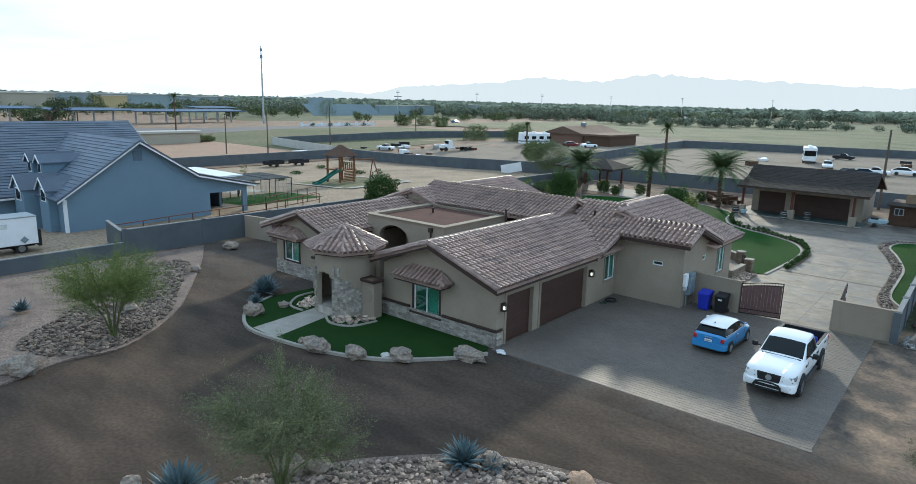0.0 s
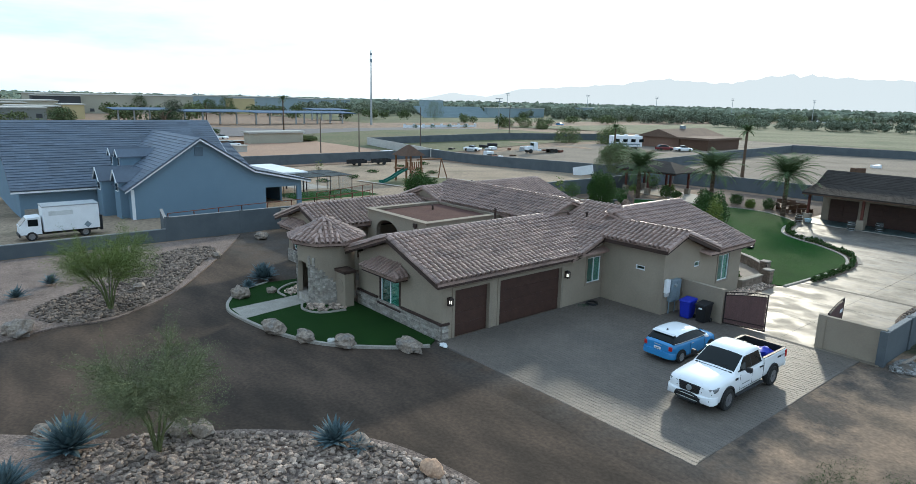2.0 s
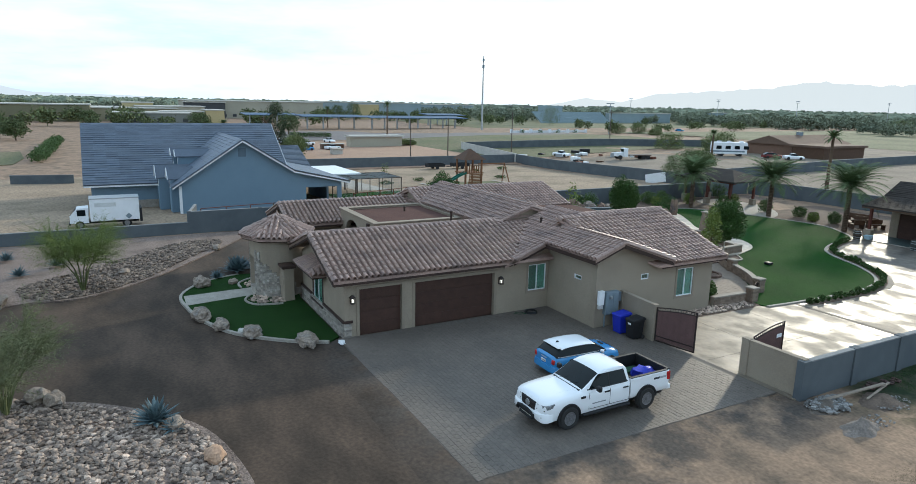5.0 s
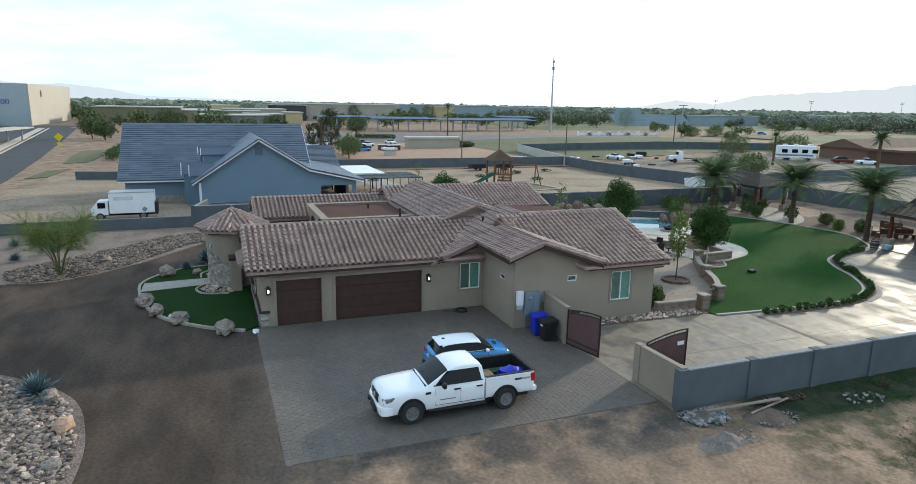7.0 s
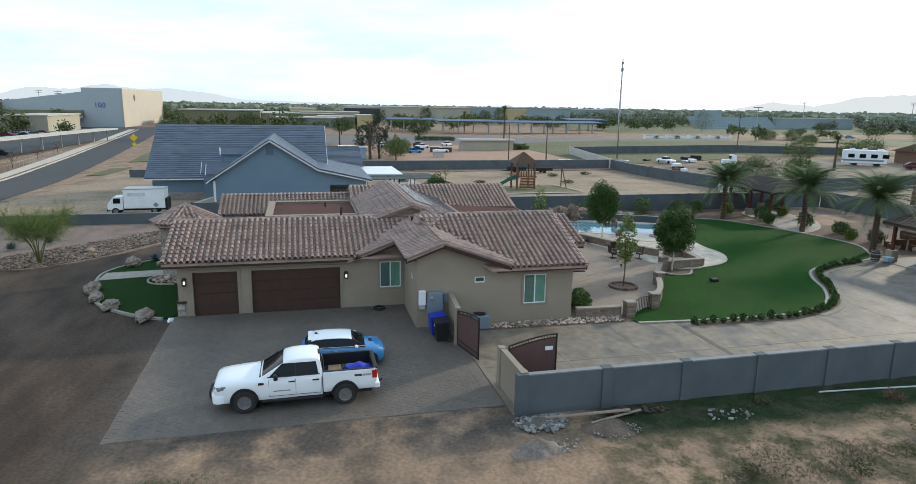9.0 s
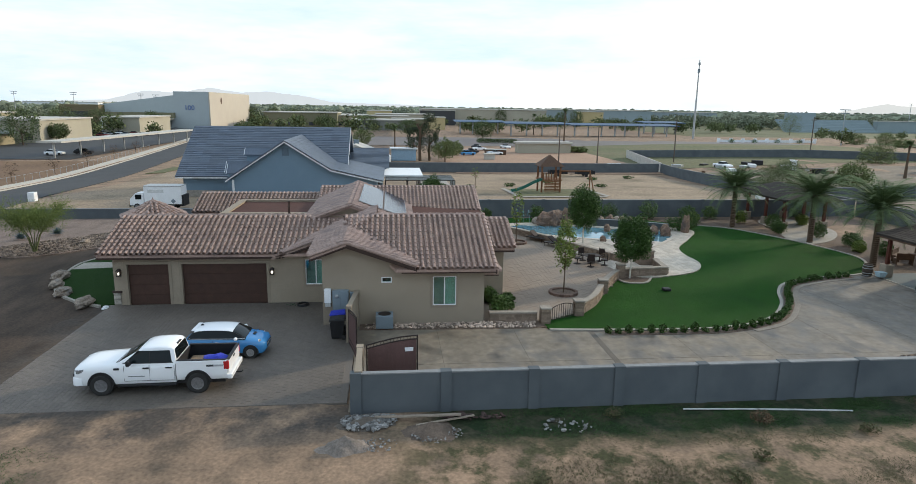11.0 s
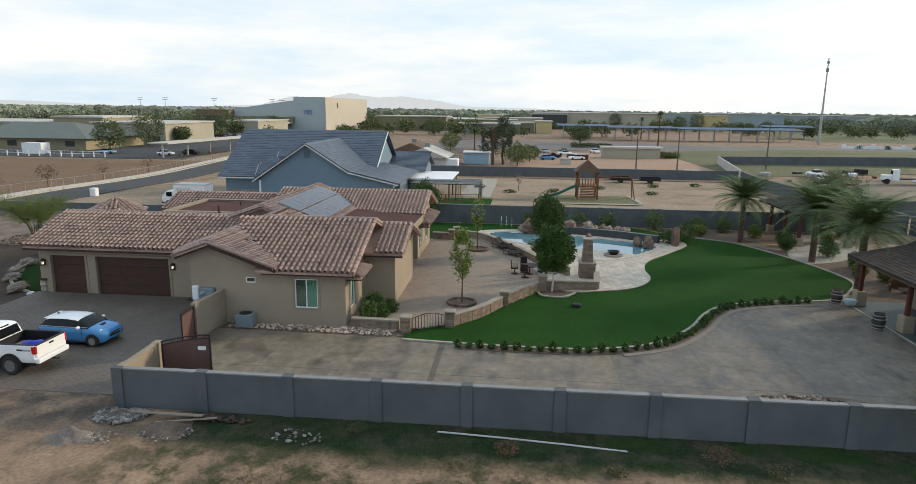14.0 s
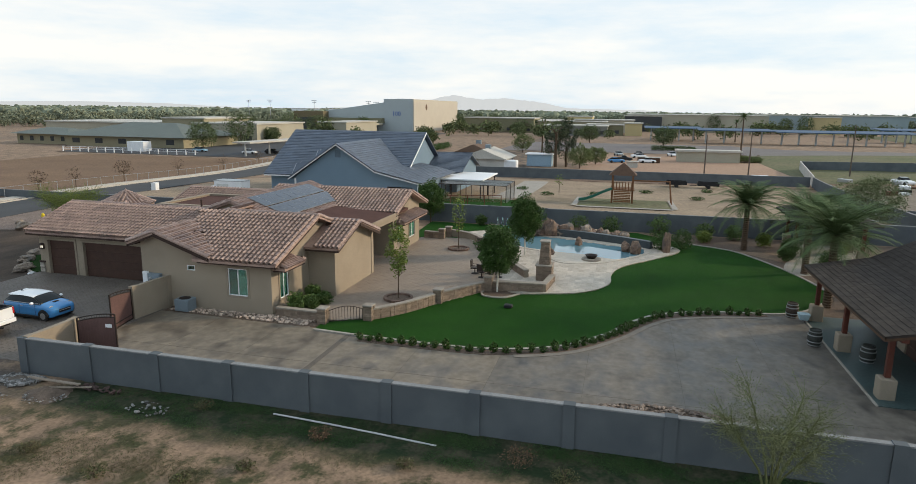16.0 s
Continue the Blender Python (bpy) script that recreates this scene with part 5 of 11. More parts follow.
# ---- the blue house next door ----
bh = thing("neighbour_house", (-68, 25, gz(-66)), "blue-grey stucco house with slate-grey tile roofs", "house")
g0 = gz(-62)
bh_wall = lambda p0, p1, prof, holes=(): part("wall", wall_b(p0, p1, 0.25, prof, holes, g0 - 0.4, 0.252), BLUEWALL, bh)
bh_wall((-58.9, 19.9), (-58.9, 37.0), [(0, 2.55), (6.3, 6.9), (11.6, 3.65), (17.1, 2.3)], [(13.0, 16.6, g0, 1.75)])
bh_wall((-58.9, 37.0), (-72, 37.0), [(0, 2.3), (13.1, 2.3)], [(0.6, 5.0, g0, 1.75)])
bh_wall((-63.5, 19.9), (-58.9, 19.9), [(0, 2.55), (4.6, 2.55)], [(1.0, 2.2, 0.2, 1.6)])
bh_wall((-66.5, 11.9), (-66.5, 19.9), [(0, 2.2), (8, 2.2)])
bh_wall((-66.5, 19.9), (-63.5, 19.9), [(0, 2.5), (3, 2.5)])
bh_wall((-85, 11.9), (-66.5, 11.9), [(0, 2.2), (9.3, 7.7), (18.5, 2.2)])
bh_wall((-66.5, 32.4), (-85, 32.4), [(0, 2.2), (9.3, 7.7), (18.5, 2.2)])
bh_wall((-85, 32.4), (-85, 11.9), [(0, 2.2), (20.5, 2.2)])
bh_wall((-77, 37.5), (-90, 37.5), [(0, 2.2), (6.5, 4.6), (13, 2.2)])
bh_wall((-77, 32.4), (-77, 37.5), [(0, 2.2), (5.1, 2.2)])
BT_B = B().add([(-0.6, -0.24, 0.05), (0.6, -0.24, 0.05), (0.6, 0.24, 0.006), (-0.6, 0.24, 0.006), (-0.6, -0.24, 0.0), (0.6, -0.24, 0.0)], [(0, 1, 2, 3), (4, 5, 1, 0), (4, 0, 3), (1, 5, 2)])
BT_ME = BT_B.mesh("slate_tile")
BT_ME.materials.append(BLUEROOF)
br = Roof(bh)
br.plane([(-75.7, 11.2), (-75.7, 33.0), (-65.6, 33.0), (-65.6, 11.2)], (-75.7, 20, 8.15), (-0.6, 0))
br.plane([(-75.7, 11.2), (-75.7, 33.0), (-85.8, 33.0), (-85.8, 11.2)], (-75.7, 20, 8.15), (0.6, 0))
br.plane([(-58.2, 26.2), (-75, 26.2), (-75, 19.2), (-58.2, 19.2)], (-60, 26.2, 7.15), (0, 0.67))
br.plane([(-58.2, 26.2), (-75, 26.2), (-75, 31.6), (-58.2, 31.6)], (-60, 26.2, 7.15), (0, -0.63))
br.plane([(-58.2, 31.5), (-75, 31.5), (-75, 37.8), (-58.2, 37.8)], (-60, 31.5, 3.8), (0, -0.225))
br.plane([(-83.5, 32.5), (-83.5, 38.1), (-76.5, 38.1), (-76.5, 32.5)], (-83.5, 35, 4.7), (-0.36, 0))
br.plane([(-83.5, 32.5), (-83.5, 38.1), (-90.5, 38.1), (-90.5, 32.5)], (-83.5, 35, 4.7), (0.36, 0))
br.plane([(-62.9, 20.8), (-62.9, 17.9), (-61.1, 17.9), (-61.1, 20.8)], (-62.0, 19, 3.5), (-0.7, 0)) if False else None
br.build(BT_B, BT_ME, BLUEROOF, 1.2, 0.42, name="roof", single_name="slate_tile", lift=0.004)
for p, q in (((-58.25, 19.2, 2.42), (-58.25, 26.2, 7.12)), ((-58.25, 31.5, 3.78), (-58.25, 26.2, 7.12)), ((-58.25, 37.8, 2.36), (-58.25, 31.5, 3.78)), ((-65.62, 11.2, 2.05), (-65.62, 19.3, 2.05)), ((-75.7, 33.0, 8.1), (-65.6, 33.0, 2.1)), ((-75.7, 11.22, 8.1), (-65.6, 11.22, 2.1))):
    fascia(bh, p, q, 0.26, WHITE)
# dormers and entry gables on the street side
for x, y, zr, w, dep, z0 in ((-66.9, 20.15, 5.7, 0.6, 4.0, 2.5), (-65.4, 20.45, 5.65, 0.6, 3.8, 2.8), (-64.4, 18.3, 4.1, 1.15, 4.0, g0 - 0.3), (-61.3, 19.2, 4.1, 1.0, 3.0, g0 - 0.3)):
    drop = w * 0.95
    body, lid = B(), B()
    body.loft([[(x - w, y + d, z0), (x + w, y + d, z0), (x + w, y + d, zr - drop), (x, y + d, zr - 0.06), (x - w, y + d, zr - drop)] for d in (0, dep)])
    for s in (-1, 1):
        lid.loft([[(x + s * (w + 0.18), y + d, zr - drop - 0.2), (x, y + d, zr - 0.05), (x, y + d, zr + 0.05), (x + s * (w + 0.18), y + d, zr - drop - 0.1)] for d in (-0.25, dep)])
        part("gable_board", B().tube([(x + s * (w + 0.17), y - 0.27, zr - drop - 0.17), (x, y - 0.27, zr - 0.02)], 0.06, 0.06, 4), WHITE, bh)
    part("dormer" if w < 0.9 else "entry_gable", body, BLUEWALL, bh)
    part("gable_roof", lid, BLUEROOF, bh)
    part("gable_window", B().box(x - w * 0.55, y - 0.03, zr - drop - 1.1, x + w * 0.55, y + 0.0, zr - drop), WHITE, bh)
    part("gable_pane", B().box(x - w * 0.42, y - 0.05, zr - drop - 1.0, x + w * 0.42, y - 0.031, zr - drop - 0.1), DARKGLASS, bh)
window(bh, (-63.5, 19.9), (-58.9, 19.9), 1.0, 2.2, 0.2, 1.6, WHITE)
part("corner_trim", B().box(-59.1, 19.85, g0 - 0.3, -58.85, 20.1, 2.4), WHITE, bh)
part("gable_vent", B().box(-58.9, 25.8, 5.3, -58.85, 26.6, 6.2), mat("dark_vent", (0.12, 0.16, 0.2), (0.1, 0.14, 0.18), 0.9), bh)
part("stone_base", B().box(-66.5, 12.2, g0 - 0.4, -66.4, 19.8, g0 + 0.7), STONE, bh)


# ---- distance ----
def boxy(name, x0, y0, x1, y1, h, material, label, category="building", roof_mat=None, windows=0, base=-2.2, lip=0.5):
    """A flat-roofed building with a parapet lip and, if asked, a row of windows facing the camera side."""
    g = gz(x0)
    t = thing(name, ((x0 + x1) / 2, (y0 + y1) / 2, g), label, category)
    part("wall", B().box(x0, y0, base, x1, y1, h), material, t)
    part("roof", B().box(x0 - lip, y0 - lip, h, x1 + lip, y1 + lip, h + 0.5), roof_mat or PALEROOF, t)
    for k in range(windows):
        y = y0 + (y1 - y0) * (k + 0.5) / windows
        part("window", B().box(x1, y - 1.2, g + 1.0, x1 + 0.12, y + 1.2, g + 2.8), DARKWALL, t)
    return t


GYMWALL = mat("pale_gym_wall", (0.4, 0.445, 0.455), (0.37, 0.41, 0.42), 0.9, 0.1, 3, 0.0, grain=0.05)
gym = thing("school_gym", (-340, -45, -2), "tall grey and beige school gymnasium with sloping roof", "building")
part("wall", B().box(-420, -52, -2.2, -325, -35, 16.4), mat("cream_gym_wall", (0.5, 0.46, 0.39), (0.46, 0.42, 0.36), 0.9, 0.1, 3, 0.0, grain=0.05), gym)
part("wall", B().box(-420, -52.5, -2.2, -324.8, -35.6, 16.5), GYMWALL, gym)
part("sloping_hall", B().loft([[(-324.9, -52.5, -2.2), (-324.9, -52.5, 14.6), (-324.9, -88, 9.6), (-324.9, -88, -2.2)][::-1], [(-400, -52.5, -2.2), (-400, -52.5, 14.6), (-400, -88, 9.6), (-400, -88, -2.2)][::-1]]), GYMWALL, gym)
part("entrance_block", B().box(-330, -104, -2.2, -318, -86, 9.4), mat("bronze_wall", (0.17, 0.135, 0.075), (0.14, 0.11, 0.065), 0.8, 0.1, 3, 0.1), gym)
part("entrance_glass", B().box(-318, -102.5, -2, -317.9, -91, 6.2), DARKWALL, gym)
part("canopy", B().box(-322, -84, 2.4, -312, -52, 3.4), BEIGE, gym)
for k in range(7):
    part("canopy_post", B().box(-312.8, -83 + 5 * k, -2.2, -312.2, -82.4 + 5 * k, 2.4), WHITE, gym)
part("lower_roof", B().box(-324.5, -84, 3.4, -320, -52, 6.0), mat("olive_wall", (0.2, 0.19, 0.12), (0.17, 0.16, 0.1), 0.9), gym)
cu = bpy.data.curves.new("hundred", "FONT")
cu.body, cu.size, cu.extrude = "100", 3.4, 0.05
cu.align_x = "CENTER"
txt = new("wall_lettering", cu)
txt.data.materials.append(mat("faded_blue_letter", (0.12, 0.19, 0.42)))
txt.parent = gym
txt.matrix_basis = Matrix.Translation(-gym.location) @ pose(-324.6, -45.0, 7.4, 90, 0, 90)
tagged(txt, "blue painted number on the gymnasium wall")
part("emblem", B().turn([(0.1, 0), (1.6, 0), (1.9, 0.05), (0.1, 0.06)], 6, m=pose(-348, -34.98, 12.2, -90, 0, 0)), BROWNROOF, gym)

gym.location.y -= 17
boxy("school_building", -500, 62, -440, 150, 9.0, BEIGE, "long beige flat-roofed school building", windows=14)
boxy("school_building", -520, 155, -470, 240, 9.5, TEALWALL, "long pale blue school building", windows=10)
boxy("school_building", -448, 60, -436, 84, 8.0, DARKWALL, "dark grey end of a school building")
boxy("school_building", -440, -6, -380, 50, 4.6, YELLOWWALL, "low ochre flat-roofed school building", windows=9)
boxy("school_building", -400, -34, -370, 8, 6.2, mat("olive_wall", (0.2, 0.19, 0.12)), "olive flat-roofed school classroom building", windows=7)
boxy("school_building", -360, 18, -335, 52, 3.2, GREYWALL, "low grey school building", windows=6)
boxy("school_building", -420, 30, -395, 66, 5.6, BEIGE, "beige flat-roofed school classroom block")
boxy("school_building", -600, 250, -560, 340, 8.5, TEALWALL, "pale blue school hall far off", windows=8)
boxy("school_building", -240, -170, -200, -118, 4.6, BEIGE, "low beige school wing with flat roof", windows=6)
boxy("school_building", -236, -117, -204, -98, 6.6, YELLOWWALL, "tall ochre block of the school wing", windows=0)
boxy("school_building", -232, -97, -196, -70, 5.0, BEIGE, "beige school wing with flat roof and dark windows", windows=4)
boxy("school_building", -300, -78, -262, -64, 4.6, BEIGE, "small beige school outbuilding beside lot")
boxy("school_building", -372, 40, -352, 60, 3.6, mat("olive_wall", (0.2, 0.19, 0.12)), "low olive classroom block with flat roof", windows=3)
boxy("school_building", -368, 61, -351, 70, 4.6, mat("bright_ochre_wall", (0.5, 0.41, 0.22), (0.45, 0.37, 0.2), 0.9, 0.1, 3, 0.1, grain=0.08), "bright ochre end of a classroom block")
boxy("school_building", -430, 24, -412, 40, 7.4, mat("bright_ochre_wall", (0.5, 0.41, 0.22), (0.45, 0.37, 0.2), 0.9, 0.1, 3, 0.1, grain=0.08), "bright ochre block among the school buildings")
boxy("school_building", -452, 176, -440, 192, 8.4, mat("bright_ochre_wall", (0.5, 0.41, 0.22), (0.45, 0.37, 0.2), 0.9, 0.1, 3, 0.1, grain=0.08), "bright ochre end of the long school building")
boxy("far_store", -900, -420, -860, -330, 9, WHITE, "white warehouse on the horizon")
boxy("far_store", -780, 520, -760, 640, 8, GREYWALL, "grey shopping building on the horizon")
boxy("far_store", -460, 560, -440, 640, 6.0, TEALWALL, "low grey building on the horizon")
for x, y, w, dp in ((-176, -98, 46, 30), (-172, -135, 22, 14), (-230, -170, 20, 16)):
    hp = thing("school_pavilion", (x, y, gz(x)), "beige school pavilion with green metal hip roof", "building")
    part("wall", B().box(x - dp / 2, y - w / 2, -2.2, x + dp / 2, y + w / 2, 1.6), YELLOWWALL, hp)
    part("roof", B().loft([[(x - dp / 2 - 2, y - w / 2 - 2, 1.5), (x + dp / 2 + 2, y - w / 2 - 2, 1.5), (x + dp / 2 + 2, y + w / 2 + 2, 1.5), (x - dp / 2 - 2, y + w / 2 + 2, 1.5)],
                           [(x - 0.4, y - w / 2 + dp * 0.45, 1.5 + dp * 0.14), (x + 0.4, y - w / 2 + dp * 0.45, 1.5 + dp * 0.14), (x + 0.4, y + w / 2 - dp * 0.45, 1.5 + dp * 0.14), (x - 0.4, y + w / 2 - dp * 0.45, 1.5 + dp * 0.14)]]), GREENROOF, hp)
    for k in range(5):
        part("window", B().box(x + dp / 2, y - w / 2 + w * (k + 0.3) / 5, -0.9, x + dp / 2 + 0.1, y - w / 2 + w * (k + 0.62) / 5, 0.7), DARKWALL, hp)
solid("storage_container", B().box(-148, -82, -1.9, -144.5, -76.4, 1.0), WHITE, "white steel storage box on the school lot", "container")

# solar carports before the school
for y0, y1, x, h in ((92, 122, -285, 4.2), (122, 148, -280, 4.0), (148, 176, -285, 3.9), (70, 95, -300, 4.4), (176, 200, -330, 4.4)):
    cp = thing("solar_carport", (x, (y0 + y1) / 2, -1.9), "long steel carport roofed with solar panels", "carport", "solar carports")
    part("solar_roof", B().prism([(x - 7, y0), (x + 7, y0), (x + 7, y1), (x - 7, y1)], lambda x_, y_: h - 0.045 * (x_ - x) - 0.3, lambda x_, y_: h - 0.045 * (x_ - x)), mat("blue_panel_edge", (0.05, 0.1, 0.17), (0.04, 0.08, 0.14), 0.6), cp)
    for k in range(4):
        y = y0 + (y1 - y0) * (k + 0.5) / 4
        part("post", B().box(x - 0.3, y - 0.3, -2, x + 0.3, y + 0.3, h - 0.3), STEEL, cp)
# white carport by the street
cp = thing("carport", (-170, -32, -1.9), "long pale flat-roofed carport beside the street", "carport")
part("roof", B().prism([(-215, -33.5), (-215, -28.0), (-138, -36.5), (-138, -42)][::-1], 1.7, 2.1), PALEROOF, cp)
for k in range(8):
    x = -213 + 10.5 * k
    yc = -30.7 - 0.11 * (x + 215)
    part("post", B().box(x - 0.2, yc - 0.2, -2, x + 0.2, yc + 0.2, 1.75), STEEL, cp)

# bleachers and pressbox by the tall floodlight
bl = thing("bleachers", (-372, 318, -1.9), "pale blue-grey stadium bleachers", "bleachers")
for k in range(8):
    part("tier", B().box(-372 - k * 1.6, 288, -1.9 + k * 1.0, -370.4 - k * 1.6, 352, -0.9 + k * 1.0), TEALWALL, bl)
part("pressbox", B().box(-392, 300, 6, -386, 318, 10.5), TEALWALL, bl)
boxy("stadium_fence", -380, 355, -376, 420, 5.5, TEALWALL, "long pale screen fence by the stadium", "fence")
lp = thing("light_tower", (-262, 175, -1.9), "tall grey steel communications pole", "pole")
part("mast", B().tube([(-262, 175, -2), (-262, 175, 14), (-262, 175, 33)], 0.55, 0.2, 10), STEEL, lp)
part("antenna", B().box(-262.4, 174.6, 27.5, -261.6, 175.4, 29.0), GREYBOX, lp)
part("antenna", B().box(-262.35, 174.65, 30.8, -261.65, 175.35, 31.8), GREYBOX, lp)
wf = thing("white_rail_fence", (-222, 186, -1.9), "white rail fence by the running track", "fence")
part("rail", B().box(-222, 166, -0.8, -221.7, 206, 0.1), WHITE, wf)
for k in range(9):
    part("post", B().box(-222.2, 165.6 + 5 * k, -2, -221.5, 166.6 + 5 * k, 0.7), WHITE, wf)

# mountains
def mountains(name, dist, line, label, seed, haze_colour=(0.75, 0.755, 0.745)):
    """line: (degrees left of +y, height in metres) of the skyline, in falling order of degrees."""
    b, n = B(), 160
    line = sorted(line)
    for i in range(n + 1):
        a = line[0][0] + (line[-1][0] - line[0][0]) * i / n
        h = 0.0
        for (a0, h0), (a1, h1) in zip(line, line[1:]):
            if a0 <= a <= a1:
                t = (a - a0) / (a1 - a0)
                h = h0 + (h1 - h0) * t
        h *= 1 + 0.10 * noise.noise(Vector((a * 0.9, seed, 0))) + 0.07 * noise.noise(Vector((a * 2.7, seed, 4)))
        for r, z in ((dist - 600, -3), (dist - 250, h * (0.45 + 0.2 * noise.noise(Vector((a * 1.3, seed, 8))))), (dist, h), (dist + 100, -3)):
            b.v.append((-math.sin(radians(a)) * r, math.cos(radians(a)) * r, z))
    b.f = [(4 * i + k, 4 * i + k + 1, 4 * i + k + 5, 4 * i + k + 4) for i in range(n) for k in range(3)]
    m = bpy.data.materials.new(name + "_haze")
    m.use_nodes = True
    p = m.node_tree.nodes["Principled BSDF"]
    # Air haze is painted as an even pale glow over dark slopes.
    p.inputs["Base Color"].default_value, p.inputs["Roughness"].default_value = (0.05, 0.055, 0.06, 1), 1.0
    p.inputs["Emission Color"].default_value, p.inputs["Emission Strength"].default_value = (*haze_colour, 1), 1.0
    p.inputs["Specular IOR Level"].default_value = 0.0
    return solid(name, b, m, label, "mountain", kind="structure", smooth=True)


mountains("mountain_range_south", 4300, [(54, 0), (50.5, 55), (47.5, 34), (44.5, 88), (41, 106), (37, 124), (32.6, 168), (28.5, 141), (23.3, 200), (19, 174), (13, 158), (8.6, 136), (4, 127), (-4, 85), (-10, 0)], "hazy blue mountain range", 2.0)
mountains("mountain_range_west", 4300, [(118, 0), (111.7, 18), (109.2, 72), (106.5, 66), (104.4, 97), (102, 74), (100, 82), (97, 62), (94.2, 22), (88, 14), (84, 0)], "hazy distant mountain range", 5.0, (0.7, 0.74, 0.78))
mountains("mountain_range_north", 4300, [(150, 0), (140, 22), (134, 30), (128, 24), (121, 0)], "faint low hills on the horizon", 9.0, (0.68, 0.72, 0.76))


# far trees and houses of the suburbs
def far_trees(name, count, r0, r1, a0, a1, hmin, hmax, seed, keep, label, material=FARLEAF):
    rng = random.Random(seed)
    b = B()
    made = 0
    while made < count:
        a = radians(rng.uniform(a0, a1))
        r = r0 * (r1 / r0) ** rng.random()
        x, y = -math.sin(a) * r, 30 + math.cos(a) * r
        if not keep(x, y):
            continue
        made += 1
        h = rng.uniform(hmin, hmax)
        g = gz(x, y)
        if r < 620:
            w = h * rng.uniform(0.45, 0.8)
            b.tube([(x, y, g), (x, y, g + h * 0.6)], 0.12, 0.06, 4)
            for _ in range(330):
                d = Vector((rng.gauss(0, 1), rng.gauss(0, 1), rng.gauss(0, 0.8))).normalized() * rng.uniform(0.35, 1.0)
                d *= 1 + 0.5 * noise.noise(Vector((d.x * 2 + x, d.y * 2 + y, d.z * 2)))
                p = Vector((x + d.x * w, y + d.y * w, g + h * 0.5 + d.z * h * 0.46))
                e = Vector((rng.gauss(0, 1), rng.gauss(0, 1), rng.gauss(0, 1))).normalized() * h * rng.uniform(0.05, 0.1)
                f = e.cross(Vector((rng.gauss(0, 1), rng.gauss(0, 1), rng.gauss(0, 1)))).normalized() * e.length * 0.7
                b.add([p - e, p + f, p + e, p - f], [(0, 1, 2, 3)])
            continue
        for _ in range(2 if r < 900 else 1):
            w = h * rng.uniform(0.3, 0.6) * (1.0 if r < 700 else 1.35)
            b.rock((x + rng.uniform(-0.4, 0.4) * h, y + rng.uniform(-0.4, 0.4) * h, g + h * rng.uniform(0.45, 0.7)), w, w, h * rng.uniform(0.25, 0.42), rng.uniform(0, 99), 0.8, 7, 4)
    return solid(name, b, material, label, "trees", kind="stuff")


clear = lambda x, y: not (-235 < x < 60 and 222 < y < 600) and not (-330 < x and y < 228 and y > -60) and not (-400 < x < -225 and 180 < y < 385) and not (-330 < x < -136 and -110 < y < -30) and not (-530 < x < -280 and -60 < y < 245)
# The paler leaf colour paints the haze over the suburbs.
far_trees("suburb_trees", 5200, 420, 2200, -10, 152, 5.0, 10.5, 3, clear, "distant band of suburban trees in haze-paled green", HAZELEAF)
far_trees("suburb_trees", 3800, 700, 3400, -10, 152, 6.5, 11, 4, clear, "distant band of suburban trees in haze-paled green", HAZELEAF)
school = lambda x, y: (-530 < x < -290 and -60 < y < 250) or (-330 < x < -140 and -130 < y < -45)
far_trees("school_trees", 80, 250, 560, 55, 118, 5, 9, 6, school, "trees among the school buildings")
line = lambda x, y: abs(y - (455 + 0.62 * x)) < 26 and x > -225
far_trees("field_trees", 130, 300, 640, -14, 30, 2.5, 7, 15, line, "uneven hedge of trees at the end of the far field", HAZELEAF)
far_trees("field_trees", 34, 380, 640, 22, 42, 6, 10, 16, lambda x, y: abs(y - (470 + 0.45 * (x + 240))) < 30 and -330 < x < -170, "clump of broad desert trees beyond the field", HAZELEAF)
far_trees("road_trees", 16, 230, 460, 36, 52, 4, 6.5, 8, lambda x, y: -420 < x < -190 and 205 < y < 420, "small trees along the far road")
rng = random.Random(12)
for k in range(70):
    a, r = radians(rng.uniform(-6, 130)), rng.uniform(560, 1300)
    x, y = -math.sin(a) * r, 30 + math.cos(a) * r
    if not clear(x, y):
        continue
    w, d = rng.uniform(9, 18), rng.uniform(8, 14)
    fh = thing("far_house", (x, y, -1.9), "far-off suburban house with pitched roof", "house", "far houses")
    part("wall", B().box(x - d / 2, y - w / 2, -2, x + d / 2, y + w / 2, 1.5), rng.choice([BEIGE, PALEROOF, YELLOWWALL, WHITE]), fh)
    part("roof", B().loft([[(x - d / 2 - 1, y - w / 2 - 1, 1.5), (x + d / 2 + 1, y - w / 2 - 1, 1.5), (x + d / 2 + 1, y + w / 2 + 1, 1.5), (x - d / 2 - 1, y + w / 2 + 1, 1.5)],
                           [(x - 0.2, y - w / 2 + 3, 4.0), (x + 0.2, y - w / 2 + 3, 4.0), (x + 0.2, y + w / 2 - 3, 4.0), (x - 0.2, y + w / 2 - 3, 4.0)]]), rng.choice([BROWNROOF, PALEROOF, SHINGLE]), fh)


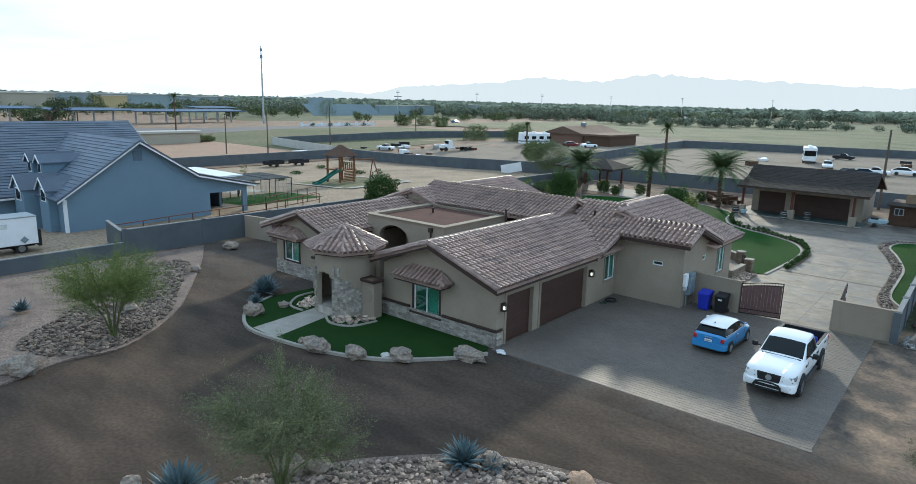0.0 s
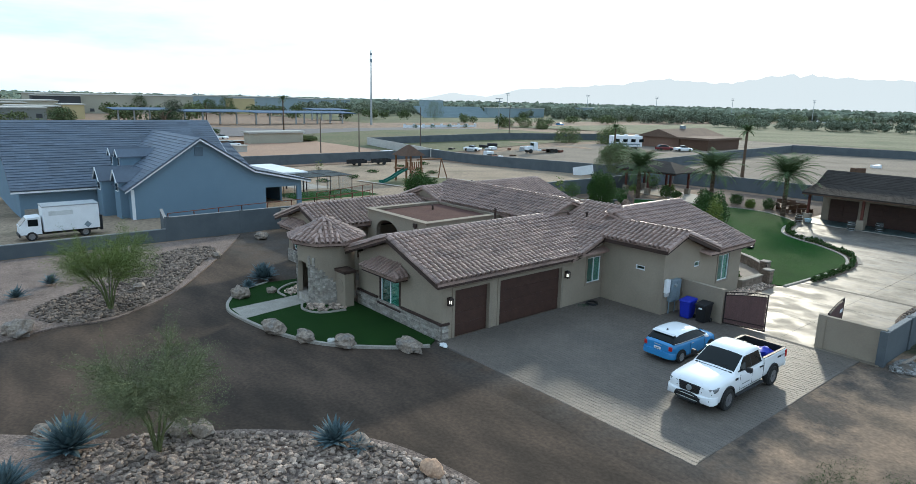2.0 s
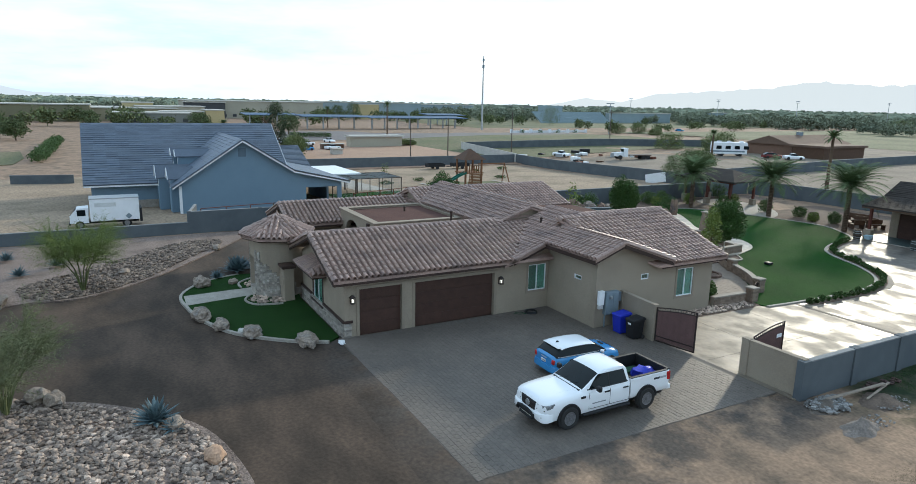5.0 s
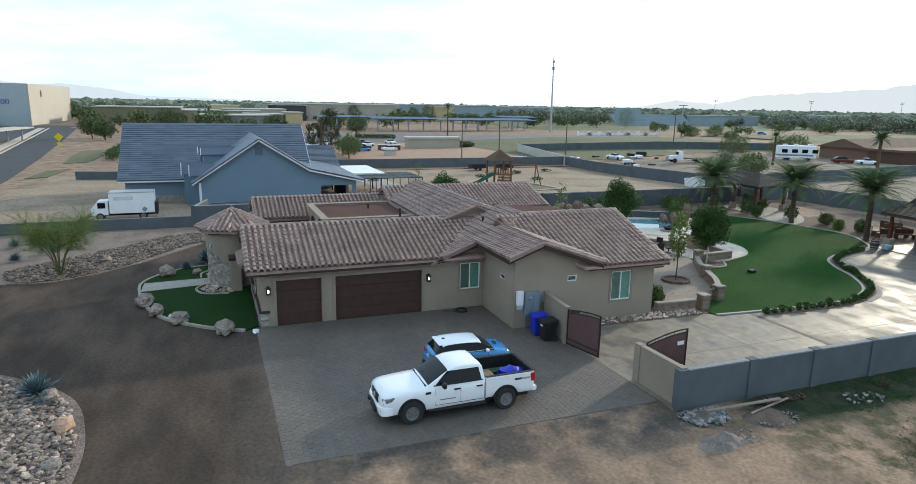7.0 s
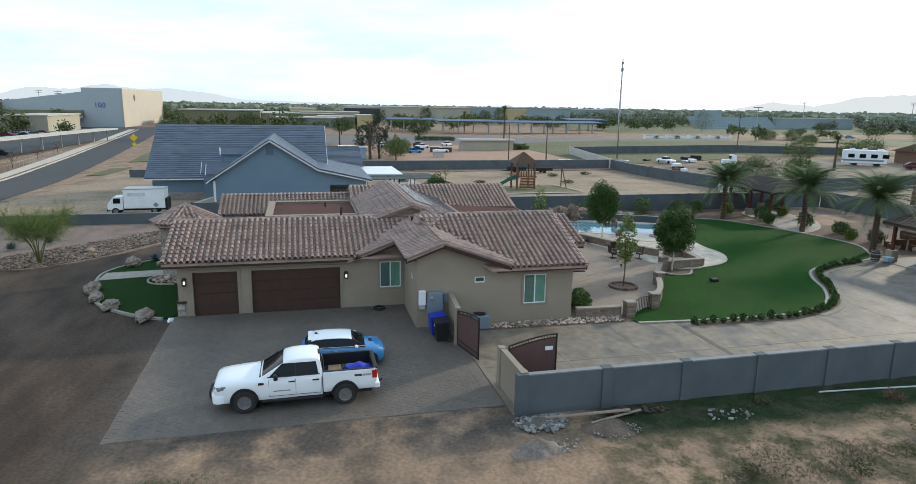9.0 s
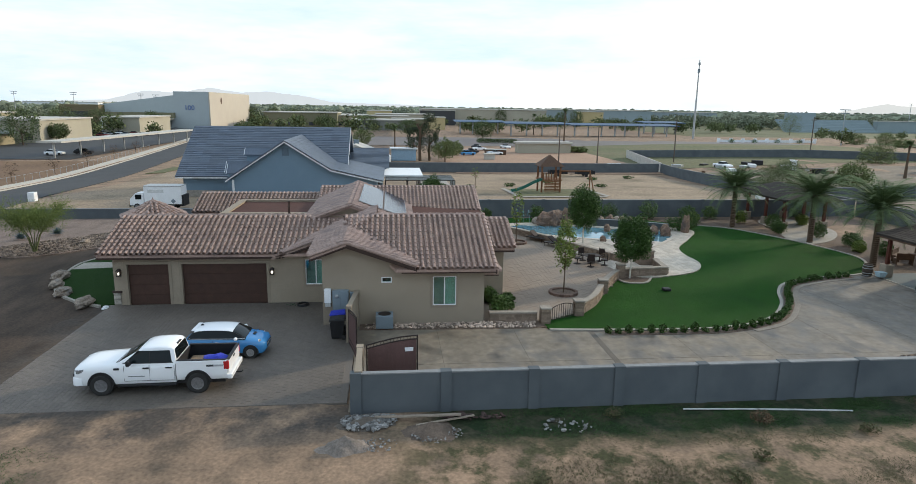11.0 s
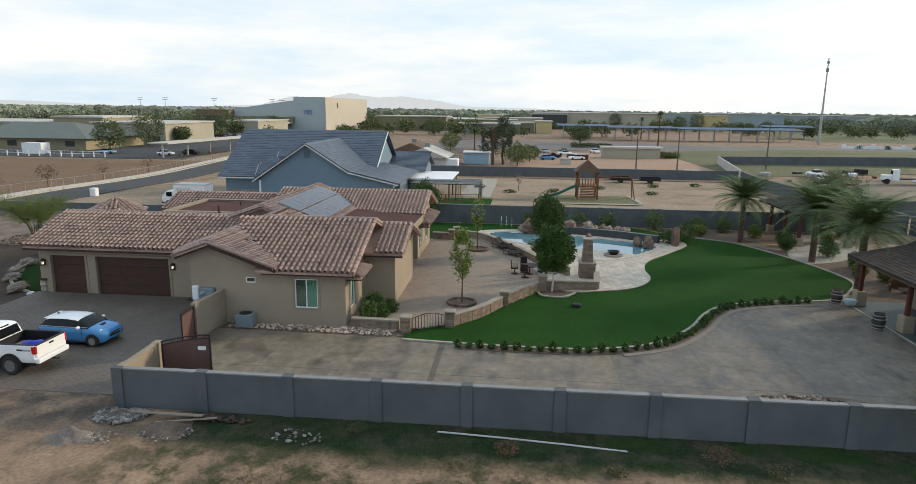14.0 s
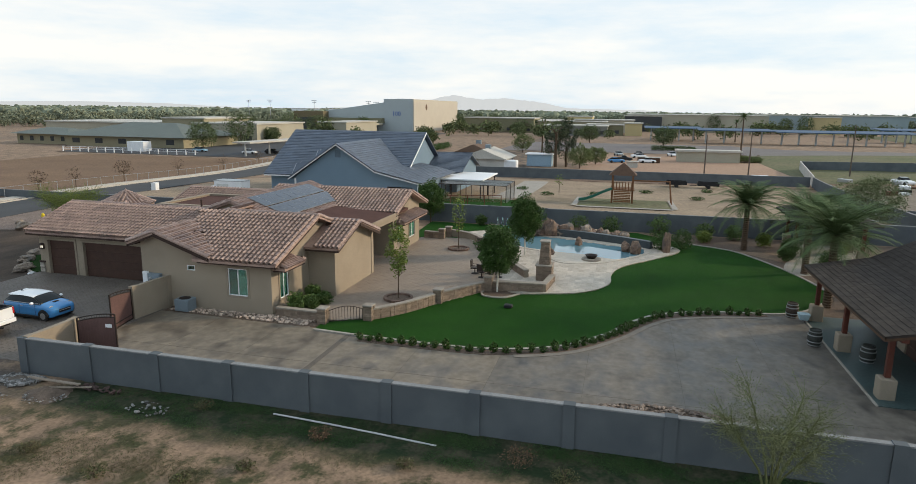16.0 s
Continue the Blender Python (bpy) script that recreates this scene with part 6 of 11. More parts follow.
# ---- plants ----
def leaves(b, c, r, count, size, seed, shell=0.55, aspect=0.5, droop=0.0, gap=-0.32):
    """Many small leaf blades spread through an uneven crown."""
    rng = random.Random(seed)
    off = Vector((seed * 1.3, seed * 0.7, 0.0))
    done = 0
    while done < count:
        d = Vector((rng.gauss(0, 1), rng.gauss(0, 1), rng.gauss(0, 1)))
        if d.length < 0.01:
            continue
        d.normalize()
        lump = 1 + 0.42 * noise.noise(d * 2.1 + off)
        k = (shell + (1 - shell) * rng.random()) * lump
        p = Vector((c[0] + d.x * r[0] * k, c[1] + d.y * r[1] * k, c[2] + d.z * r[2] * k))
        if noise.noise(p * (2.2 / max(r)) + off) < gap:
            continue
        done += 1
        a = Vector((rng.gauss(0, 1), rng.gauss(0, 1), rng.gauss(0, 0.6) - droop)).normalized()
        s = a.cross(Vector((rng.gauss(0, 1), rng.gauss(0, 1), rng.gauss(0, 1)))).normalized()
        q = size * rng.uniform(0.6, 1.4)
        b.add([p - s * q * aspect * 0.5, p + a * q * 0.5, p + s * q * aspect * 0.5, p - a * q * 0.5], [(0, 1, 2, 3)])


def limbs(b, base, top, r, spread, seed, count=6, sub=2):
    """A tapered trunk that forks into limbs."""
    rng = random.Random(seed)
    base, top = Vector(base), Vector(top)
    mid = base.lerp(top, 0.5) + Vector((rng.uniform(-1, 1), rng.uniform(-1, 1), 0)) * spread * 0.08
    b.tube([base, mid, top], r, r * 0.55, 7)
    tips = []
    for k in range(count):
        a = 2 * math.pi * k / count + rng.uniform(-0.4, 0.4)
        st = base.lerp(top, rng.uniform(0.55, 1.0))
        en = st + Vector((math.cos(a) * spread, math.sin(a) * spread, spread * rng.uniform(0.5, 1.2)))
        el = st.lerp(en, 0.5) + Vector((0, 0, spread * 0.12))
        b.tube([st, el, en], r * 0.4, r * 0.12, 5)
        tips.append(en)
        for _ in range(sub):
            e2 = el + Vector((rng.uniform(-1, 1), rng.uniform(-1, 1), rng.uniform(0.3, 1))) * spread * 0.7
            b.tube([el, e2], r * 0.2, r * 0.06, 4)
            tips.append(e2)
    return tips


def tree(name, at, height, width, clear_h, label, seed, leaf=LEAF, count=2200, size=0.22, bark=BARK, trunk_r=0.09, group="", gap=-0.32):
    x, y = at
    t = thing(name, (x, y, gz(x)), label, "tree", group)
    b = B()
    limbs(b, (0, 0, -0.1), (0, 0, clear_h + (height - clear_h) * 0.35), trunk_r, width * 0.32, seed)
    part("trunk", b, bark, t, local=True)
    c = B()
    leaves(c, (0, 0, clear_h + (height - clear_h) / 2), (width / 2, width / 2, (height - clear_h) / 2), count, size, seed, gap=gap)
    part("crown", c, leaf, t, local=True)
    return t


def wispy(name, at, height, width, label, seed, count=7000, leaf=PALOVERDE):
    """A palo verde: green stems fanning out from low down, with a haze of tiny leaves."""
    x, y = at
    rng = random.Random(seed)
    t = thing(name, (x, y, gz(x)), label, "tree")
    b, c = B(), B()
    for k in range(9):
        a = 2 * math.pi * k / 9 + rng.uniform(-0.3, 0.3)
        e = Vector((math.cos(a) * width * rng.uniform(0.15, 0.4), math.sin(a) * width * rng.uniform(0.15, 0.4), height * rng.uniform(0.6, 0.92)))
        m0 = Vector((e.x * 0.25, e.y * 0.25, e.z * 0.4))
        b.tube([(0, 0, -0.1), m0, e], 0.06, 0.012, 5)
        for j in range(44):
            s = m0.lerp(e, rng.uniform(0.3, 1.0))
            out = Vector((e.x, e.y, 0)).normalized() * rng.uniform(0.1, 1.0) + Vector((rng.gauss(0, 0.6), rng.gauss(0, 0.6), rng.uniform(-0.1, 0.9)))
            q = s + out.normalized() * width * rng.uniform(0.1, 0.27)
            b.tube([s, q], 0.01, 0.003, 3)
            for _ in range(count // 396):
                p = s.lerp(q, rng.uniform(0.05, 1.12)) + Vector((rng.gauss(0, 0.06), rng.gauss(0, 0.06), rng.gauss(0, 0.06)))
                d = (out.normalized() + Vector((rng.gauss(0, 0.7), rng.gauss(0, 0.7), rng.gauss(0, 0.7)))).normalized()
                u = d.cross(Vector((rng.gauss(0, 1), rng.gauss(0, 1), rng.gauss(0, 1)))).normalized()
                z = rng.uniform(0.03, 0.085)
                c.add([p - u * z * 0.15, p + d * z, p + u * z * 0.15], [(0, 1, 2)])
    leaves(c, (0, 0, height * 0.66), (width * 0.46, width * 0.46, height * 0.32), count // 2, 0.075, seed, 0.1, 0.2, gap=-0.25)
    part("branchwork", b, GREENBARK, t, local=True)
    part("crown", c, leaf, t, local=True)
    return t


def palm_fronds(b, top, count, length, seed, up=1.0):
    rng = random.Random(seed)
    for k in range(count):
        a = k * 2.399 + rng.uniform(-0.2, 0.2)
        lift = up * (1.8 - 2.2 * (k / count)) + rng.uniform(-0.1, 0.1)
        d = Vector((math.cos(a), math.sin(a), 0))
        L = length * rng.uniform(0.85, 1.1)
        pts, ang, p = [], math.atan(lift) if lift > -1.2 else -0.8, Vector(top)
        n = 9
        for i in range(n):
            pts.append(p.copy())
            p = p + (d * math.cos(ang) + Vector((0, 0, math.sin(ang)))) * (L / n)
            ang -= 0.075 + 0.018 * i
        b.tube(pts, 0.035, 0.008, 3)
        for i in range(1, n):
            for half in (0.0, 0.17, 0.33, 0.5, 0.67, 0.83):
                q = pts[i - 1].lerp(pts[i], half + 0.25)
                dirn = (pts[i] - pts[i - 1]).normalized()
                s = dirn.cross(Vector((0, 0, 1))).normalized()
                w = 0.6 * math.sin(math.pi * min(0.95, (i + half) / n * 0.8 + 0.18)) * length / 2.6
                for side in (-1, 1):
                    tip = q + (s * side * 0.8 + dirn * 0.6 + Vector((0, 0, -0.15))).normalized() * w
                    b.add([q - dirn * 0.016, tip, q + dirn * 0.022], [(0, 1, 2)])


def date_palm(at, trunk_h, frond, label, seed, count=44):
    x, y = at
    t = thing("date_palm", (x, y, gz(x)), label, "palm tree", "date palms")
    prof = []
    k = 0
    while k * 0.16 < trunk_h:
        r = 0.26 - 0.03 * k * 0.16 / trunk_h
        prof += [(r * 0.86, k * 0.16), (r * 1.06, k * 0.16 + 0.11)]
        k += 1
    part("trunk", B().turn([(0.02, -0.1)] + prof + [(0.3, trunk_h + 0.1), (0.2, trunk_h + 0.4), (0.02, trunk_h + 0.5)], 12), BARK, t, local=True)
    b = B()
    palm_fronds(b, (0, 0, trunk_h + 0.3), count, frond, seed)
    part("fronds", b, PALMLEAF, t, local=True)
    return t


def bush(name, at, h, w, label, seed, leaf=LEAF, count=700, size=0.13, group=""):
    x, y = at
    b = B()
    leaves(b, (0, 0, h * 0.5), (w / 2, w / 2, h * 0.52), count, size, seed, 0.45)
    t = thing(name, (x, y, gz(x)), label, "shrub", group)
    part("foliage", b, leaf, t, local=True)
    s = B()
    limbs(s, (0, 0, -0.05), (0, 0, h * 0.35), 0.03, w * 0.3, seed, 5, 0)
    part("branchwork", s, BARK, t, local=True)
    return t


def agave(at, r, label, seed, count=34):
    x, y = at
    rng = random.Random(seed)
    b = B()
    for k in range(count):
        a, e = k * 2.399, radians(82 - 68 * (k / count))
        d = Vector((math.cos(a) * math.cos(e), math.sin(a) * math.cos(e), math.sin(e)))
        s = Vector((-math.sin(a), math.cos(a), 0))
        u = s.cross(d)
        L = r * rng.uniform(0.8, 1.1)
        w = 0.078 * r / 0.7
        p0, p1, p2 = Vector((0, 0, 0.08)), d * L * 0.45 + u * -0.03, d * L + u * 0.06 * L
        b.add([p0 - s * w * 0.7, p0 + s * w * 0.7, p1 + s * w, p1 - u * 0.04, p1 - s * w, p2, p0 - u * 0.03], [(0, 6, 3, 4), (6, 1, 2, 3), (4, 3, 5), (3, 2, 5), (1, 0, 4, 5, 2)])
    t = thing("agave", (x, y, gz(x) + 0.04), label, "agave", "agaves")
    part("leaves", b, AGAVE, t, local=True)
    return t


def boulder(at, rx, ry, rz, label, seed, material=BOULDER, name="boulder", group="front boulders"):
    x, y = at
    b = B().rock((0, 0, rz * 0.45), rx * 0.8, ry * 0.8, rz * 0.72, seed, 0.42, 13, 8)
    o = part(name, b, material)
    o.location = (x, y, gz(x) + 0.03)
    return tagged(o, label, "boulder", group)


# ---- stones ----
STONE_MES = []
for k in range(8):
    s = B().rock((0, 0, 0), 1, 0.75, 0.55, k * 3.1 + 1, 0.5, 7, 4).mesh("river_stone")
    s.materials.append(COBBLE)
    STONE_MES.append(s)
STONE_BS = [B().rock((0, 0, 0), 1, 0.75, 0.55, k * 3.1 + 1, 0.5, 6, 3) for k in range(8)]


def stones(name, poly, per_m2, r0, r1, seed, label, parent_label, near=None, material=COBBLE, singles=0, z=0.05, count_cap=7200):
    """River stones strewn over a bed: the nearer ones are parts, the rest one part of loose stuff."""
    rng = random.Random(seed)
    xs, ys = [p[0] for p in poly], [p[1] for p in poly]
    area = abs(sum(poly[i - 1][0] * poly[i][1] - poly[i][0] * poly[i - 1][1] for i in range(len(poly)))) / 2
    t = thing(name, (sum(xs) / len(xs), sum(ys) / len(ys), gz(sum(xs) / len(xs))), parent_label, "stones", kind="structure")
    rest, n, made = B(), min(count_cap, int(area * per_m2)), 0
    tries = 0
    while made < n and tries < n * 8:
        tries += 1
        x, y = rng.uniform(min(xs), max(xs)), rng.uniform(min(ys), max(ys))
        if not inside(x, y, poly):
            continue
        made += 1
        r = r0 + (r1 - r0) * rng.random() ** 2
        m = Matrix.Translation((x, y, gz(x) + z + r * 0.3)) @ Euler((rng.uniform(-0.3, 0.3), rng.uniform(-0.3, 0.3), rng.uniform(0, 6.28))).to_matrix().to_4x4() @ Matrix.Diagonal((r, r, r, 1))
        if singles and near and near(x, y):
            singles -= 1
            o = new("stone", STONE_MES[made % 8])
            o.parent = t
            o.matrix_basis = Matrix.Translation(-t.location) @ m
        else:
            s = STONE_BS[made % 8]
            rest.add([m @ Vector(v) for v in s.v], s.f)
    tagged(part("loose_stones", rest, material, t), kind="stuff")
    return t


# ---- vehicles ----
def wheel(parent, x, y, r, w, tyre_mat=RUBBER, rim_mat=mat("dark_alloy", (0.3, 0.3, 0.31), (0.2, 0.2, 0.21), 0.35, 8, 30, 0, metal=0.7), spokes=8):
    prof = [(r * 0.62, -w / 2), (r * 0.93, -w / 2), (r, -w * 0.36), (r, w * 0.36), (r * 0.93, w / 2), (r * 0.62, w / 2), (r * 0.6, w * 0.3), (r * 0.6, -w * 0.3), (r * 0.62, -w / 2)]
    o = part("wheel", B().loft([[(a * math.cos(2 * math.pi * k / 24), a * math.sin(2 * math.pi * k / 24), z) for k in range(24)] for a, z in prof], False, pose(x, y, r, 90, 0, 0)), tyre_mat, parent, "black rubber tyre", local=True)
    part("hub", B().turn([(0.02, -0.03), (r * 0.6, -0.03), (r * 0.6, 0.0), (0.02, 0.0)], 24, m=pose(x, y, r, 90, 0, 0)), BLACK, o, local=True)
    f = B()
    side = 1 if y > 0 else -1
    f.turn([(0.02, 0), (r * 0.16, 0), (r * 0.16, 0.04), (0.02, 0.05)], 12, m=pose(x, y + side * w * 0.36, r, -90 * side, 0, 0))
    f.turn([(r * 0.5, -0.02), (r * 0.62, -0.02), (r * 0.62, 0.03), (r * 0.5, 0.02)], 24, m=pose(x, y + side * w * 0.38, r, -90 * side, 0, 0))
    for k in range(spokes):
        m = pose(x, y + side * w * 0.36, r, -90 * side, 0, 0) @ pose(0, 0, 0, 0, 0, 360 * k / spokes)
        f.box(r * 0.12, -r * 0.06, -0.01, r * 0.56, r * 0.06, 0.025, m)
    part("rim", f, rim_mat, o, local=True)
    return o


def section(x, hw, z0, z1, crown=0.04, tuck=0.06):
    """A rounded cross-section of a car body at x."""
    h = z1 - z0
    half = [(hw - tuck, z0), (hw - 0.015, z0 + 0.12 * h), (hw, z0 + 0.32 * h), (hw, z0 + 0.62 * h), (hw - 0.015, z0 + 0.78 * h), (hw - 0.05, z0 + 0.91 * h), (hw - 0.13, z1), (hw * 0.55, z1 + crown * 0.75)]
    return [(x, y, z) for y, z in half] + [(x, 0, z1 + crown)] + [(x, -y, z) for y, z in half[::-1]]


def cabin(b, rows):
    """rows: x, half-width low, half-width high, z low, z high."""
    b.loft([[(x, -wl, zl), (x, wl, zl), (x, wh, zh - 0.06), (x, wh - 0.1, zh), (x, -wh + 0.1, zh), (x, -wh, zh - 0.06)] for x, wl, wh, zl, zh in rows])


def quad_panel(b, pts, t=0.012):
    a, c, d = Vector(pts[0]), Vector(pts[1]), Vector(pts[2])
    n = (c - a).cross(d - a).normalized() * t
    v = [Vector(p) for p in pts]
    k = len(v)
    b.add([p + n for p in v] + [p - n for p in v], [tuple(range(k)), tuple(range(2 * k - 1, k - 1, -1))] + [(i, i + k, (i + 1) % k + k, (i + 1) % k) for i in range(k)])


class Cab:
    """A rounded cabin: rows of x, half-width at the waist, half-width at the roof, waist height, roof height, running backwards."""

    def __init__(self, rows, crown=0.03, drop=0.09):
        self.rows, self.crown, self.drop = rows, crown, drop

    def at(self, x):
        r = self.rows
        for a, c in zip(r, r[1:]):
            if c[0] <= x <= a[0]:
                t = (a[0] - x) / (a[0] - c[0])
                return [p + (q - p) * t for p, q in zip(a, c)][1:]
        return list(r[0][1:] if x > r[0][0] else r[-1][1:])

    def shell(self):
        rings = []
        for x, wl, wh, zl, zh in self.rows:
            d = min(self.drop, (zh - zl) * 0.5)
            half = [(wl, zl), (wl + (wh - wl) * 0.5, zl + (zh - d - zl) * 0.5), (wh, zh - d), (wh - 0.012, zh - d * 0.55), (wh - 0.04, zh - d * 0.22), (wh - 0.11, zh), (wh * 0.55, zh + self.crown * 0.75)]
            rings.append([(x, y, z) for y, z in half] + [(x, 0, zh + self.crown)] + [(x, -y, z) for y, z in half[::-1]])
        return B().loft(rings)

    def sheet(self, f, nu, nv, thick):
        """A thin curved sheet from f(u, v), thickened along thick."""
        b, o = B(), Vector(thick)
        p = [Vector(f(i / nu, j / nv)) for i in range(nu + 1) for j in range(nv + 1)]
        k, w = len(p), nv + 1
        q = [(i * w + j, (i + 1) * w + j, (i + 1) * w + j + 1, i * w + j + 1) for i in range(nu) for j in range(nv)]
        rim = [i * w for i in range(nu + 1)] + [nu * w + j for j in range(1, nv + 1)] + [i * w + nv for i in range(nu - 1, -1, -1)] + [j for j in range(nv - 1, 0, -1)]
        return b.add([tuple(a + o) for a in p] + [tuple(a) for a in p], q + [tuple(c + k for c in r[::-1]) for r in q] + [(a, c, c + k, a + k) for a, c in zip(rim, rim[1:] + rim[:1])])

    def top_sheet(self, x0, x1, inset, lift, nu=6):
        def f(u, v):
            x = x0 + (x1 - x0) * u
            wl, wh, zl, zh = self.at(x)
            y = (2 * v - 1) * (wh - inset)
            return (x, y, zh + self.crown * (1 - (y / wh) ** 2) - (0.03 * max(0.0, abs(y) - wh + 0.12) / 0.12) + lift)
        return self.sheet(f, nu, 8, (0, 0, -0.02))

    def side_sheet(self, s, front, back, z0, z1, lift):
        """front and back: x at the foot and at the head of the sheet."""
        def f(u, v):
            z = z0 + (z1 - z0) * v
            x = (front[0] + (front[1] - front[0]) * v) * (1 - u) + (back[0] + (back[1] - back[0]) * v) * u
            wl, wh, zl, zh = self.at(x)
            t = min(1.0, max(0.0, (z - zl) / max(0.05, zh - self.drop - zl)))
            return (x, s * (wl + (wh - wl) * t + lift), z)
        return self.sheet(f, 8, 4, (0, -s * 0.02, 0))


def arch(x, s, y0, y1, z, r0, r1, n=14, dip=0.25):
    """A wheel-arch flare round x, reaching a little below the hub line on both sides."""
    b = B()
    for k in range(n):
        a0, a1 = [-dip + (math.pi + 2 * dip) * q / n for q in (k, k + 1)]
        q = [(x + r * math.cos(a), s * yy, z + r * math.sin(a)) for yy in (y0, y1) for a, r in ((a0, r0), (a1, r0), (a1, r1 if yy == y0 else r1 - 0.025), (a0, r1 if yy == y0 else r1 - 0.025))]
        b.add(q, [(3, 2, 1, 0), (4, 5, 6, 7), (0, 1, 5, 4), (1, 2, 6, 5), (2, 3, 7, 6), (3, 0, 4, 7)])
    return b.weld()


def pickup(at, turn):
    t = thing("pickup_truck", at, "white crew-cab pickup truck with black wheels on the forecourt", "pickup")
    t.rotation_euler = (0, 0, radians(turn))
    L = dict(local=True)
    lens = mat("lamp_lens", (0.3, 0.31, 0.32), (0.1, 0.105, 0.11), 0.1, 14, 40, 0, spec=0.8)
    # front clip and doors, ahead of the bed
    body = B().loft([section(3.1, 0.7, 0.52, 0.98, 0.03), section(3.07, 0.82, 0.46, 1.06, 0.035), section(3.0, 0.91, 0.42, 1.12, 0.045), section(2.84, 0.97, 0.4, 1.165, 0.055), section(2.55, 1.0, 0.41, 1.2, 0.06), section(2.1, 1.01, 0.42, 1.235, 0.06), section(1.6, 1.01, 0.44, 1.265, 0.05),
                     section(1.28, 1.01, 0.44, 1.285, 0.03), section(0.4, 1.005, 0.45, 1.29, 0.03), section(-0.4, 1.005, 0.46, 1.3, 0.03), section(-1.03, 1.0, 0.46, 1.31, 0.03)])
    bo = part("body", body, CARWHITE, t, smooth=True, **L)
    for s in (-1, 1):
        part("hood_ridge", B().loft([[(x, s * y - 0.06, z), (x, s * y, z + 0.022), (x, s * y + 0.06, z)] for x, y, z in ((1.35, 0.62, 1.3), (2.1, 0.56, 1.262), (2.8, 0.5, 1.195), (3.0, 0.46, 1.145))]), CARWHITE, bo, smooth=True, **L)
        part("fender_vent", B().bevel_box(1.2, s * 1.0 - 0.015, 1.06, 1.42, s * 1.0 + 0.018, 1.15, 0.01), BLACK, bo, **L)
        part("door_badge", B().box(0.2, s * 1.006 - 0.006, 0.76, 0.86, s * 1.006 + 0.006, 0.8), mat("grey_decal", (0.12, 0.13, 0.14), (0.3, 0.32, 0.34), 0.5, 6, 40, 0), bo, **L)
    part("cowl", B().bevel_box(1.2, -0.78, 1.27, 1.38, 0.78, 1.322, 0.015), BLACK, bo, **L)
    # cargo bed with rounded flanks
    flank = [(0.93, 0.54), (0.985, 0.62), (1.0, 0.78), (1.0, 1.1), (0.985, 1.24), (0.99, 1.33), (0.96, 1.365), (0.88, 1.365), (0.87, 1.34), (0.87, 0.84)]
    bed = B().loft([[(x, y, z + dz) for y, z in flank] + [(x, -y, z + dz) for y, z in flank[::-1]] for x, dz in ((-1.07, 0.0), (-2.2, 0.005), (-3.12, 0.02))])
    bd = part("cargo_bed", bed, CARWHITE, t, smooth=True, **L)
    part("bed_liner", B().box(-3.08, -0.86, 0.85, -1.12, 0.86, 0.88).box(-3.08, -0.868, 0.88, -1.12, -0.85, 1.37).box(-3.08, 0.85, 0.88, -1.12, 0.868, 1.37).box(-1.13, -0.85, 0.88, -1.1, 0.85, 1.37).box(-3.1, -0.85, 0.88, -3.08, 0.85, 1.37), BLACK, bd, "black textured bed liner", **L)
    for s in (-1, 1):
        part("bed_rail_cap", B().bevel_box(-3.1, min(s * 0.85, s * 0.975), 1.372, -1.08, max(s * 0.85, s * 0.975), 1.4, 0.008), BLACK, bd, **L)
        part("bed_decal", B().box(-2.98, s * 0.998 - 0.006, 1.12, -2.62, s * 0.998 + 0.008, 1.2), mat("pale_decal", (0.4, 0.41, 0.42)), bd, **L)
        part("bed_decal", B().box(-2.6, s * 0.998 - 0.006, 1.12, -2.3, s * 0.998 + 0.008, 1.2), mat("dark_decal", (0.05, 0.055, 0.06)), bd, **L)
    tg = part("tailgate", B().bevel_box(-3.2, -0.93, 0.8, -3.11, 0.93, 1.39, 0.025), CARWHITE, t, **L)
    part("tailgate_spoiler", B().bevel_box(-3.24, -0.92, 1.36, -3.1, 0.92, 1.41, 0.015), BLACK, tg, **L)
    part("tailgate_handle", B().bevel_box(-3.225, -0.14, 1.19, -3.19, 0.14, 1.27, 0.01), BLACK, tg, **L)
    # cabin
    c = Cab([(1.34, 0.955, 0.9, 1.2, 1.3), (1.05, 0.96, 0.865, 1.22, 1.47), (0.75, 0.965, 0.83, 1.23, 1.645), (0.5, 0.965, 0.8, 1.24, 1.78), (0.32, 0.965, 0.785, 1.24, 1.85), (0.1, 0.965, 0.775, 1.24, 1.9), (-0.3, 0.965, 0.77, 1.24, 1.925), (-0.65, 0.96, 0.765, 1.24, 1.92), (-0.86, 0.955, 0.76, 1.24, 1.89), (-0.97, 0.95, 0.77, 1.24, 1.8), (-1.05, 0.94, 0.9, 1.24, 1.36)])
    cb = part("cab", c.shell(), CARWHITE, t, smooth=True, **L)
    part("windscreen", c.top_sheet(1.27, 0.46, 0.07, 0.008), DARKGLASS, cb, "dark windscreen", smooth=True, **L)
    part("rear_window", c.sheet(lambda u, v: (-1.052 + 0.085 * u, (2 * v - 1) * (0.76 - 0.08 * u), 1.4 + 0.4 * u), 2, 6, (-0.012, 0, 0)), DARKGLASS, cb, "dark rear window", **L)
    part("brake_lamp", B().bevel_box(-0.98, -0.22, 1.85, -0.9, 0.22, 1.9, 0.01), BLACK, cb, **L)
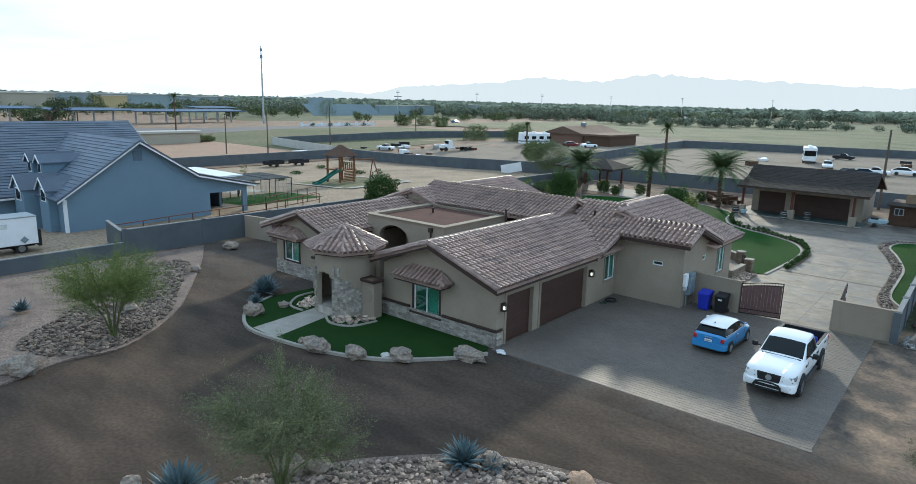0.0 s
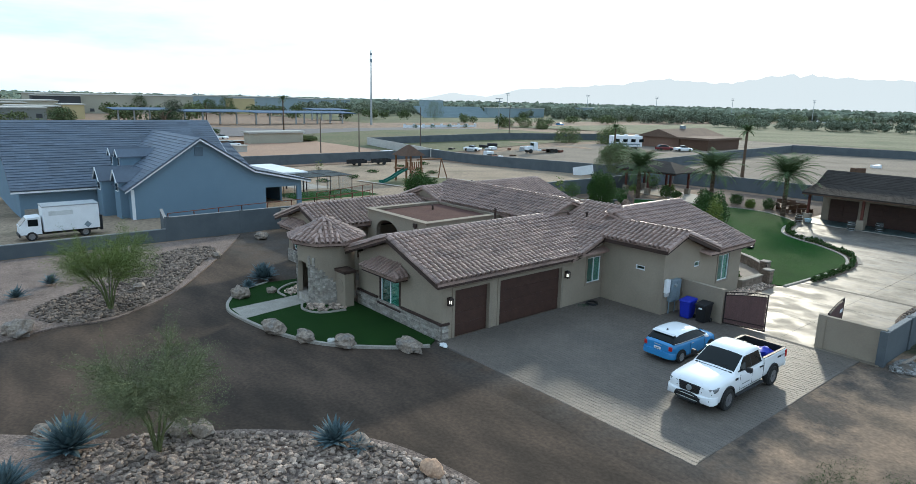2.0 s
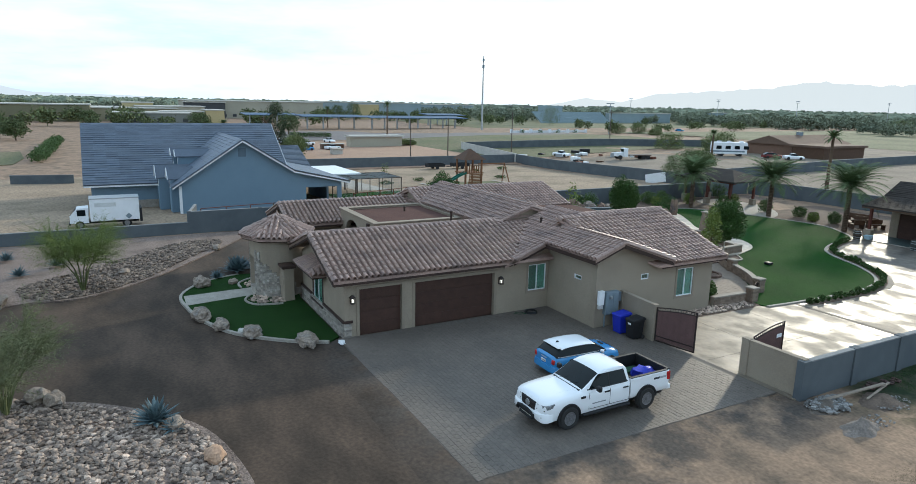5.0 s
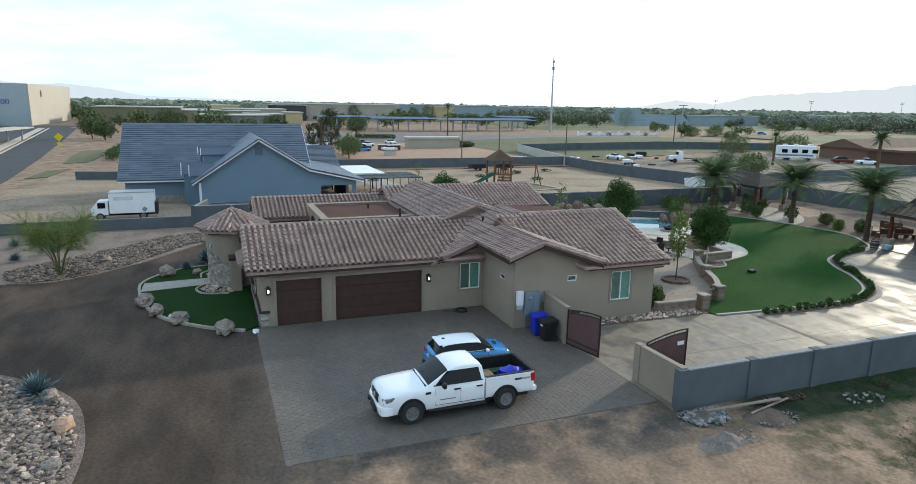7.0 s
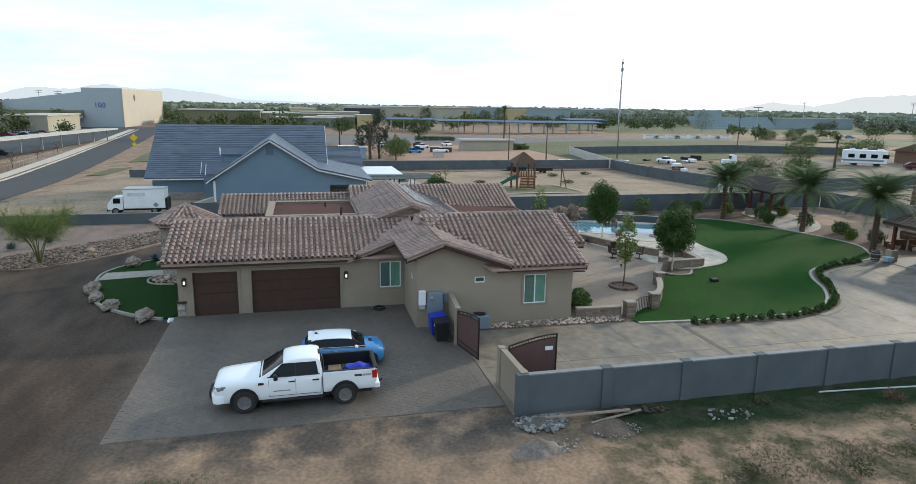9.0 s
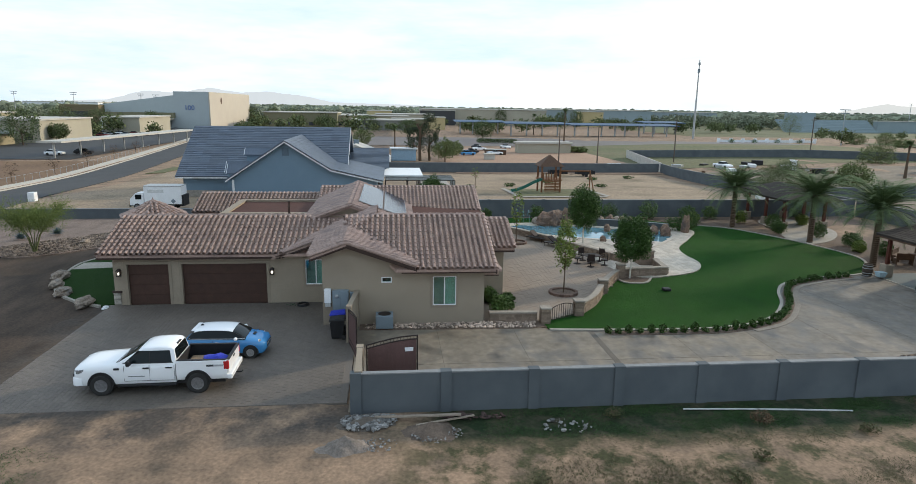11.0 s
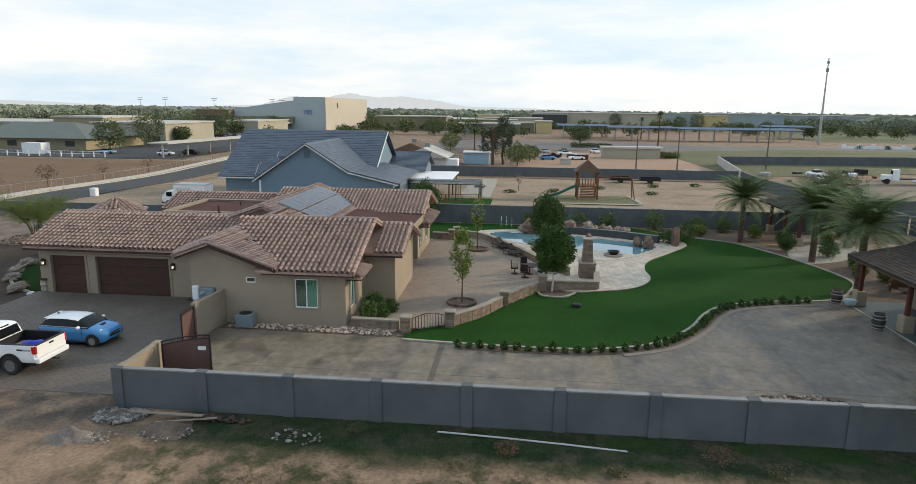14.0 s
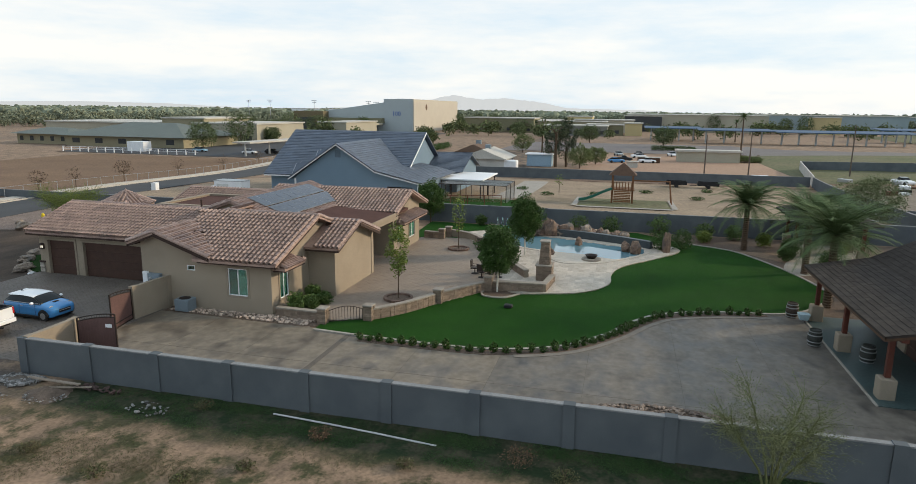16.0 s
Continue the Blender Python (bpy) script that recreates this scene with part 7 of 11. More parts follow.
    for k in (-0.45, 0.15):
        part("wiper", B().tube([(1.3, k, 1.345), (1.14, k + 0.3, 1.465)], 0.008, 0.006, 4), BLACK, cb, **L)
    for s in (-1, 1):
        part("side_window", c.side_sheet(s, (1.0, 0.5), (0.02, 0.02), 1.33, 1.785, 0.006), DARKGLASS, cb, "dark tinted side window", smooth=True, **L)
        part("side_window", c.side_sheet(s, (-0.03, -0.03), (-0.9, -0.8), 1.33, 1.785, 0.006), DARKGLASS, cb, "dark tinted side window", smooth=True, **L)
        part("pillar_trim", c.side_sheet(s, (0.02, 0.02), (-0.03, -0.03), 1.33, 1.785, 0.008), BLACK, cb, **L)
        part("window_sill_trim", c.side_sheet(s, (1.08, 1.06), (-0.95, -0.945), 1.3, 1.335, 0.01), BLACK, cb, **L)
        mi = part("mirror", B().bevel_box(0.66, s * 1.08 if s > 0 else -1.31, 1.3, 0.82, s * 1.31 if s > 0 else -1.08, 1.52, 0.04), BLACK, t, **L)
        part("mirror_arm", B().tube([(0.74, s * 0.95, 1.36), (0.74, s * 1.1, 1.37)], 0.035, 0.03, 6), BLACK, mi, **L)
        for x in (0.14, -0.78):
            part("door_handle", B().bevel_box(x - 0.13, s * 1.005 - 0.02, 1.1, x + 0.13, s * 1.005 + 0.035, 1.15, 0.012), BLACK, t, **L)
        for x in (1.02, -0.005, -1.0):
            part("door_seam", B().box(x - 0.006, s * 1.004 - 0.006, 0.58, x + 0.006, s * 1.004 + 0.004, 1.23), BLACK, t, **L)
        part("door_seam", B().box(-1.0, s * 1.0 - 0.006, 0.575, 1.02, s * 1.0 + 0.006, 0.588), BLACK, t, **L)
        part("running_board", B().bevel_box(-1.05, s * 0.98 - 0.07, 0.36, 1.3, s * 0.98 + 0.08, 0.44, 0.02), BLACK, t, **L)
        for x in (1.95, -1.92):
            part("fender_flare", arch(x, s, 0.88, 1.055, 0.45, 0.475, 0.56, 14, 0.0), BLACK, t, **L)
            # No arch is cut: a dark disc on the flank paints the shaded hollow.
            part("wheel_well", B().turn([(0.02, 0), (0.478, 0), (0.478, 0.08), (0.02, 0.08)], 24, m=pose(x, s * 0.94, 0.45, -90 * s, 0, 0)), RUBBER, t, **L)
            w = wheel(t, x, s * 0.93, 0.43, 0.29)
            ac_ = B()
            for k in range(10):
                ac_.turn([(0.004, 0), (0.022, 0), (0.018, 0.012), (0.004, 0.014)], 6, m=pose(x, s * 1.043, 0.43, -90 * s, 0, 0) @ pose(0.225 * math.cos(k * 0.6283), 0.225 * math.sin(k * 0.6283), 0))
            part("rim_studs", ac_, STEEL, w, "bright rim studs", **L)
        part("headlight", B().loft([[(2.99, s * 0.52, 0.84), (2.99, s * 0.52, 1.05), (3.095, s * 0.52, 1.03), (3.1, s * 0.52, 0.86)][::s], [(2.88, s * 0.84, 0.85), (2.88, s * 0.84, 1.08), (3.05, s * 0.82, 1.05), (3.06, s * 0.82, 0.87)][::s], [(2.62, s * 0.97, 0.98), (2.62, s * 0.97, 1.1), (2.86, s * 0.985, 1.06), (2.88, s * 0.985, 0.93)][::s]]), lens, t, **L)
        part("headlight_bezel", B().loft([[(3.0, s * 0.5, 0.83), (3.0, s * 0.5, 0.86), (3.108, s * 0.5, 0.86), (3.108, s * 0.5, 0.83)][::s], [(2.88, s * 0.9, 0.85), (2.88, s * 0.9, 0.88), (3.03, s * 0.9, 0.88), (3.03, s * 0.9, 0.85)][::s]]), BLACK, t, **L)
        part("fog_lamp", B().bevel_box(3.06, s * 0.76 - 0.1, 0.56, 3.13, s * 0.76 + 0.1, 0.66, 0.02), BLACK, t, **L)
        part("tail_light", B().bevel_box(-3.21, s * 0.93 - 0.06, 0.98, -2.99, s * 0.93 + 0.075, 1.34, 0.025), RED, t, **L)
    gr = part("grille", B().loft([[(x, -w, z0), (x, w, z0), (x, w + 0.06, z1), (x, -w - 0.06, z1)] for x, w, z0, z1 in ((2.95, 0.4, 0.7, 1.08), (3.1, 0.4, 0.7, 1.06), (3.125, 0.36, 0.73, 1.03))]), BLACK, t, "black front grille", **L)
    for k in range(4):
        part("grille_bar", B().bevel_box(3.11, -0.37, 0.75 + 0.07 * k, 3.14, 0.37, 0.775 + 0.07 * k, 0.006), IRON, gr, **L)
    part("badge", B().turn([(0.07, 0), (0.12, 0), (0.11, 0.03), (0.08, 0.03)], 18, m=pose(3.13, 0, 0.89, 0, 90, 0)), STEEL, gr, **L)
    part("front_bumper", B().loft([[(x, -w, z0), (x, w, z0), (x, w, z1 - 0.05), (x, w - 0.04, z1), (x, -w + 0.04, z1), (x, -w, z1 - 0.05)] for x, w, z0, z1 in ((2.7, 1.005, 0.44, 0.76), (2.95, 0.985, 0.42, 0.76), (3.1, 0.9, 0.42, 0.74), (3.17, 0.74, 0.45, 0.7), (3.19, 0.6, 0.48, 0.68))]), CARWHITE, t, smooth=True, **L)
    part("lower_grille", B().bevel_box(3.12, -0.52, 0.48, 3.205, 0.52, 0.62, 0.02), BLACK, t, **L)
    part("bull_bar", B().tube([(3.08, -0.5, 0.4), (3.26, -0.5, 0.52), (3.27, -0.42, 0.68), (3.27, -0.2, 0.73), (3.27, 0.2, 0.73), (3.27, 0.42, 0.68), (3.26, 0.5, 0.52), (3.08, 0.5, 0.4)], 0.042, 0.042, 8), BLACK, t, "black tubular bull bar", **L)
    part("skid_plate", B().bevel_box(3.1, -0.4, 0.36, 3.24, 0.4, 0.44, 0.02), BLACK, t, **L)
    part("rear_bumper", B().bevel_box(-3.32, -0.96, 0.54, -3.1, 0.96, 0.75, 0.03), CARWHITE, t, **L)
    part("number_plate", B().box(-3.335, -0.16, 0.6, -3.325, 0.16, 0.72), WHITE, t, **L)
    part("tow_hitch", B().tube([(-3.1, 0, 0.45), (-3.5, 0, 0.45), (-3.52, 0, 0.52)], 0.035, 0.03, 6), BLACK, t, **L)
    part("underbody", B().box(-3.0, -0.8, 0.36, 2.8, 0.8, 0.6), BLACK, t, **L)
    return t


def hatchback(at, turn):
    t = thing("hatchback_car", at, "small sky-blue hatchback with white roof on the forecourt", "car")
    t.rotation_euler = (0, 0, radians(turn))
    L = dict(local=True)
    lens = mat("lamp_lens", (0.5, 0.52, 0.53))
    body = B().loft([section(1.92, 0.52, 0.36, 0.62, 0.03), section(1.88, 0.66, 0.28, 0.7, 0.04), section(1.76, 0.78, 0.22, 0.79, 0.05), section(1.5, 0.845, 0.2, 0.87, 0.06), section(1.2, 0.86, 0.19, 0.92, 0.06), section(0.85, 0.86, 0.19, 0.955, 0.05), section(0.4, 0.86, 0.19, 0.97, 0.03), section(-0.6, 0.86, 0.19, 0.985, 0.02),
                     section(-1.2, 0.855, 0.2, 0.99, 0.02), section(-1.6, 0.83, 0.22, 0.985, 0.02), section(-1.8, 0.78, 0.27, 0.95, 0.02), section(-1.88, 0.68, 0.34, 0.88, 0.02)])
    bo = part("body", body, CARBLUE, t, smooth=True, **L)
    c = Cab([(1.0, 0.8, 0.74, 0.93, 0.985), (0.8, 0.805, 0.7, 0.94, 1.1), (0.6, 0.81, 0.665, 0.945, 1.215), (0.42, 0.81, 0.645, 0.95, 1.3), (0.25, 0.81, 0.635, 0.95, 1.345), (-0.2, 0.81, 0.635, 0.95, 1.375), (-0.8, 0.805, 0.635, 0.955, 1.375), (-1.25, 0.795, 0.635, 0.955, 1.345), (-1.45, 0.785, 0.64, 0.955, 1.28), (-1.62, 0.77, 0.68, 0.955, 1.12), (-1.74, 0.75, 0.71, 0.95, 0.99)])
    cb = part("greenhouse", c.shell(), DARKGLASS, t, "dark wraparound glass", smooth=True, **L)
    rf = part("roof_panel", c.top_sheet(0.4, -1.42, -0.012, 0.022, 10), CARWHITE, t, "white roof panel", smooth=True, **L)
    part("antenna_fin", B().loft([[(-1.1, -0.02, 1.4), (-1.1, 0.02, 1.4), (-1.12, 0, 1.42)], [(-1.22, -0.03, 1.4), (-1.22, 0.03, 1.4), (-1.22, 0, 1.48)], [(-1.28, -0.02, 1.38), (-1.28, 0.02, 1.38), (-1.28, 0, 1.44)]]), BLACK, rf, **L)
    part("roof_spoiler", B().bevel_box(-1.58, -0.58, 1.3, -1.36, 0.58, 1.345, 0.015), CARWHITE, rf, **L)
    part("pillar", c.side_sheet(1, (0.98, 0.36), (0.86, 0.28), 1.0, 1.3, 0.006), BLACK, cb, **L)
    part("pillar", c.side_sheet(-1, (0.98, 0.36), (0.86, 0.28), 1.0, 1.3, 0.006), BLACK, cb, **L)
    for s in (-1, 1):
        mi = part("mirror", B().rock((0.6, s * 0.97, 1.03), 0.09, 0.12, 0.08, 3, 0.05, 10, 6), CARWHITE, t, "white mirror cap", smooth=True, **L)
        part("mirror_arm", B().box(0.57, min(s * 0.8, s * 0.9), 0.99, 0.63, max(s * 0.8, s * 0.9), 1.02), BLACK, mi, **L)
        hl = part("headlight", B().turn([(0.02, 0), (0.135, 0), (0.125, 0.05), (0.02, 0.085)], 18, m=pose(1.66, s * 0.6, 0.74, 0, 60, s * 12)), lens, t, **L)
        part("headlight_ring", B().turn([(0.13, -0.02), (0.155, -0.02), (0.15, 0.025), (0.132, 0.025)], 18, m=pose(1.66, s * 0.6, 0.74, 0, 60, s * 12)), STEEL, hl, **L)
        part("fog_lamp", B().turn([(0.02, 0), (0.07, 0), (0.06, 0.03), (0.02, 0.04)], 12, m=pose(1.87, s * 0.44, 0.48, 0, 90, 0)), lens, t, **L)
        part("tail_light", B().bevel_box(-1.9, s * 0.66 - 0.08, 0.64, -1.74, s * 0.66 + 0.1, 0.86, 0.03), RED, t, **L)
        part("sill", B().bevel_box(-1.0, s * 0.85 - 0.03, 0.17, 1.0, s * 0.85 + 0.035, 0.28, 0.02), BLACK, t, **L)
        for x in (0.68, -0.52):
            part("door_seam", B().box(x, s * 0.86 - 0.006, 0.3, x + 0.012, s * 0.86 + 0.003, 0.9), BLACK, t, **L)
        part("door_handle", B().bevel_box(-0.42, s * 0.86 - 0.01, 0.79, -0.24, s * 0.86 + 0.025, 0.83, 0.008), STEEL, t, **L)
        part("belt_trim", c.side_sheet(s, (0.98, 0.96), (-1.66, -1.65), 0.97, 0.992, 0.02), STEEL, t, "bright belt-line strip", **L)
        for x in (1.24, -1.22):
            part("wheel_arch", arch(x, s, 0.76, 0.885, 0.31, 0.325, 0.39, 12, 0.1), BLACK, t, **L)
            # Dark disc drawn on the uncut flank for the shade inside the arch.
            part("wheel_well", B().turn([(0.02, 0), (0.33, 0), (0.33, 0.06), (0.02, 0.06)], 20, m=pose(x, s * 0.81, 0.31, -90 * s, 0, 0)), RUBBER, t, **L)
            wheel(t, x, s * 0.79, 0.305, 0.21, rim_mat=mat("alloy_rim", (0.45, 0.46, 0.47), (0.4, 0.41, 0.42), 0.3, 2, 30, 0, metal=0.7), spokes=8)
    part("front_grille", B().bevel_box(1.86, -0.4, 0.42, 1.94, 0.4, 0.64, 0.03), BLACK, t, **L)
    part("grille_bar", B().bevel_box(1.93, -0.38, 0.55, 1.955, 0.38, 0.575, 0.008), STEEL, t, **L)
    part("hood_scoop", B().bevel_box(1.2, -0.16, 0.955, 1.36, 0.16, 1.0, 0.015), BLACK, t, **L)
    part("rear_bumper", B().loft([[(x, -w, 0.26), (x, w, 0.26), (x, w, 0.5), (x, w - 0.03, 0.54), (x, -w + 0.03, 0.54), (x, -w, 0.5)] for x, w in ((-1.6, 0.85), (-1.82, 0.82), (-1.93, 0.7), (-1.96, 0.5))]), CARBLUE, t, smooth=True, **L)
    part("rear_diffuser", B().bevel_box(-1.95, -0.5, 0.22, -1.7, 0.5, 0.32, 0.02), BLACK, t, **L)
    part("tailgate_handle", B().bevel_box(-1.915, -0.2, 0.8, -1.88, 0.2, 0.83, 0.01), STEEL, t, **L)
    part("number_plate", B().box(-1.93, -0.17, 0.6, -1.9, 0.17, 0.72), WHITE, t, **L)
    part("plate_strip", B().box(-1.937, -0.13, 0.63, -1.928, 0.13, 0.68), GREYBOX, t, **L)
    return t


def simple_car(at, turn, colour, label, kind="car", long=4.5, h=1.45):
    """A parked car far off: body, glasshouse, wheels, lamps."""
    t = thing("parked_" + kind, at, label, kind, "parked vehicles")
    t.rotation_euler = (0, 0, radians(turn))
    L = dict(local=True)
    k, v = long / 4.5, h / 1.45
    part("body", B().loft([section(2.2 * k, 0.7, 0.35, 0.65 * v), section(2.0 * k, 0.88, 0.25, 0.78 * v), section(0.9 * k, 0.9, 0.22, 0.92 * v), section(-1.5 * k, 0.9, 0.22, 0.95 * v), section(-2.2 * k, 0.78, 0.3, 0.86 * v)]), colour, t, **L)
    c = B()
    if kind == "pickup":
        cabin(c, [(0.8 * k, 0.82, 0.76, 0.85 * v, 0.95 * v), (0.3 * k, 0.8, 0.68, 0.85 * v, 1.38 * v), (-0.6 * k, 0.8, 0.68, 0.85 * v, 1.4 * v), (-0.8 * k, 0.8, 0.7, 0.85 * v, 1.0 * v)])
    else:
        cabin(c, [(0.95 * k, 0.82, 0.76, 0.85 * v, 0.95 * v), (0.2 * k, 0.8, 0.66, 0.85 * v, 1.4 * v), (-1.2 * k, 0.8, 0.66, 0.85 * v, 1.42 * v), (-2.0 * k, 0.78, 0.72, 0.85 * v, 0.98 * v)])
    part("glasshouse", c, mat("dark_tinted_glass", (0.012, 0.014, 0.016)), t, **L)
    part("roof_panel", B().bevel_box((-1.1 if kind != "pickup" else -0.55) * k, -0.6, 1.36 * v, 0.25 * k, 0.6, 1.44 * v, 0.03), colour, t, **L)
    for x in (1.35 * k, -1.35 * k):
        for s in (-1, 1):
            part("wheel", B().turn([(0.05, -0.1), (0.33, -0.1), (0.33, 0.1), (0.05, 0.1)], 14, m=pose(x, s * 0.82, 0.33, 90, 0, 0)), RUBBER, t, **L)
    return t


truck = pickup((-5.55, 29.15, 0.066), -90)
truck.scale = (0.945, 0.98, 0.97)
small_car = hatchback((-8.9, 31.15, 0.066), 88)
small_car.scale = (0.94, 0.96, 0.94)


# ---- front yard ----
boulder((-22.5, 17.3), 0.95, 0.6, 0.5, "large pale grey-brown boulder on the lawn edge", 1)
boulder((-23.5, 17.3), 0.3, 0.25, 0.25, "small tan boulder on the lawn edge", 2)
boulder((-20.6, 18.0), 0.75, 0.5, 0.38, "low tan boulder on the lawn edge", 3)
boulder((-18.9, 19.2), 0.85, 0.6, 0.42, "flat grey boulder on the lawn edge", 4)
boulder((-19.5, 18.8), 0.28, 0.25, 0.2, "small white rock by the lawn", 5, WHITEWALL)
boulder((-16.75, 21.3), 1.05, 0.55, 0.42, "long reddish boulder near the garage corner", 6)
boulder((-28.7, 18.1), 0.75, 0.6, 0.55, "rounded tan boulder beside the agaves", 7)
boulder((-28.6, 19.9), 0.4, 0.35, 0.3, "small tan boulder on the turf", 8)
boulder((-29.2, 7.6), 1.0, 0.8, 0.6, "large brown boulder in the gravel yard", 9)
boulder((-31.0, 5.0), 0.5, 0.45, 0.4, "small boulder in the gravel yard", 10)
boulder((-33.6, 14.0), 0.55, 0.45, 0.35, "tan boulder by the stone bed", 11)
boulder((-43.2, 25.6), 0.8, 0.6, 0.45, "tan boulder beside the drive", 12)
boulder((-38.8, 20.4), 0.5, 0.4, 0.35, "brown boulder beside the drive", 13)
boulder((-8.05, 15.9), 0.5, 0.42, 0.38, "orange-tan boulder at the island edge", 14, mat("orange_stone", (0.46, 0.3, 0.19), (0.34, 0.22, 0.15), 0.85, 2, 14, 0.5), group="island boulders")
boulder((-15.2, 10.6), 0.62, 0.5, 0.42, "rounded grey-tan boulder in the island", 15, group="island boulders")
boulder((-14.6, 11.2), 0.55, 0.45, 0.42, "rounded grey-tan boulder in the island", 16, group="island boulders")
boulder((-10.7, 15.0), 0.45, 0.4, 0.42, "grey boulder behind the agave", 17, group="island boulders")
boulder((-17.9, 7.0), 0.4, 0.35, 0.3, "tan boulder in the gravel island", 18, group="island boulders")
boulder((-5.5, 16.0), 0.4, 0.35, 0.25, "small tan boulder at the island edge", 19, group="island boulders")
agave((-11.4, 14.4), 0.95, "blue-green agave among the river stones", 1, 60)
agave((-10.6, 14.9), 0.55, "small blue-green agave among the river stones", 2, 40)
agave((-16.1, 7.5), 1.25, "large blue-green agave clump in the gravel", 3, 80)
agave((-14.6, 5.6), 1.1, "large blue-green agave clump in the gravel", 4, 70)
agave((-31.4, 20.6), 1.15, "blue agave clump in the front turf", 5, 90)
agave((-30.2, 19.2), 0.6, "small blue agave in the front turf", 6, 50)
agave((-32.3, 21.2), 0.8, "blue agave clump in the front turf", 7, 60)
agave((-35.4, 8.2), 0.8, "blue agave in the gravel yard", 8)
agave((-37.4, 10.1), 0.8, "blue agave in the gravel yard", 9)
agave((-40.5, 7.0), 0.8, "blue agave in the gravel yard", 10)
wispy("palo_verde", (-30.4, 11.8), 4.2, 6.2, "wispy bright green palo verde in the stone bed", 3, 48000, mat("bright_paloverde_leaf", (0.15, 0.19, 0.05), (0.11, 0.15, 0.04), 0.75, 2, 20, 0, spec=0.15, island=0.35))
wispy("palo_verde", (-14.4, 9.7), 3.7, 5.4, "wispy grey-green palo verde in the stone island", 5, 36000)
wispy("palo_verde", (-0.6, 67.3), 3.9, 4.4, "wispy palo verde outside the boundary wall", 8, 13000)
stones("stone_island", smooth_line([(-16.0, 8.6), (-15.1, 10.6), (-13.4, 12.9), (-10.8, 15.3), (-7.6, 16.3), (-4.2, 16.4), (0.5, 15.4), (1.5, 12.5), (-3.5, 9.5), (-9, 6.2), (-14, 5.5)], 4), 62, 0.07, 0.155, 5, "", "mixed tan and grey river stones covering the drive island", lambda x, y: y > 12.2 and x < -4.5, singles=300)
stones("stone_bed", smooth_line([(-41.5, 21.3), (-36.0, 17.8), (-31.8, 15.0), (-29.3, 11.7), (-29.6, 9.4), (-32.5, 8.4), (-35.5, 11.5), (-38.5, 14.5), (-42.5, 18.4)], 4), 50, 0.08, 0.17, 6, "", "river stones in a dry creek bed beside the drive", lambda x, y: False)
stones("tower_stones", [(-25.4, 20.7), (-24.8, 20.1), (-23.6, 20.6), (-23.4, 21.8), (-24.6, 21.8)], 34, 0.1, 0.2, 7, "", "river stones at the foot of the tower")
stones("tower_stones", [(-28.4, 20.6), (-27.4, 20.3), (-27.4, 21.2), (-28.2, 22.2), (-29.2, 22.0)], 34, 0.1, 0.2, 8, "", "river stones at the foot of the tower")
solid("stone_ring_kerb", strip(smooth_line([(-25.6, 20.3), (-24.6, 19.85), (-23.5, 20.3), (-23.1, 21.7)], 5, False), 0, 0.12, 0, 0.14), CURB, "pale concrete edging round the tower stones", "kerb", kind="structure")
solid("stone_ring_kerb", strip(smooth_line([(-27.3, 20.1), (-28.5, 20.2), (-29.5, 21.4), (-29.6, 22.6)], 5, False), 0, -0.12, 0, 0.14), CURB, "pale concrete edging round the tower stones", "kerb", kind="structure")
stones("wall_stones", [(-12.45, 37.3), (-11.75, 37.3), (-11.45, 46.2), (-12.4, 46.4)], 80, 0.05, 0.12, 9, "", "pale river stones along the house wall")
stones("side_stones", smooth_line([(-2.7, 42.4), (-4.1, 45.0), (-4.3, 51.5), (-4.5, 55.5), (-5.6, 60.4), (-6.5, 64.2), (-5.8, 67.3), (-2.8, 69.2), (-5.1, 67.0), (-5.75, 64.0), (-4.85, 60.2), (-3.95, 55.4), (-3.75, 46.6)], 3), 60, 0.06, 0.15, 10, "", "grey river stones edging the side lawn")
def mound(at, rx, ry, h, material, label, seed, name="soil_mound"):
    """A low heap, steepest near its top, with an uneven foot."""
    b, n, k = B(), 48, 16
    for j in range(k + 1):
        f = j / k
        for i in range(n):
            a = 2 * math.pi * i / n
            r = f * (1 + 0.3 * noise.noise(Vector((math.cos(a) * 1.4, math.sin(a) * 1.4, seed))))
            x, y = at[0] + math.cos(a) * rx * r, at[1] + math.sin(a) * ry * r
            b.v.append((x, y, -0.05 + (h + 0.05) * (1 - f) ** 1.2 + 0.16 * h * noise.noise(Vector((x * 3, y * 3, seed))) + 0.1 * h * noise.noise(Vector((x * 8, y * 8, seed)))))
    b.f = [(j * n + i, (j + 1) * n + i, (j + 1) * n + (i + 1) % n, j * n + (i + 1) % n) for j in range(k) for i in range(n)] + [tuple(range(n))]
    return solid(name, b, material, label, "mound", kind="structure", smooth=True)


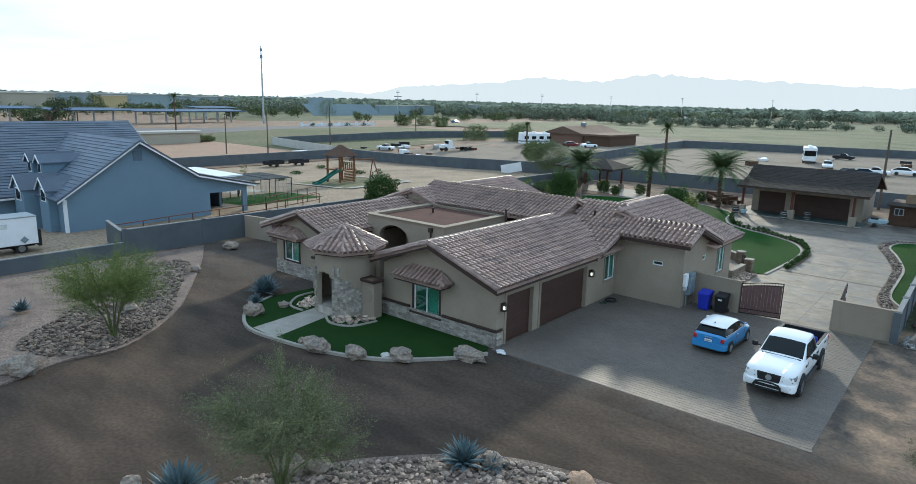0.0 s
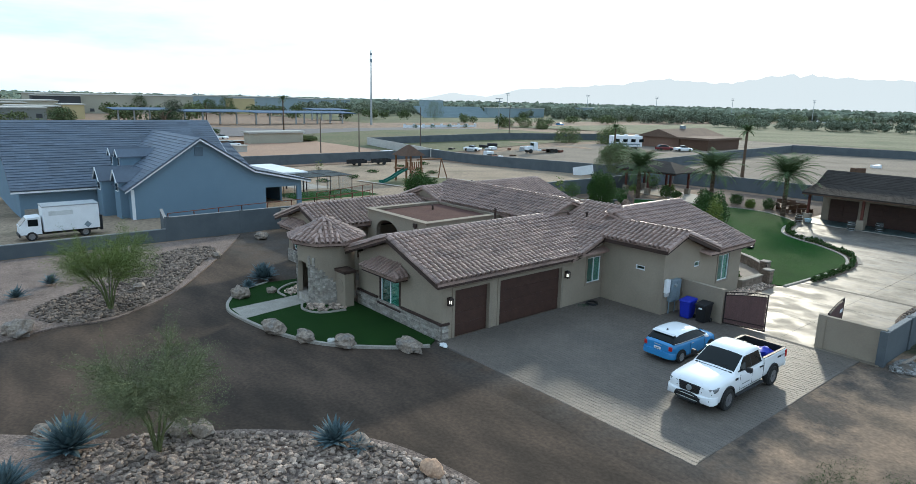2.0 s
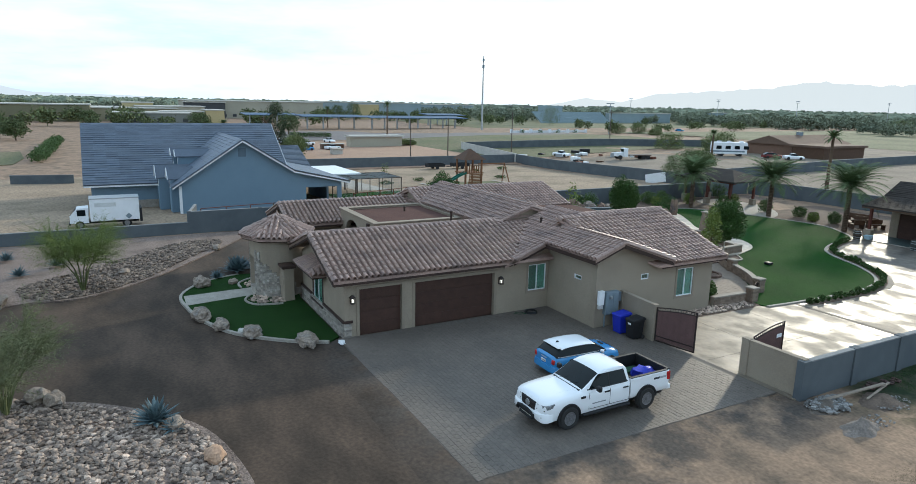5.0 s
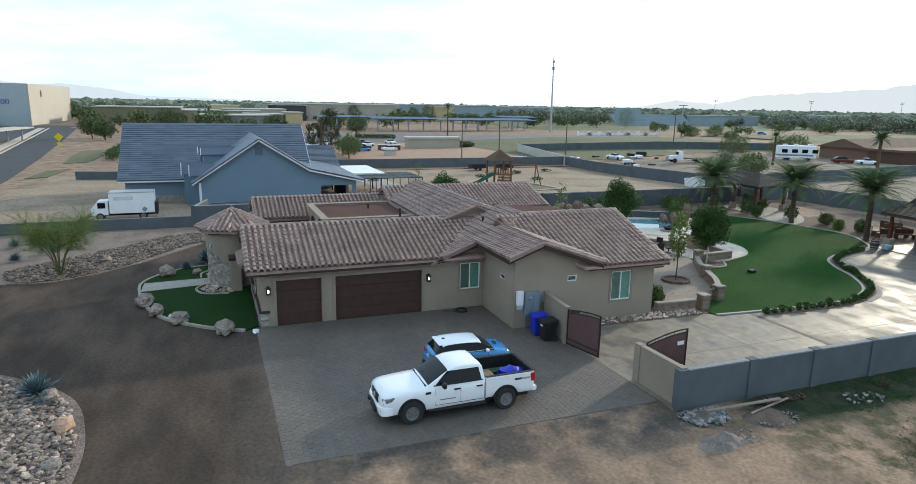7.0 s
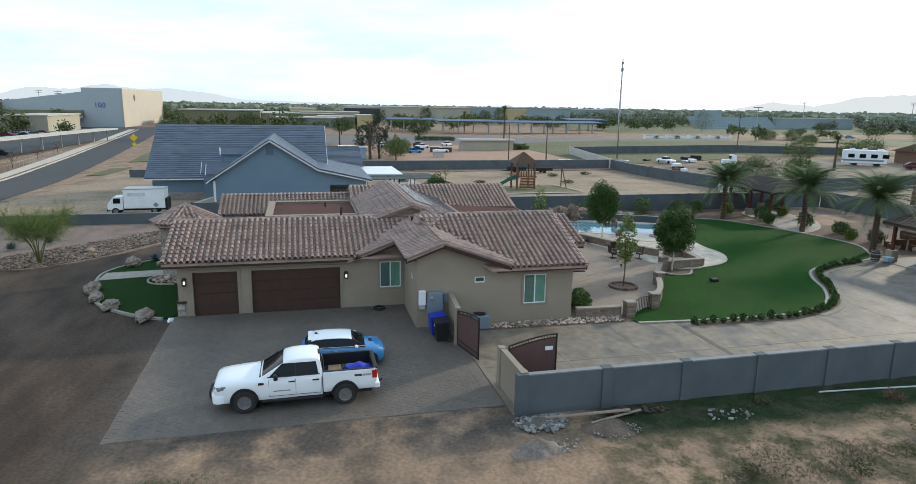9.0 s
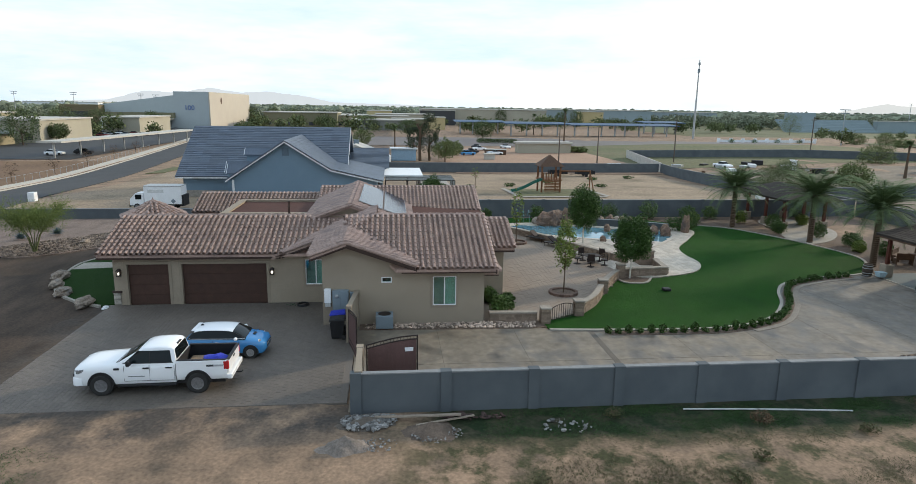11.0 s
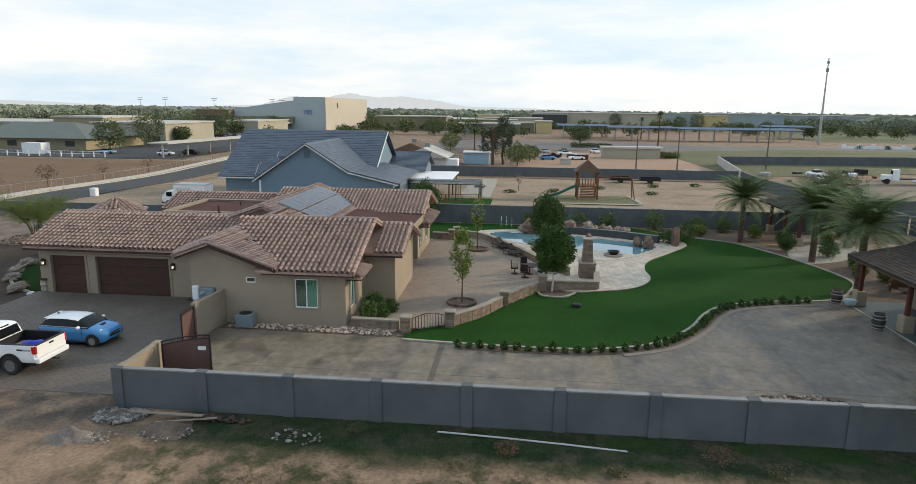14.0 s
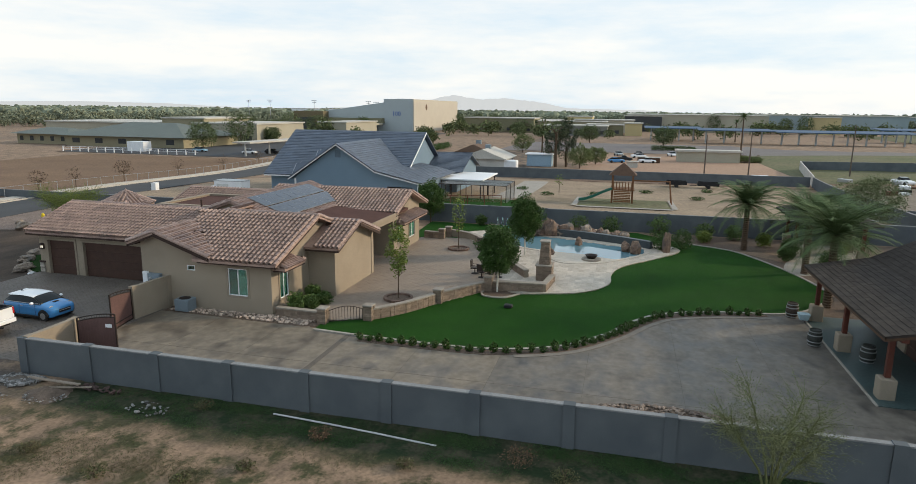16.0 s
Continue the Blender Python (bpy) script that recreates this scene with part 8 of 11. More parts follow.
stones("rubble_heap", smooth_line([(-2.1, 37.0), (-1.6, 36.8), (-1.1, 37.1), (-0.95, 38.0), (-1.4, 38.7), (-2.1, 38.8)], 4), 190, 0.03, 0.13, 11, "", "heap of broken grey concrete by the wall corner", material=GREYRUBBLE)
mound((-1.62, 37.75), 0.75, 1.15, 0.24, mat("crumb_heap", (0.15, 0.122, 0.098), (0.09, 0.075, 0.062), 0.97, 2.5, 24, 0.8), "heap of concrete crumbs under the rubble", 3, "rubble_mound")
stones("rubble_heap", smooth_line([(-0.4, 37.4), (0.35, 37.2), (0.5, 38.5), (-0.2, 38.8)], 4), 60, 0.02, 0.08, 12, "", "scattered grey rubble in the dirt", material=GREYRUBBLE)
mound((0.05, 37.05), 0.62, 1.0, 0.44, mat("ash_heap", (0.25, 0.205, 0.172), (0.135, 0.115, 0.1), 0.97, 1.6, 14, 1.0), "pale grey heap of cement in the dirt", 5, "ash_mound")
mound((-0.85, 40.1), 0.8, 1.2, 0.36, mat("brown_heap", (0.16, 0.118, 0.09), (0.09, 0.068, 0.053), 0.97, 2.0, 20, 0.8), "low heap of dark soil by the wall", 7)
stones("rubble_heap", smooth_line([(-1.2, 39.6), (-0.2, 39.4), (0.1, 40.6), (-0.8, 41.2)], 4), 60, 0.02, 0.07, 14, "", "pebbles on the heap of soil", material=GREYRUBBLE)
stones("rubble_heap", smooth_line([(-2.0, 40.6), (-1.6, 40.6), (-1.5, 42.6), (-1.9, 42.8)], 3), 60, 0.05, 0.14, 15, "", "dark red broken bricks along the wall foot", material=mat("broken_brick", (0.1, 0.06, 0.05), (0.06, 0.042, 0.038), 0.9, 2, 20, 0.3, island=0.3))
stones("rubble_heap", smooth_line([(-1.3, 44.2), (-0.5, 44.1), (-0.3, 45.6), (-1.1, 45.9)], 3), 22, 0.03, 0.12, 13, "", "few grey stones in the weeds", material=GREYRUBBLE)
solid("timber_plank", B().box(-0.07, -1.6, 0.0, 0.07, 1.6, 0.05, pose(-1.62, 39.6, 0.2, 4, 0, -8)), mat("weathered_plank", (0.33, 0.27, 0.21), (0.25, 0.2, 0.16), 0.9, 3, 30, 0.3), "weathered plank lying by the wall", "plank")
solid("timber_plank", B().box(-0.045, -1.1, 0.0, 0.045, 1.1, 0.04, pose(-1.3, 40.6, 0.16, 3, 0, 10)), mat("weathered_plank", (0.33, 0.27, 0.21)), "weathered plank lying by the wall", "plank")
solid("white_pipe", B().tube([(-1.76, 49.9, 0.05), (-1.6, 52.2, 0.045), (-1.42, 54.4, 0.03), (-1.25, 56.6, -0.02)], 0.036, 0.036, 8), mat("old_white_pipe", (0.5, 0.5, 0.49)), "white plastic pipe lying along the wall", "pipe")
solid("plastic_bag", B().rock((-16.0, 22.75, 0.1), 0.28, 0.16, 0.1, 4, 0.7, 10, 6), WHITE, "crumpled white paper bag by the garage", "bag")


def weeds(name, pts, seed, label, leaf=None, wide=0.011, tall=0.07):
    rng = random.Random(seed)
    b = B()
    for x, y, r, n in pts:
        for _ in range(n):
            a, d = rng.uniform(0, 6.28), r * math.sqrt(rng.random())
            px, py, h = x + math.cos(a) * d, y + math.sin(a) * d * 1.6, rng.uniform(0.25, 1.0) * tall
            for _ in range(3):
                q = rng.uniform(0, 6.28)
                w = Vector((math.cos(q), math.sin(q), 0)) * wide
                p = Vector((px + rng.uniform(-0.05, 0.05), py + rng.uniform(-0.05, 0.05), gz(px) - 0.04))
                b.add([p - w, p + w, p + Vector((rng.uniform(-0.1, 0.1), rng.uniform(-0.1, 0.1), h))], [(0, 1, 2)])
    return solid(name, b, leaf or mat("weed_leaf", (0.026, 0.07, 0.016), (0.045, 0.078, 0.024), 0.8, 1, 20, 0, island=0.4), label, "weeds", kind="stuff")


def patches(x0, y0, x1, y1, count, r, n, seed, level, grow=0.45):
    """Spots for weeds where slow noise runs high, so that they gather in drifting patches."""
    rng = random.Random(seed)
    got = []
    while len(got) < count:
        x, y = rng.uniform(x0, x1), rng.uniform(y0, y1)
        if noise.noise(Vector((x * grow, y * grow * 0.55, seed * 2.7))) > level:
            got.append((x, y, r, n))
    return got


weeds("weeds", patches(-2.15, 40.8, -0.2, 72.0, 560, 0.36, 60, 1, -0.12, 0.8), 1, "dark green weeds growing along the boundary wall")
weeds("weeds", patches(0.2, 40.0, 3.4, 72.0, 300, 0.46, 56, 2, 0.0), 2, "olive and brown weeds spreading over the dirt", mat("olive_weed", (0.06, 0.075, 0.028), (0.11, 0.092, 0.05), 0.9, 1, 20, 0, island=0.4))
weeds("weeds", patches(2.4, 33.0, 9.5, 66.0, 430, 0.5, 62, 3, 0.14), 3, "patchy dry weeds on the bare dirt", mat("dry_weed", (0.075, 0.078, 0.033), (0.13, 0.1, 0.058), 0.9, 1, 20, 0, island=0.4))
weeds("weeds", patches(-0.6, 23.8, 1.8, 27.5, 34, 0.35, 50, 4, 0.0), 4, "small patch of green weeds on the dirt")
for k, (x, y, h, c) in enumerate(((-0.6, 52.4, 0.4, 0), (-0.9, 59.6, 0.55, 0), (-0.2, 61.2, 0.4, 1), (0.4, 56.0, 0.3, 1), (1.9, 51.0, 0.3, 1), (-1.5, 47.0, 0.35, 1), (2.8, 43.2, 0.3, 1), (3.6, 46.6, 0.35, 1), (3.2, 49.5, 0.3, 1), (1.2, 64.0, 0.4, 0))):
    bush("roadside_shrub", (x, y), h, h * 2.4, ["dry reddish-brown shrub in the weeds", "low olive shrub in the weeds"][c], 600 + k, mat("dry_shrub", (0.15, 0.09, 0.055), (0.1, 0.065, 0.04), 0.9, 1, 20, 0, island=0.35) if c == 0 else mat("olive_weed", (0.06, 0.075, 0.028)), 420, 0.07, "roadside shrubs")
weeds("dry_twigs", [(-3.0, 36.6, 0.35, 60)], 4, "dry twigs at the foot of the gate wall", mat("dry_twig", (0.12, 0.08, 0.06), (0.09, 0.06, 0.045)))


# ---- forecourt ----
def bin_(at, material, label):
    x, y = at
    t = thing("wheelie_bin", (x, y, 0.06), label, "bin", "wheelie bins")
    b = B().loft([[(-0.25, -0.28, 0.05), (0.25, -0.28, 0.05), (0.25, 0.26, 0.05), (-0.25, 0.26, 0.05)], [(-0.3, -0.36, 0.95), (0.3, -0.36, 0.95), (0.3, 0.34, 0.98), (-0.3, 0.34, 0.98)]])
    part("body", b, material, t, local=True)
    part("lid", B().loft([[(-0.33, -0.4, 0.96), (0.33, -0.4, 0.96), (0.33, 0.4, 1.0), (-0.33, 0.4, 1.0)], [(-0.3, -0.36, 1.02), (0.3, -0.36, 1.02), (0.3, 0.36, 1.1), (-0.3, 0.36, 1.1)]]), material, t, local=True)
    part("handle", B().tube([(-0.26, 0.42, 0.98), (0.26, 0.42, 0.98)], 0.02, 0.02, 6), material, t, local=True)
    for s in (-1, 1):
        part("wheel", B().turn([(0.02, -0.03), (0.11, -0.03), (0.11, 0.03), (0.02, 0.03)], 12, m=pose(s * 0.28, 0.3, 0.11, 0, 90, 0)), RUBBER, t, local=True)
    return t


bin_((-11.4, 35.95), PLASTICBLUE, "bright blue plastic wheelie bin beside the wall")
bb = bin_((-10.5, 36.0), BLACK, "black plastic wheelie bin beside the wall")
part("sticker", B().box(-0.1, -0.375, 0.75, 0.1, -0.362, 0.84), WHITE, bb, local=True)
mb = thing("meter_cabinet", (-12.4, 36.1, 0.7), "blue-grey electrical cabinet on the house wall", "cabinet")
part("cabinet_body", B().bevel_box(-12.5, 35.62, 0.75, -12.22, 36.45, 1.98, 0.02), GREYBOX, mb)
part("cabinet_door", B().bevel_box(-12.22, 35.66, 0.8, -12.2, 36.02, 1.93, 0.008), GREYBOX, mb)
part("cabinet_door", B().bevel_box(-12.22, 36.06, 0.8, -12.2, 36.41, 1.93, 0.008), GREYBOX, mb)
part("meter", B().turn([(0.02, 0), (0.1, 0), (0.09, 0.08), (0.02, 0.1)], 14, m=pose(-12.2, 35.85, 1.7, 0, 90, 0)), STEEL, mb)
part("conduit", B().tube([(-12.4, 35.7, 0.75), (-12.4, 35.7, 0.0)], 0.04, 0.04, 8), GREYBOX, mb)
part("conduit", B().tube([(-12.4, 36.3, 0.75), (-12.4, 36.3, 0.0)], 0.03, 0.03, 8), GREYBOX, mb)
iv = thing("solar_inverter", (-12.4, 35.38, 1.2), "white solar inverter box on the house corner", "inverter")
part("inverter_body", B().bevel_box(-12.5, 35.2, 1.3, -12.3, 35.55, 2.05, 0.025), WHITE, iv)
part("inverter_foot", B().bevel_box(-12.48, 35.23, 1.08, -12.33, 35.52, 1.29, 0.02), mat("light_grey", (0.5, 0.5, 0.5)), iv)
sb = thing("switch_box", (-12.4, 36.62, 1.3), "small grey switch box on the wall", "box")
part("box_body", B().bevel_box(-12.5, 36.5, 1.35, -12.36, 36.75, 1.85, 0.015), GREYBOX, sb)
for y, z in ((23.45, 1.95), (31.85, 1.95)):
    l = thing("wall_lantern", (-16.55, y, z), "dark metal wall lantern, lit, beside the garage door", "lamp", "garage lanterns")
    part("backplate", B().bevel_box(-16.6, y - 0.08, z - 0.2, -16.565, y + 0.08, z + 0.2, 0.01), IRON, l)
    part("cap", B().loft([[(-16.56, y - 0.13, z + 0.14), (-16.3, y - 0.13, z + 0.14), (-16.3, y + 0.13, z + 0.14), (-16.56, y + 0.13, z + 0.14)], [(-16.48, y - 0.04, z + 0.26), (-16.38, y - 0.04, z + 0.26), (-16.38, y + 0.04, z + 0.26), (-16.48, y + 0.04, z + 0.26)]]), IRON, l)
    part("lamp_glass", B().bevel_box(-16.49, y - 0.05, z - 0.1, -16.38, y + 0.05, z + 0.06, 0.02), LAMPGLOW, l)
    for s in (-0.09, 0.09):
        part("cage_bar", B().box(-16.34, y + s - 0.012, z - 0.125, -16.315, y + s + 0.012, z + 0.14), IRON, l)
        part("cage_bar", B().box(-16.54, y + s - 0.012, z - 0.125, -16.515, y + s + 0.012, z + 0.14), IRON, l)
    part("base", B().box(-16.54, y - 0.1, z - 0.17, -16.32, y + 0.1, z - 0.125), IRON, l)
hs = B()
for k in range(3):
    hs.tube([(-16.0 + (0.34 - k * 0.02) * math.cos(a * math.pi / 12), 33.6 + (0.34 - k * 0.02) * math.sin(a * math.pi / 12), 0.08 + k * 0.035) for a in range(25)], 0.03, 0.03, 6)
solid("coiled_hose", hs, BLACK, "black garden hose coiled on the pavers", "hose")
hs = B().tube([(-16.2, 32.6, 0.075), (-15.9, 32.9, 0.075), (-16.3, 33.1, 0.075), (-15.9, 33.2, 0.075), (-16.35, 32.8, 0.075)], 0.015, 0.015, 5)
solid("loose_hose", hs, mat("green_hose", (0.03, 0.08, 0.04)), "thin green hose lying on the pavers", "hose")
ac = thing("air_conditioner", (-11.95, 38.3, 0.05), "grey-blue air-conditioning unit beside the house", "air conditioner")
part("casing", B().bevel_box(-12.35, 37.85, 0.08, -11.55, 38.75, 0.78, 0.03), GREYBOX, ac)
part("fan_grille", B().turn([(0.05, 0.785), (0.33, 0.785), (0.33, 0.8), (0.05, 0.81)], 20, -11.95, 38.3), IRON, ac)


def arch_gate(p, q, h0, h1, label, sign=False):
    """A gate leaf from hinge p to free end q: iron frame, boards, arched top bar."""
    p, q = Vector(p), Vector(q)
    L = (q - p).length
    d = (q - p).normalized()
    m = Matrix(((d.x, -d.y, 0, p.x), (d.y, d.x, 0, p.y), (0, 0, 1, 0.04), (0, 0, 0, 1)))
    t = thing("gate_leaf", (p.x, p.y, 0.04), label, "gate", "drive gates")
    top = lambda u: h0 + (h1 - h0) * math.sin(math.pi / 2 * u / L)
    part("stile", B().box(0, -0.03, 0.05, 0.06, 0.03, h0, m), IRON, t)
    part("stile", B().box(L - 0.06, -0.03, 0.05, L, 0.03, h1, m), IRON, t)
    part("bottom_rail", B().box(0.06, -0.03, 0.05, L - 0.06, 0.03, 0.12, m), IRON, t)
    part("bottom_rail", B().box(0.06, -0.028, 0.3, L - 0.06, 0.028, 0.36, m), IRON, t)
    for off in (0.0, -0.15):
        part("top_rail", B().tube([m @ Vector((L * k / 12, 0, top(L * k / 12) + off)) for k in range(13)], 0.03, 0.03, 6), IRON, t)
    for k in range(14):
        u = 0.1 + (L - 0.2) * (k + 0.5) / 14
        part("picket", B().tube([m @ Vector((u, 0, top(u) - 0.15)), m @ Vector((u, 0, top(u)))], 0.01, 0.01, 4), IRON, t)
    n = 12
    for k in range(n):
        u0, u1 = 0.07 + (L - 0.14) * k / n, 0.07 + (L - 0.14) * (k + 1) / n - 0.003
        bb = B().loft([[tuple(m @ Vector(v)) for v in ((u0, -0.015, z0), (u1, -0.015, z1), (u1, 0.015, z1), (u0, 0.015, z0))] for z0, z1 in ((0.13, 0.13), (top(u0) - 0.17, top(u1) - 0.17))])
        part("board", bb, mat("mauve_brown_board", (0.125, 0.07, 0.064), (0.1, 0.057, 0.053), 0.7, 3, 30, 0.15, vary=0.05), t)
    if sign:
        part("sign", B().box(L - 0.55, 0.035, 1.35, L - 0.2, 0.045, 1.52, m), WHITE, t, "small white sign")
        part("sign", B().box(L - 0.55, -0.045, 1.35, L - 0.2, -0.035, 1.52, m), WHITE, t, "small white sign")


arch_gate((-9.72, 36.6), (-7.68, 37.08), 1.74, 2.0, "arched iron gate leaf with brown boards")
arch_gate((-5.05, 37.6), (-5.15, 39.75), 1.66, 2.02, "arched iron gate leaf with brown boards, swung open", True)
sg = thing("side_gate", (-41.5, 29.7, 0), "dark brown double side gate", "gate")
part("gate_panel", B().box(-43.3, 29.3, 0.0, -39.8, 29.38, 1.85), mat("mauve_brown_board", (0.15, 0.075, 0.062)), sg)
part("gate_panel", B().box(-39.7, 29.3, 0.0, -36.2, 29.38, 1.85), mat("mauve_brown_board", (0.15, 0.075, 0.062)), sg)

# solar panels on the rear slope
K = Matrix.Translation((-25, 36.15, 5.22)) @ Matrix(((1, 0, 0, 0), (0, math.cos(math.atan(0.36)), math.sin(math.atan(0.36)), 0), (0, -math.sin(math.atan(0.36)), math.cos(math.atan(0.36)), 0), (0, 0, 0, 1)))
pv = thing("solar_array", (-25.7, 38, 4.7), "array of dark solar panels on the tile roof", "solar panels")
for i in range(9):
    for j in range(2):
        x0, y0 = 3.6 - 1.02 * (i + 1), 0.42 + 1.7 * j
        pn = part("solar_panel", B().box(x0, y0, 0.25, x0 + 1.0, y0 + 1.58, 0.285, K), STEEL, pv)
        part("cell_sheet", B().box(x0 + 0.025, y0 + 0.025, 0.285, x0 + 0.975, y0 + 1.555, 0.291, K), SOLAR, pn)
for x, y in ((-22.6, 32.0), (-18.6, 35.9), (-14.2, 37.6), (-27.9, 31.2), (-34.0, 40.0)):
    vp = thing("roof_vent", (x, y, 4.4), "small dark vent pipe on the roof", "vent", "roof vents")
    z0 = 4.03 if y < 33.2 and x < -23 else 4.5
    if x == -14.2:
        z0 = 4.0
    part("pipe", B().turn([(0.02, z0 - 0.6), (0.07, z0 - 0.6), (0.07, z0 + 0.25), (0.02, z0 + 0.25)], 10, x, y), DARKTRIM, vp)
    part("flashing", B().turn([(0.02, z0 + 0.25), (0.1, z0 + 0.25), (0.1, z0 + 0.3), (0.02, z0 + 0.34)], 10, x, y), DARKTRIM, vp)

# ---- back yard ----
def stone_wall(line, h, w, label, name="garden_wall", cap=0.07):
    t = thing(name, (line[0][0], line[0][1], 0), label, "wall", kind="structure")
    part("core", strip(line, -w / 2, w / 2, 0.0, h), TANWALL, t)
    part("coping", strip(line, -w / 2 - 0.05, w / 2 + 0.05, h, h + cap), CAPSTONE, t)
    k = 0
    rngs = random.Random(int(abs(line[0][0] * 10)))
    seglen = 0.0
    for (xa, ya), (xb, yb) in zip(line, line[1:]):
        d = Vector((xb - xa, yb - ya))
        L = d.length
        d.normalize()
        n = Vector((-d.y, d.x))
        m = Matrix(((d.x, n.x, 0, xa), (d.y, n.y, 0, ya), (0, 0, 1, gz(xa)), (0, 0, 0, 1)))
        u = 0.0
        while u < L - 0.05:
            e = min(L, u + rngs.uniform(0.3, 0.55))
            z = 0.0
            while z < h - 0.04:
                z1 = min(h, z + rngs.uniform(0.13, 0.2))
                for s in (-1, 1):
                    k += 1
                    bb = B().box(u + 0.006, min(s * w / 2, s * (w / 2 + rngs.uniform(0.015, 0.04))), z + 0.005, e - 0.006, max(s * w / 2, s * (w / 2 + rngs.uniform(0.015, 0.04))), z1 - 0.005, m)
                    if k < 280:
                        part("stone", bb, TANSTONE, t)
                z = z1
            u = e
    return t


stone_wall(smooth_line([(-13.5, 49.2), (-15.2, 50.6), (-17.3, 51.7)], 3, False), 0.62, 0.25, "low curved stone garden wall with pale coping")
stone_wall(smooth_line([(-17.9, 52.0), (-19.5, 53.0), (-20.9, 54.0)], 3, False), 0.62, 0.25, "low curved stone garden wall with pale coping")
stone_wall([(-21.3, 54.5), (-21.6, 57.8)], 0.62, 0.3, "low stone wall along the pool steps")
stone_wall([(-12.5, 43.9), (-12.4, 46.5)], 0.55, 0.25, "low stone planter wall beside the house")
stone_wall([(-21.6, 57.8), (-24.4, 58.1)], 0.55, 0.3, "low stone wall beside the fireplace")
stone_wall(smooth_line([(-24.9, 56.2), (-28.4, 54.2), (-32.6, 52.2), (-36.8, 49.6), (-38.2, 47.2)], 4, False), 0.6, 0.28, "low curved stone wall between patio and pool deck")
stone_wall([(-36.8, 46.4), (-36.8, 45.0)], 0.6, 0.28, "low stone garden wall by the house corner")


def pillar(x, y, h, s=0.46):
    t = thing("stone_pillar", (x, y, gz(x)), "square ledge-stone pillar with pale cap", "pillar", "garden pillars")
    part("core", B().box(x - s / 2, y - s / 2, 0, x + s / 2, y + s / 2, h), TANSTONE, t)
    rngs, z = random.Random(int(abs(x * 37 + y))), 0.0
    while z < h - 0.05:
        z1 = min(h, z + rngs.uniform(0.12, 0.18))
        e = rngs.uniform(0.015, 0.035)
        part("stone", B().box(x - s / 2 - e, y - s / 2 - e, z + 0.006, x + rngs.uniform(-0.1, 0.1), y + s / 2 + e, z1 - 0.006), TANSTONE, t)
        part("stone", B().box(x + 0.11, y - s / 2 - e, z + 0.006, x + s / 2 + e, y + s / 2 + e, z1 - 0.006), TANSTONE, t)
        z = z1
    part("cap", B().bevel_box(x - s / 2 - 0.07, y - s / 2 - 0.07, h, x + s / 2 + 0.07, y + s / 2 + 0.07, h + 0.1, 0.025), CAPSTONE, t)


for x, y, h in ((-12.15, 46.9, 0.85), (-13.35, 49.1, 0.85), (-17.6, 51.9, 0.85), (-21.1, 54.3, 0.95), (-36.6, 46.7, 0.9), (-37.9, 47.0, 0.9)):
    pillar(x, y, h)
gg = thing("garden_gate", (-12.7, 48.0, 0.05), "low arched dark iron garden gate", "gate")
ga, gb = Vector((-12.3, 47.15, 0.1)), Vector((-13.2, 48.87, 0.1))
for k in range(12):
    p = ga.lerp(gb, (k + 0.5) / 12)
    part("bar", B().tube([p, p + Vector((0, 0, 0.6 + 0.22 * math.sin(math.pi * (k + 0.5) / 12)))], 0.014, 0.014, 4), IRON, gg)
part("bottom_rail", B().tube([ga, gb], 0.02, 0.02, 5), IRON, gg)
part("top_rail", B().tube([ga.lerp(gb, k / 12) + Vector((0, 0, 0.6 + 0.22 * math.sin(math.pi * k / 12))) for k in range(13)], 0.02, 0.02, 5), IRON, gg)

fp = thing("outdoor_fireplace", (-24.9, 57.5, 0.09), "tall ledge-stone outdoor fireplace with pale cap", "fireplace")
part("hearth", B().bevel_box(-25.5, 56.95, 0.08, -24.3, 58.0, 1.15, 0.03), TANSTONE, fp)
part("chimney", B().loft([[(-25.3, 57.1, 1.15), (-24.5, 57.1, 1.15), (-24.5, 57.85, 1.15), (-25.3, 57.85, 1.15)], [(-25.18, 57.2, 2.75), (-24.62, 57.2, 2.75), (-24.62, 57.72, 2.75), (-25.18, 57.72, 2.75)]]), TANSTONE, fp)
rngs = random.Random(4)
for k in range(20):
    z = 0.1 + 0.13 * k
    if z > 2.65:
        break
    i = 0 if z < 1.12 else 1
    x0, x1, y0, y1 = (-25.5, -24.3, 56.95, 58.0) if not i else (-25.3 + 0.075 * (z - 1.15), -24.5 - 0.075 * (z - 1.15), 57.1 + 0.07 * (z - 1.15), 57.85 - 0.07 * (z - 1.15))
    c = rngs.uniform(0.3, 0.7)
    xm, ym = x0 + (x1 - x0) * c, y0 + (y1 - y0) * (1 - c)
    e = rngs.uniform(0.015, 0.04)
    part("stone", B().box(x1 - 0.05, y0, z, x1 + e, ym - 0.01, z + 0.12), TANSTONE, fp)
    part("stone", B().box(x1 - 0.05, ym, z, x1 + e * 0.6, y1, z + 0.12), TANSTONE, fp)
    part("stone", B().box(x0, y1 - 0.05, z, xm - 0.01, y1 + e, z + 0.12), TANSTONE, fp)
    part("stone", B().box(xm, y1 - 0.05, z, x1, y1 + e * 0.6, z + 0.12), TANSTONE, fp)
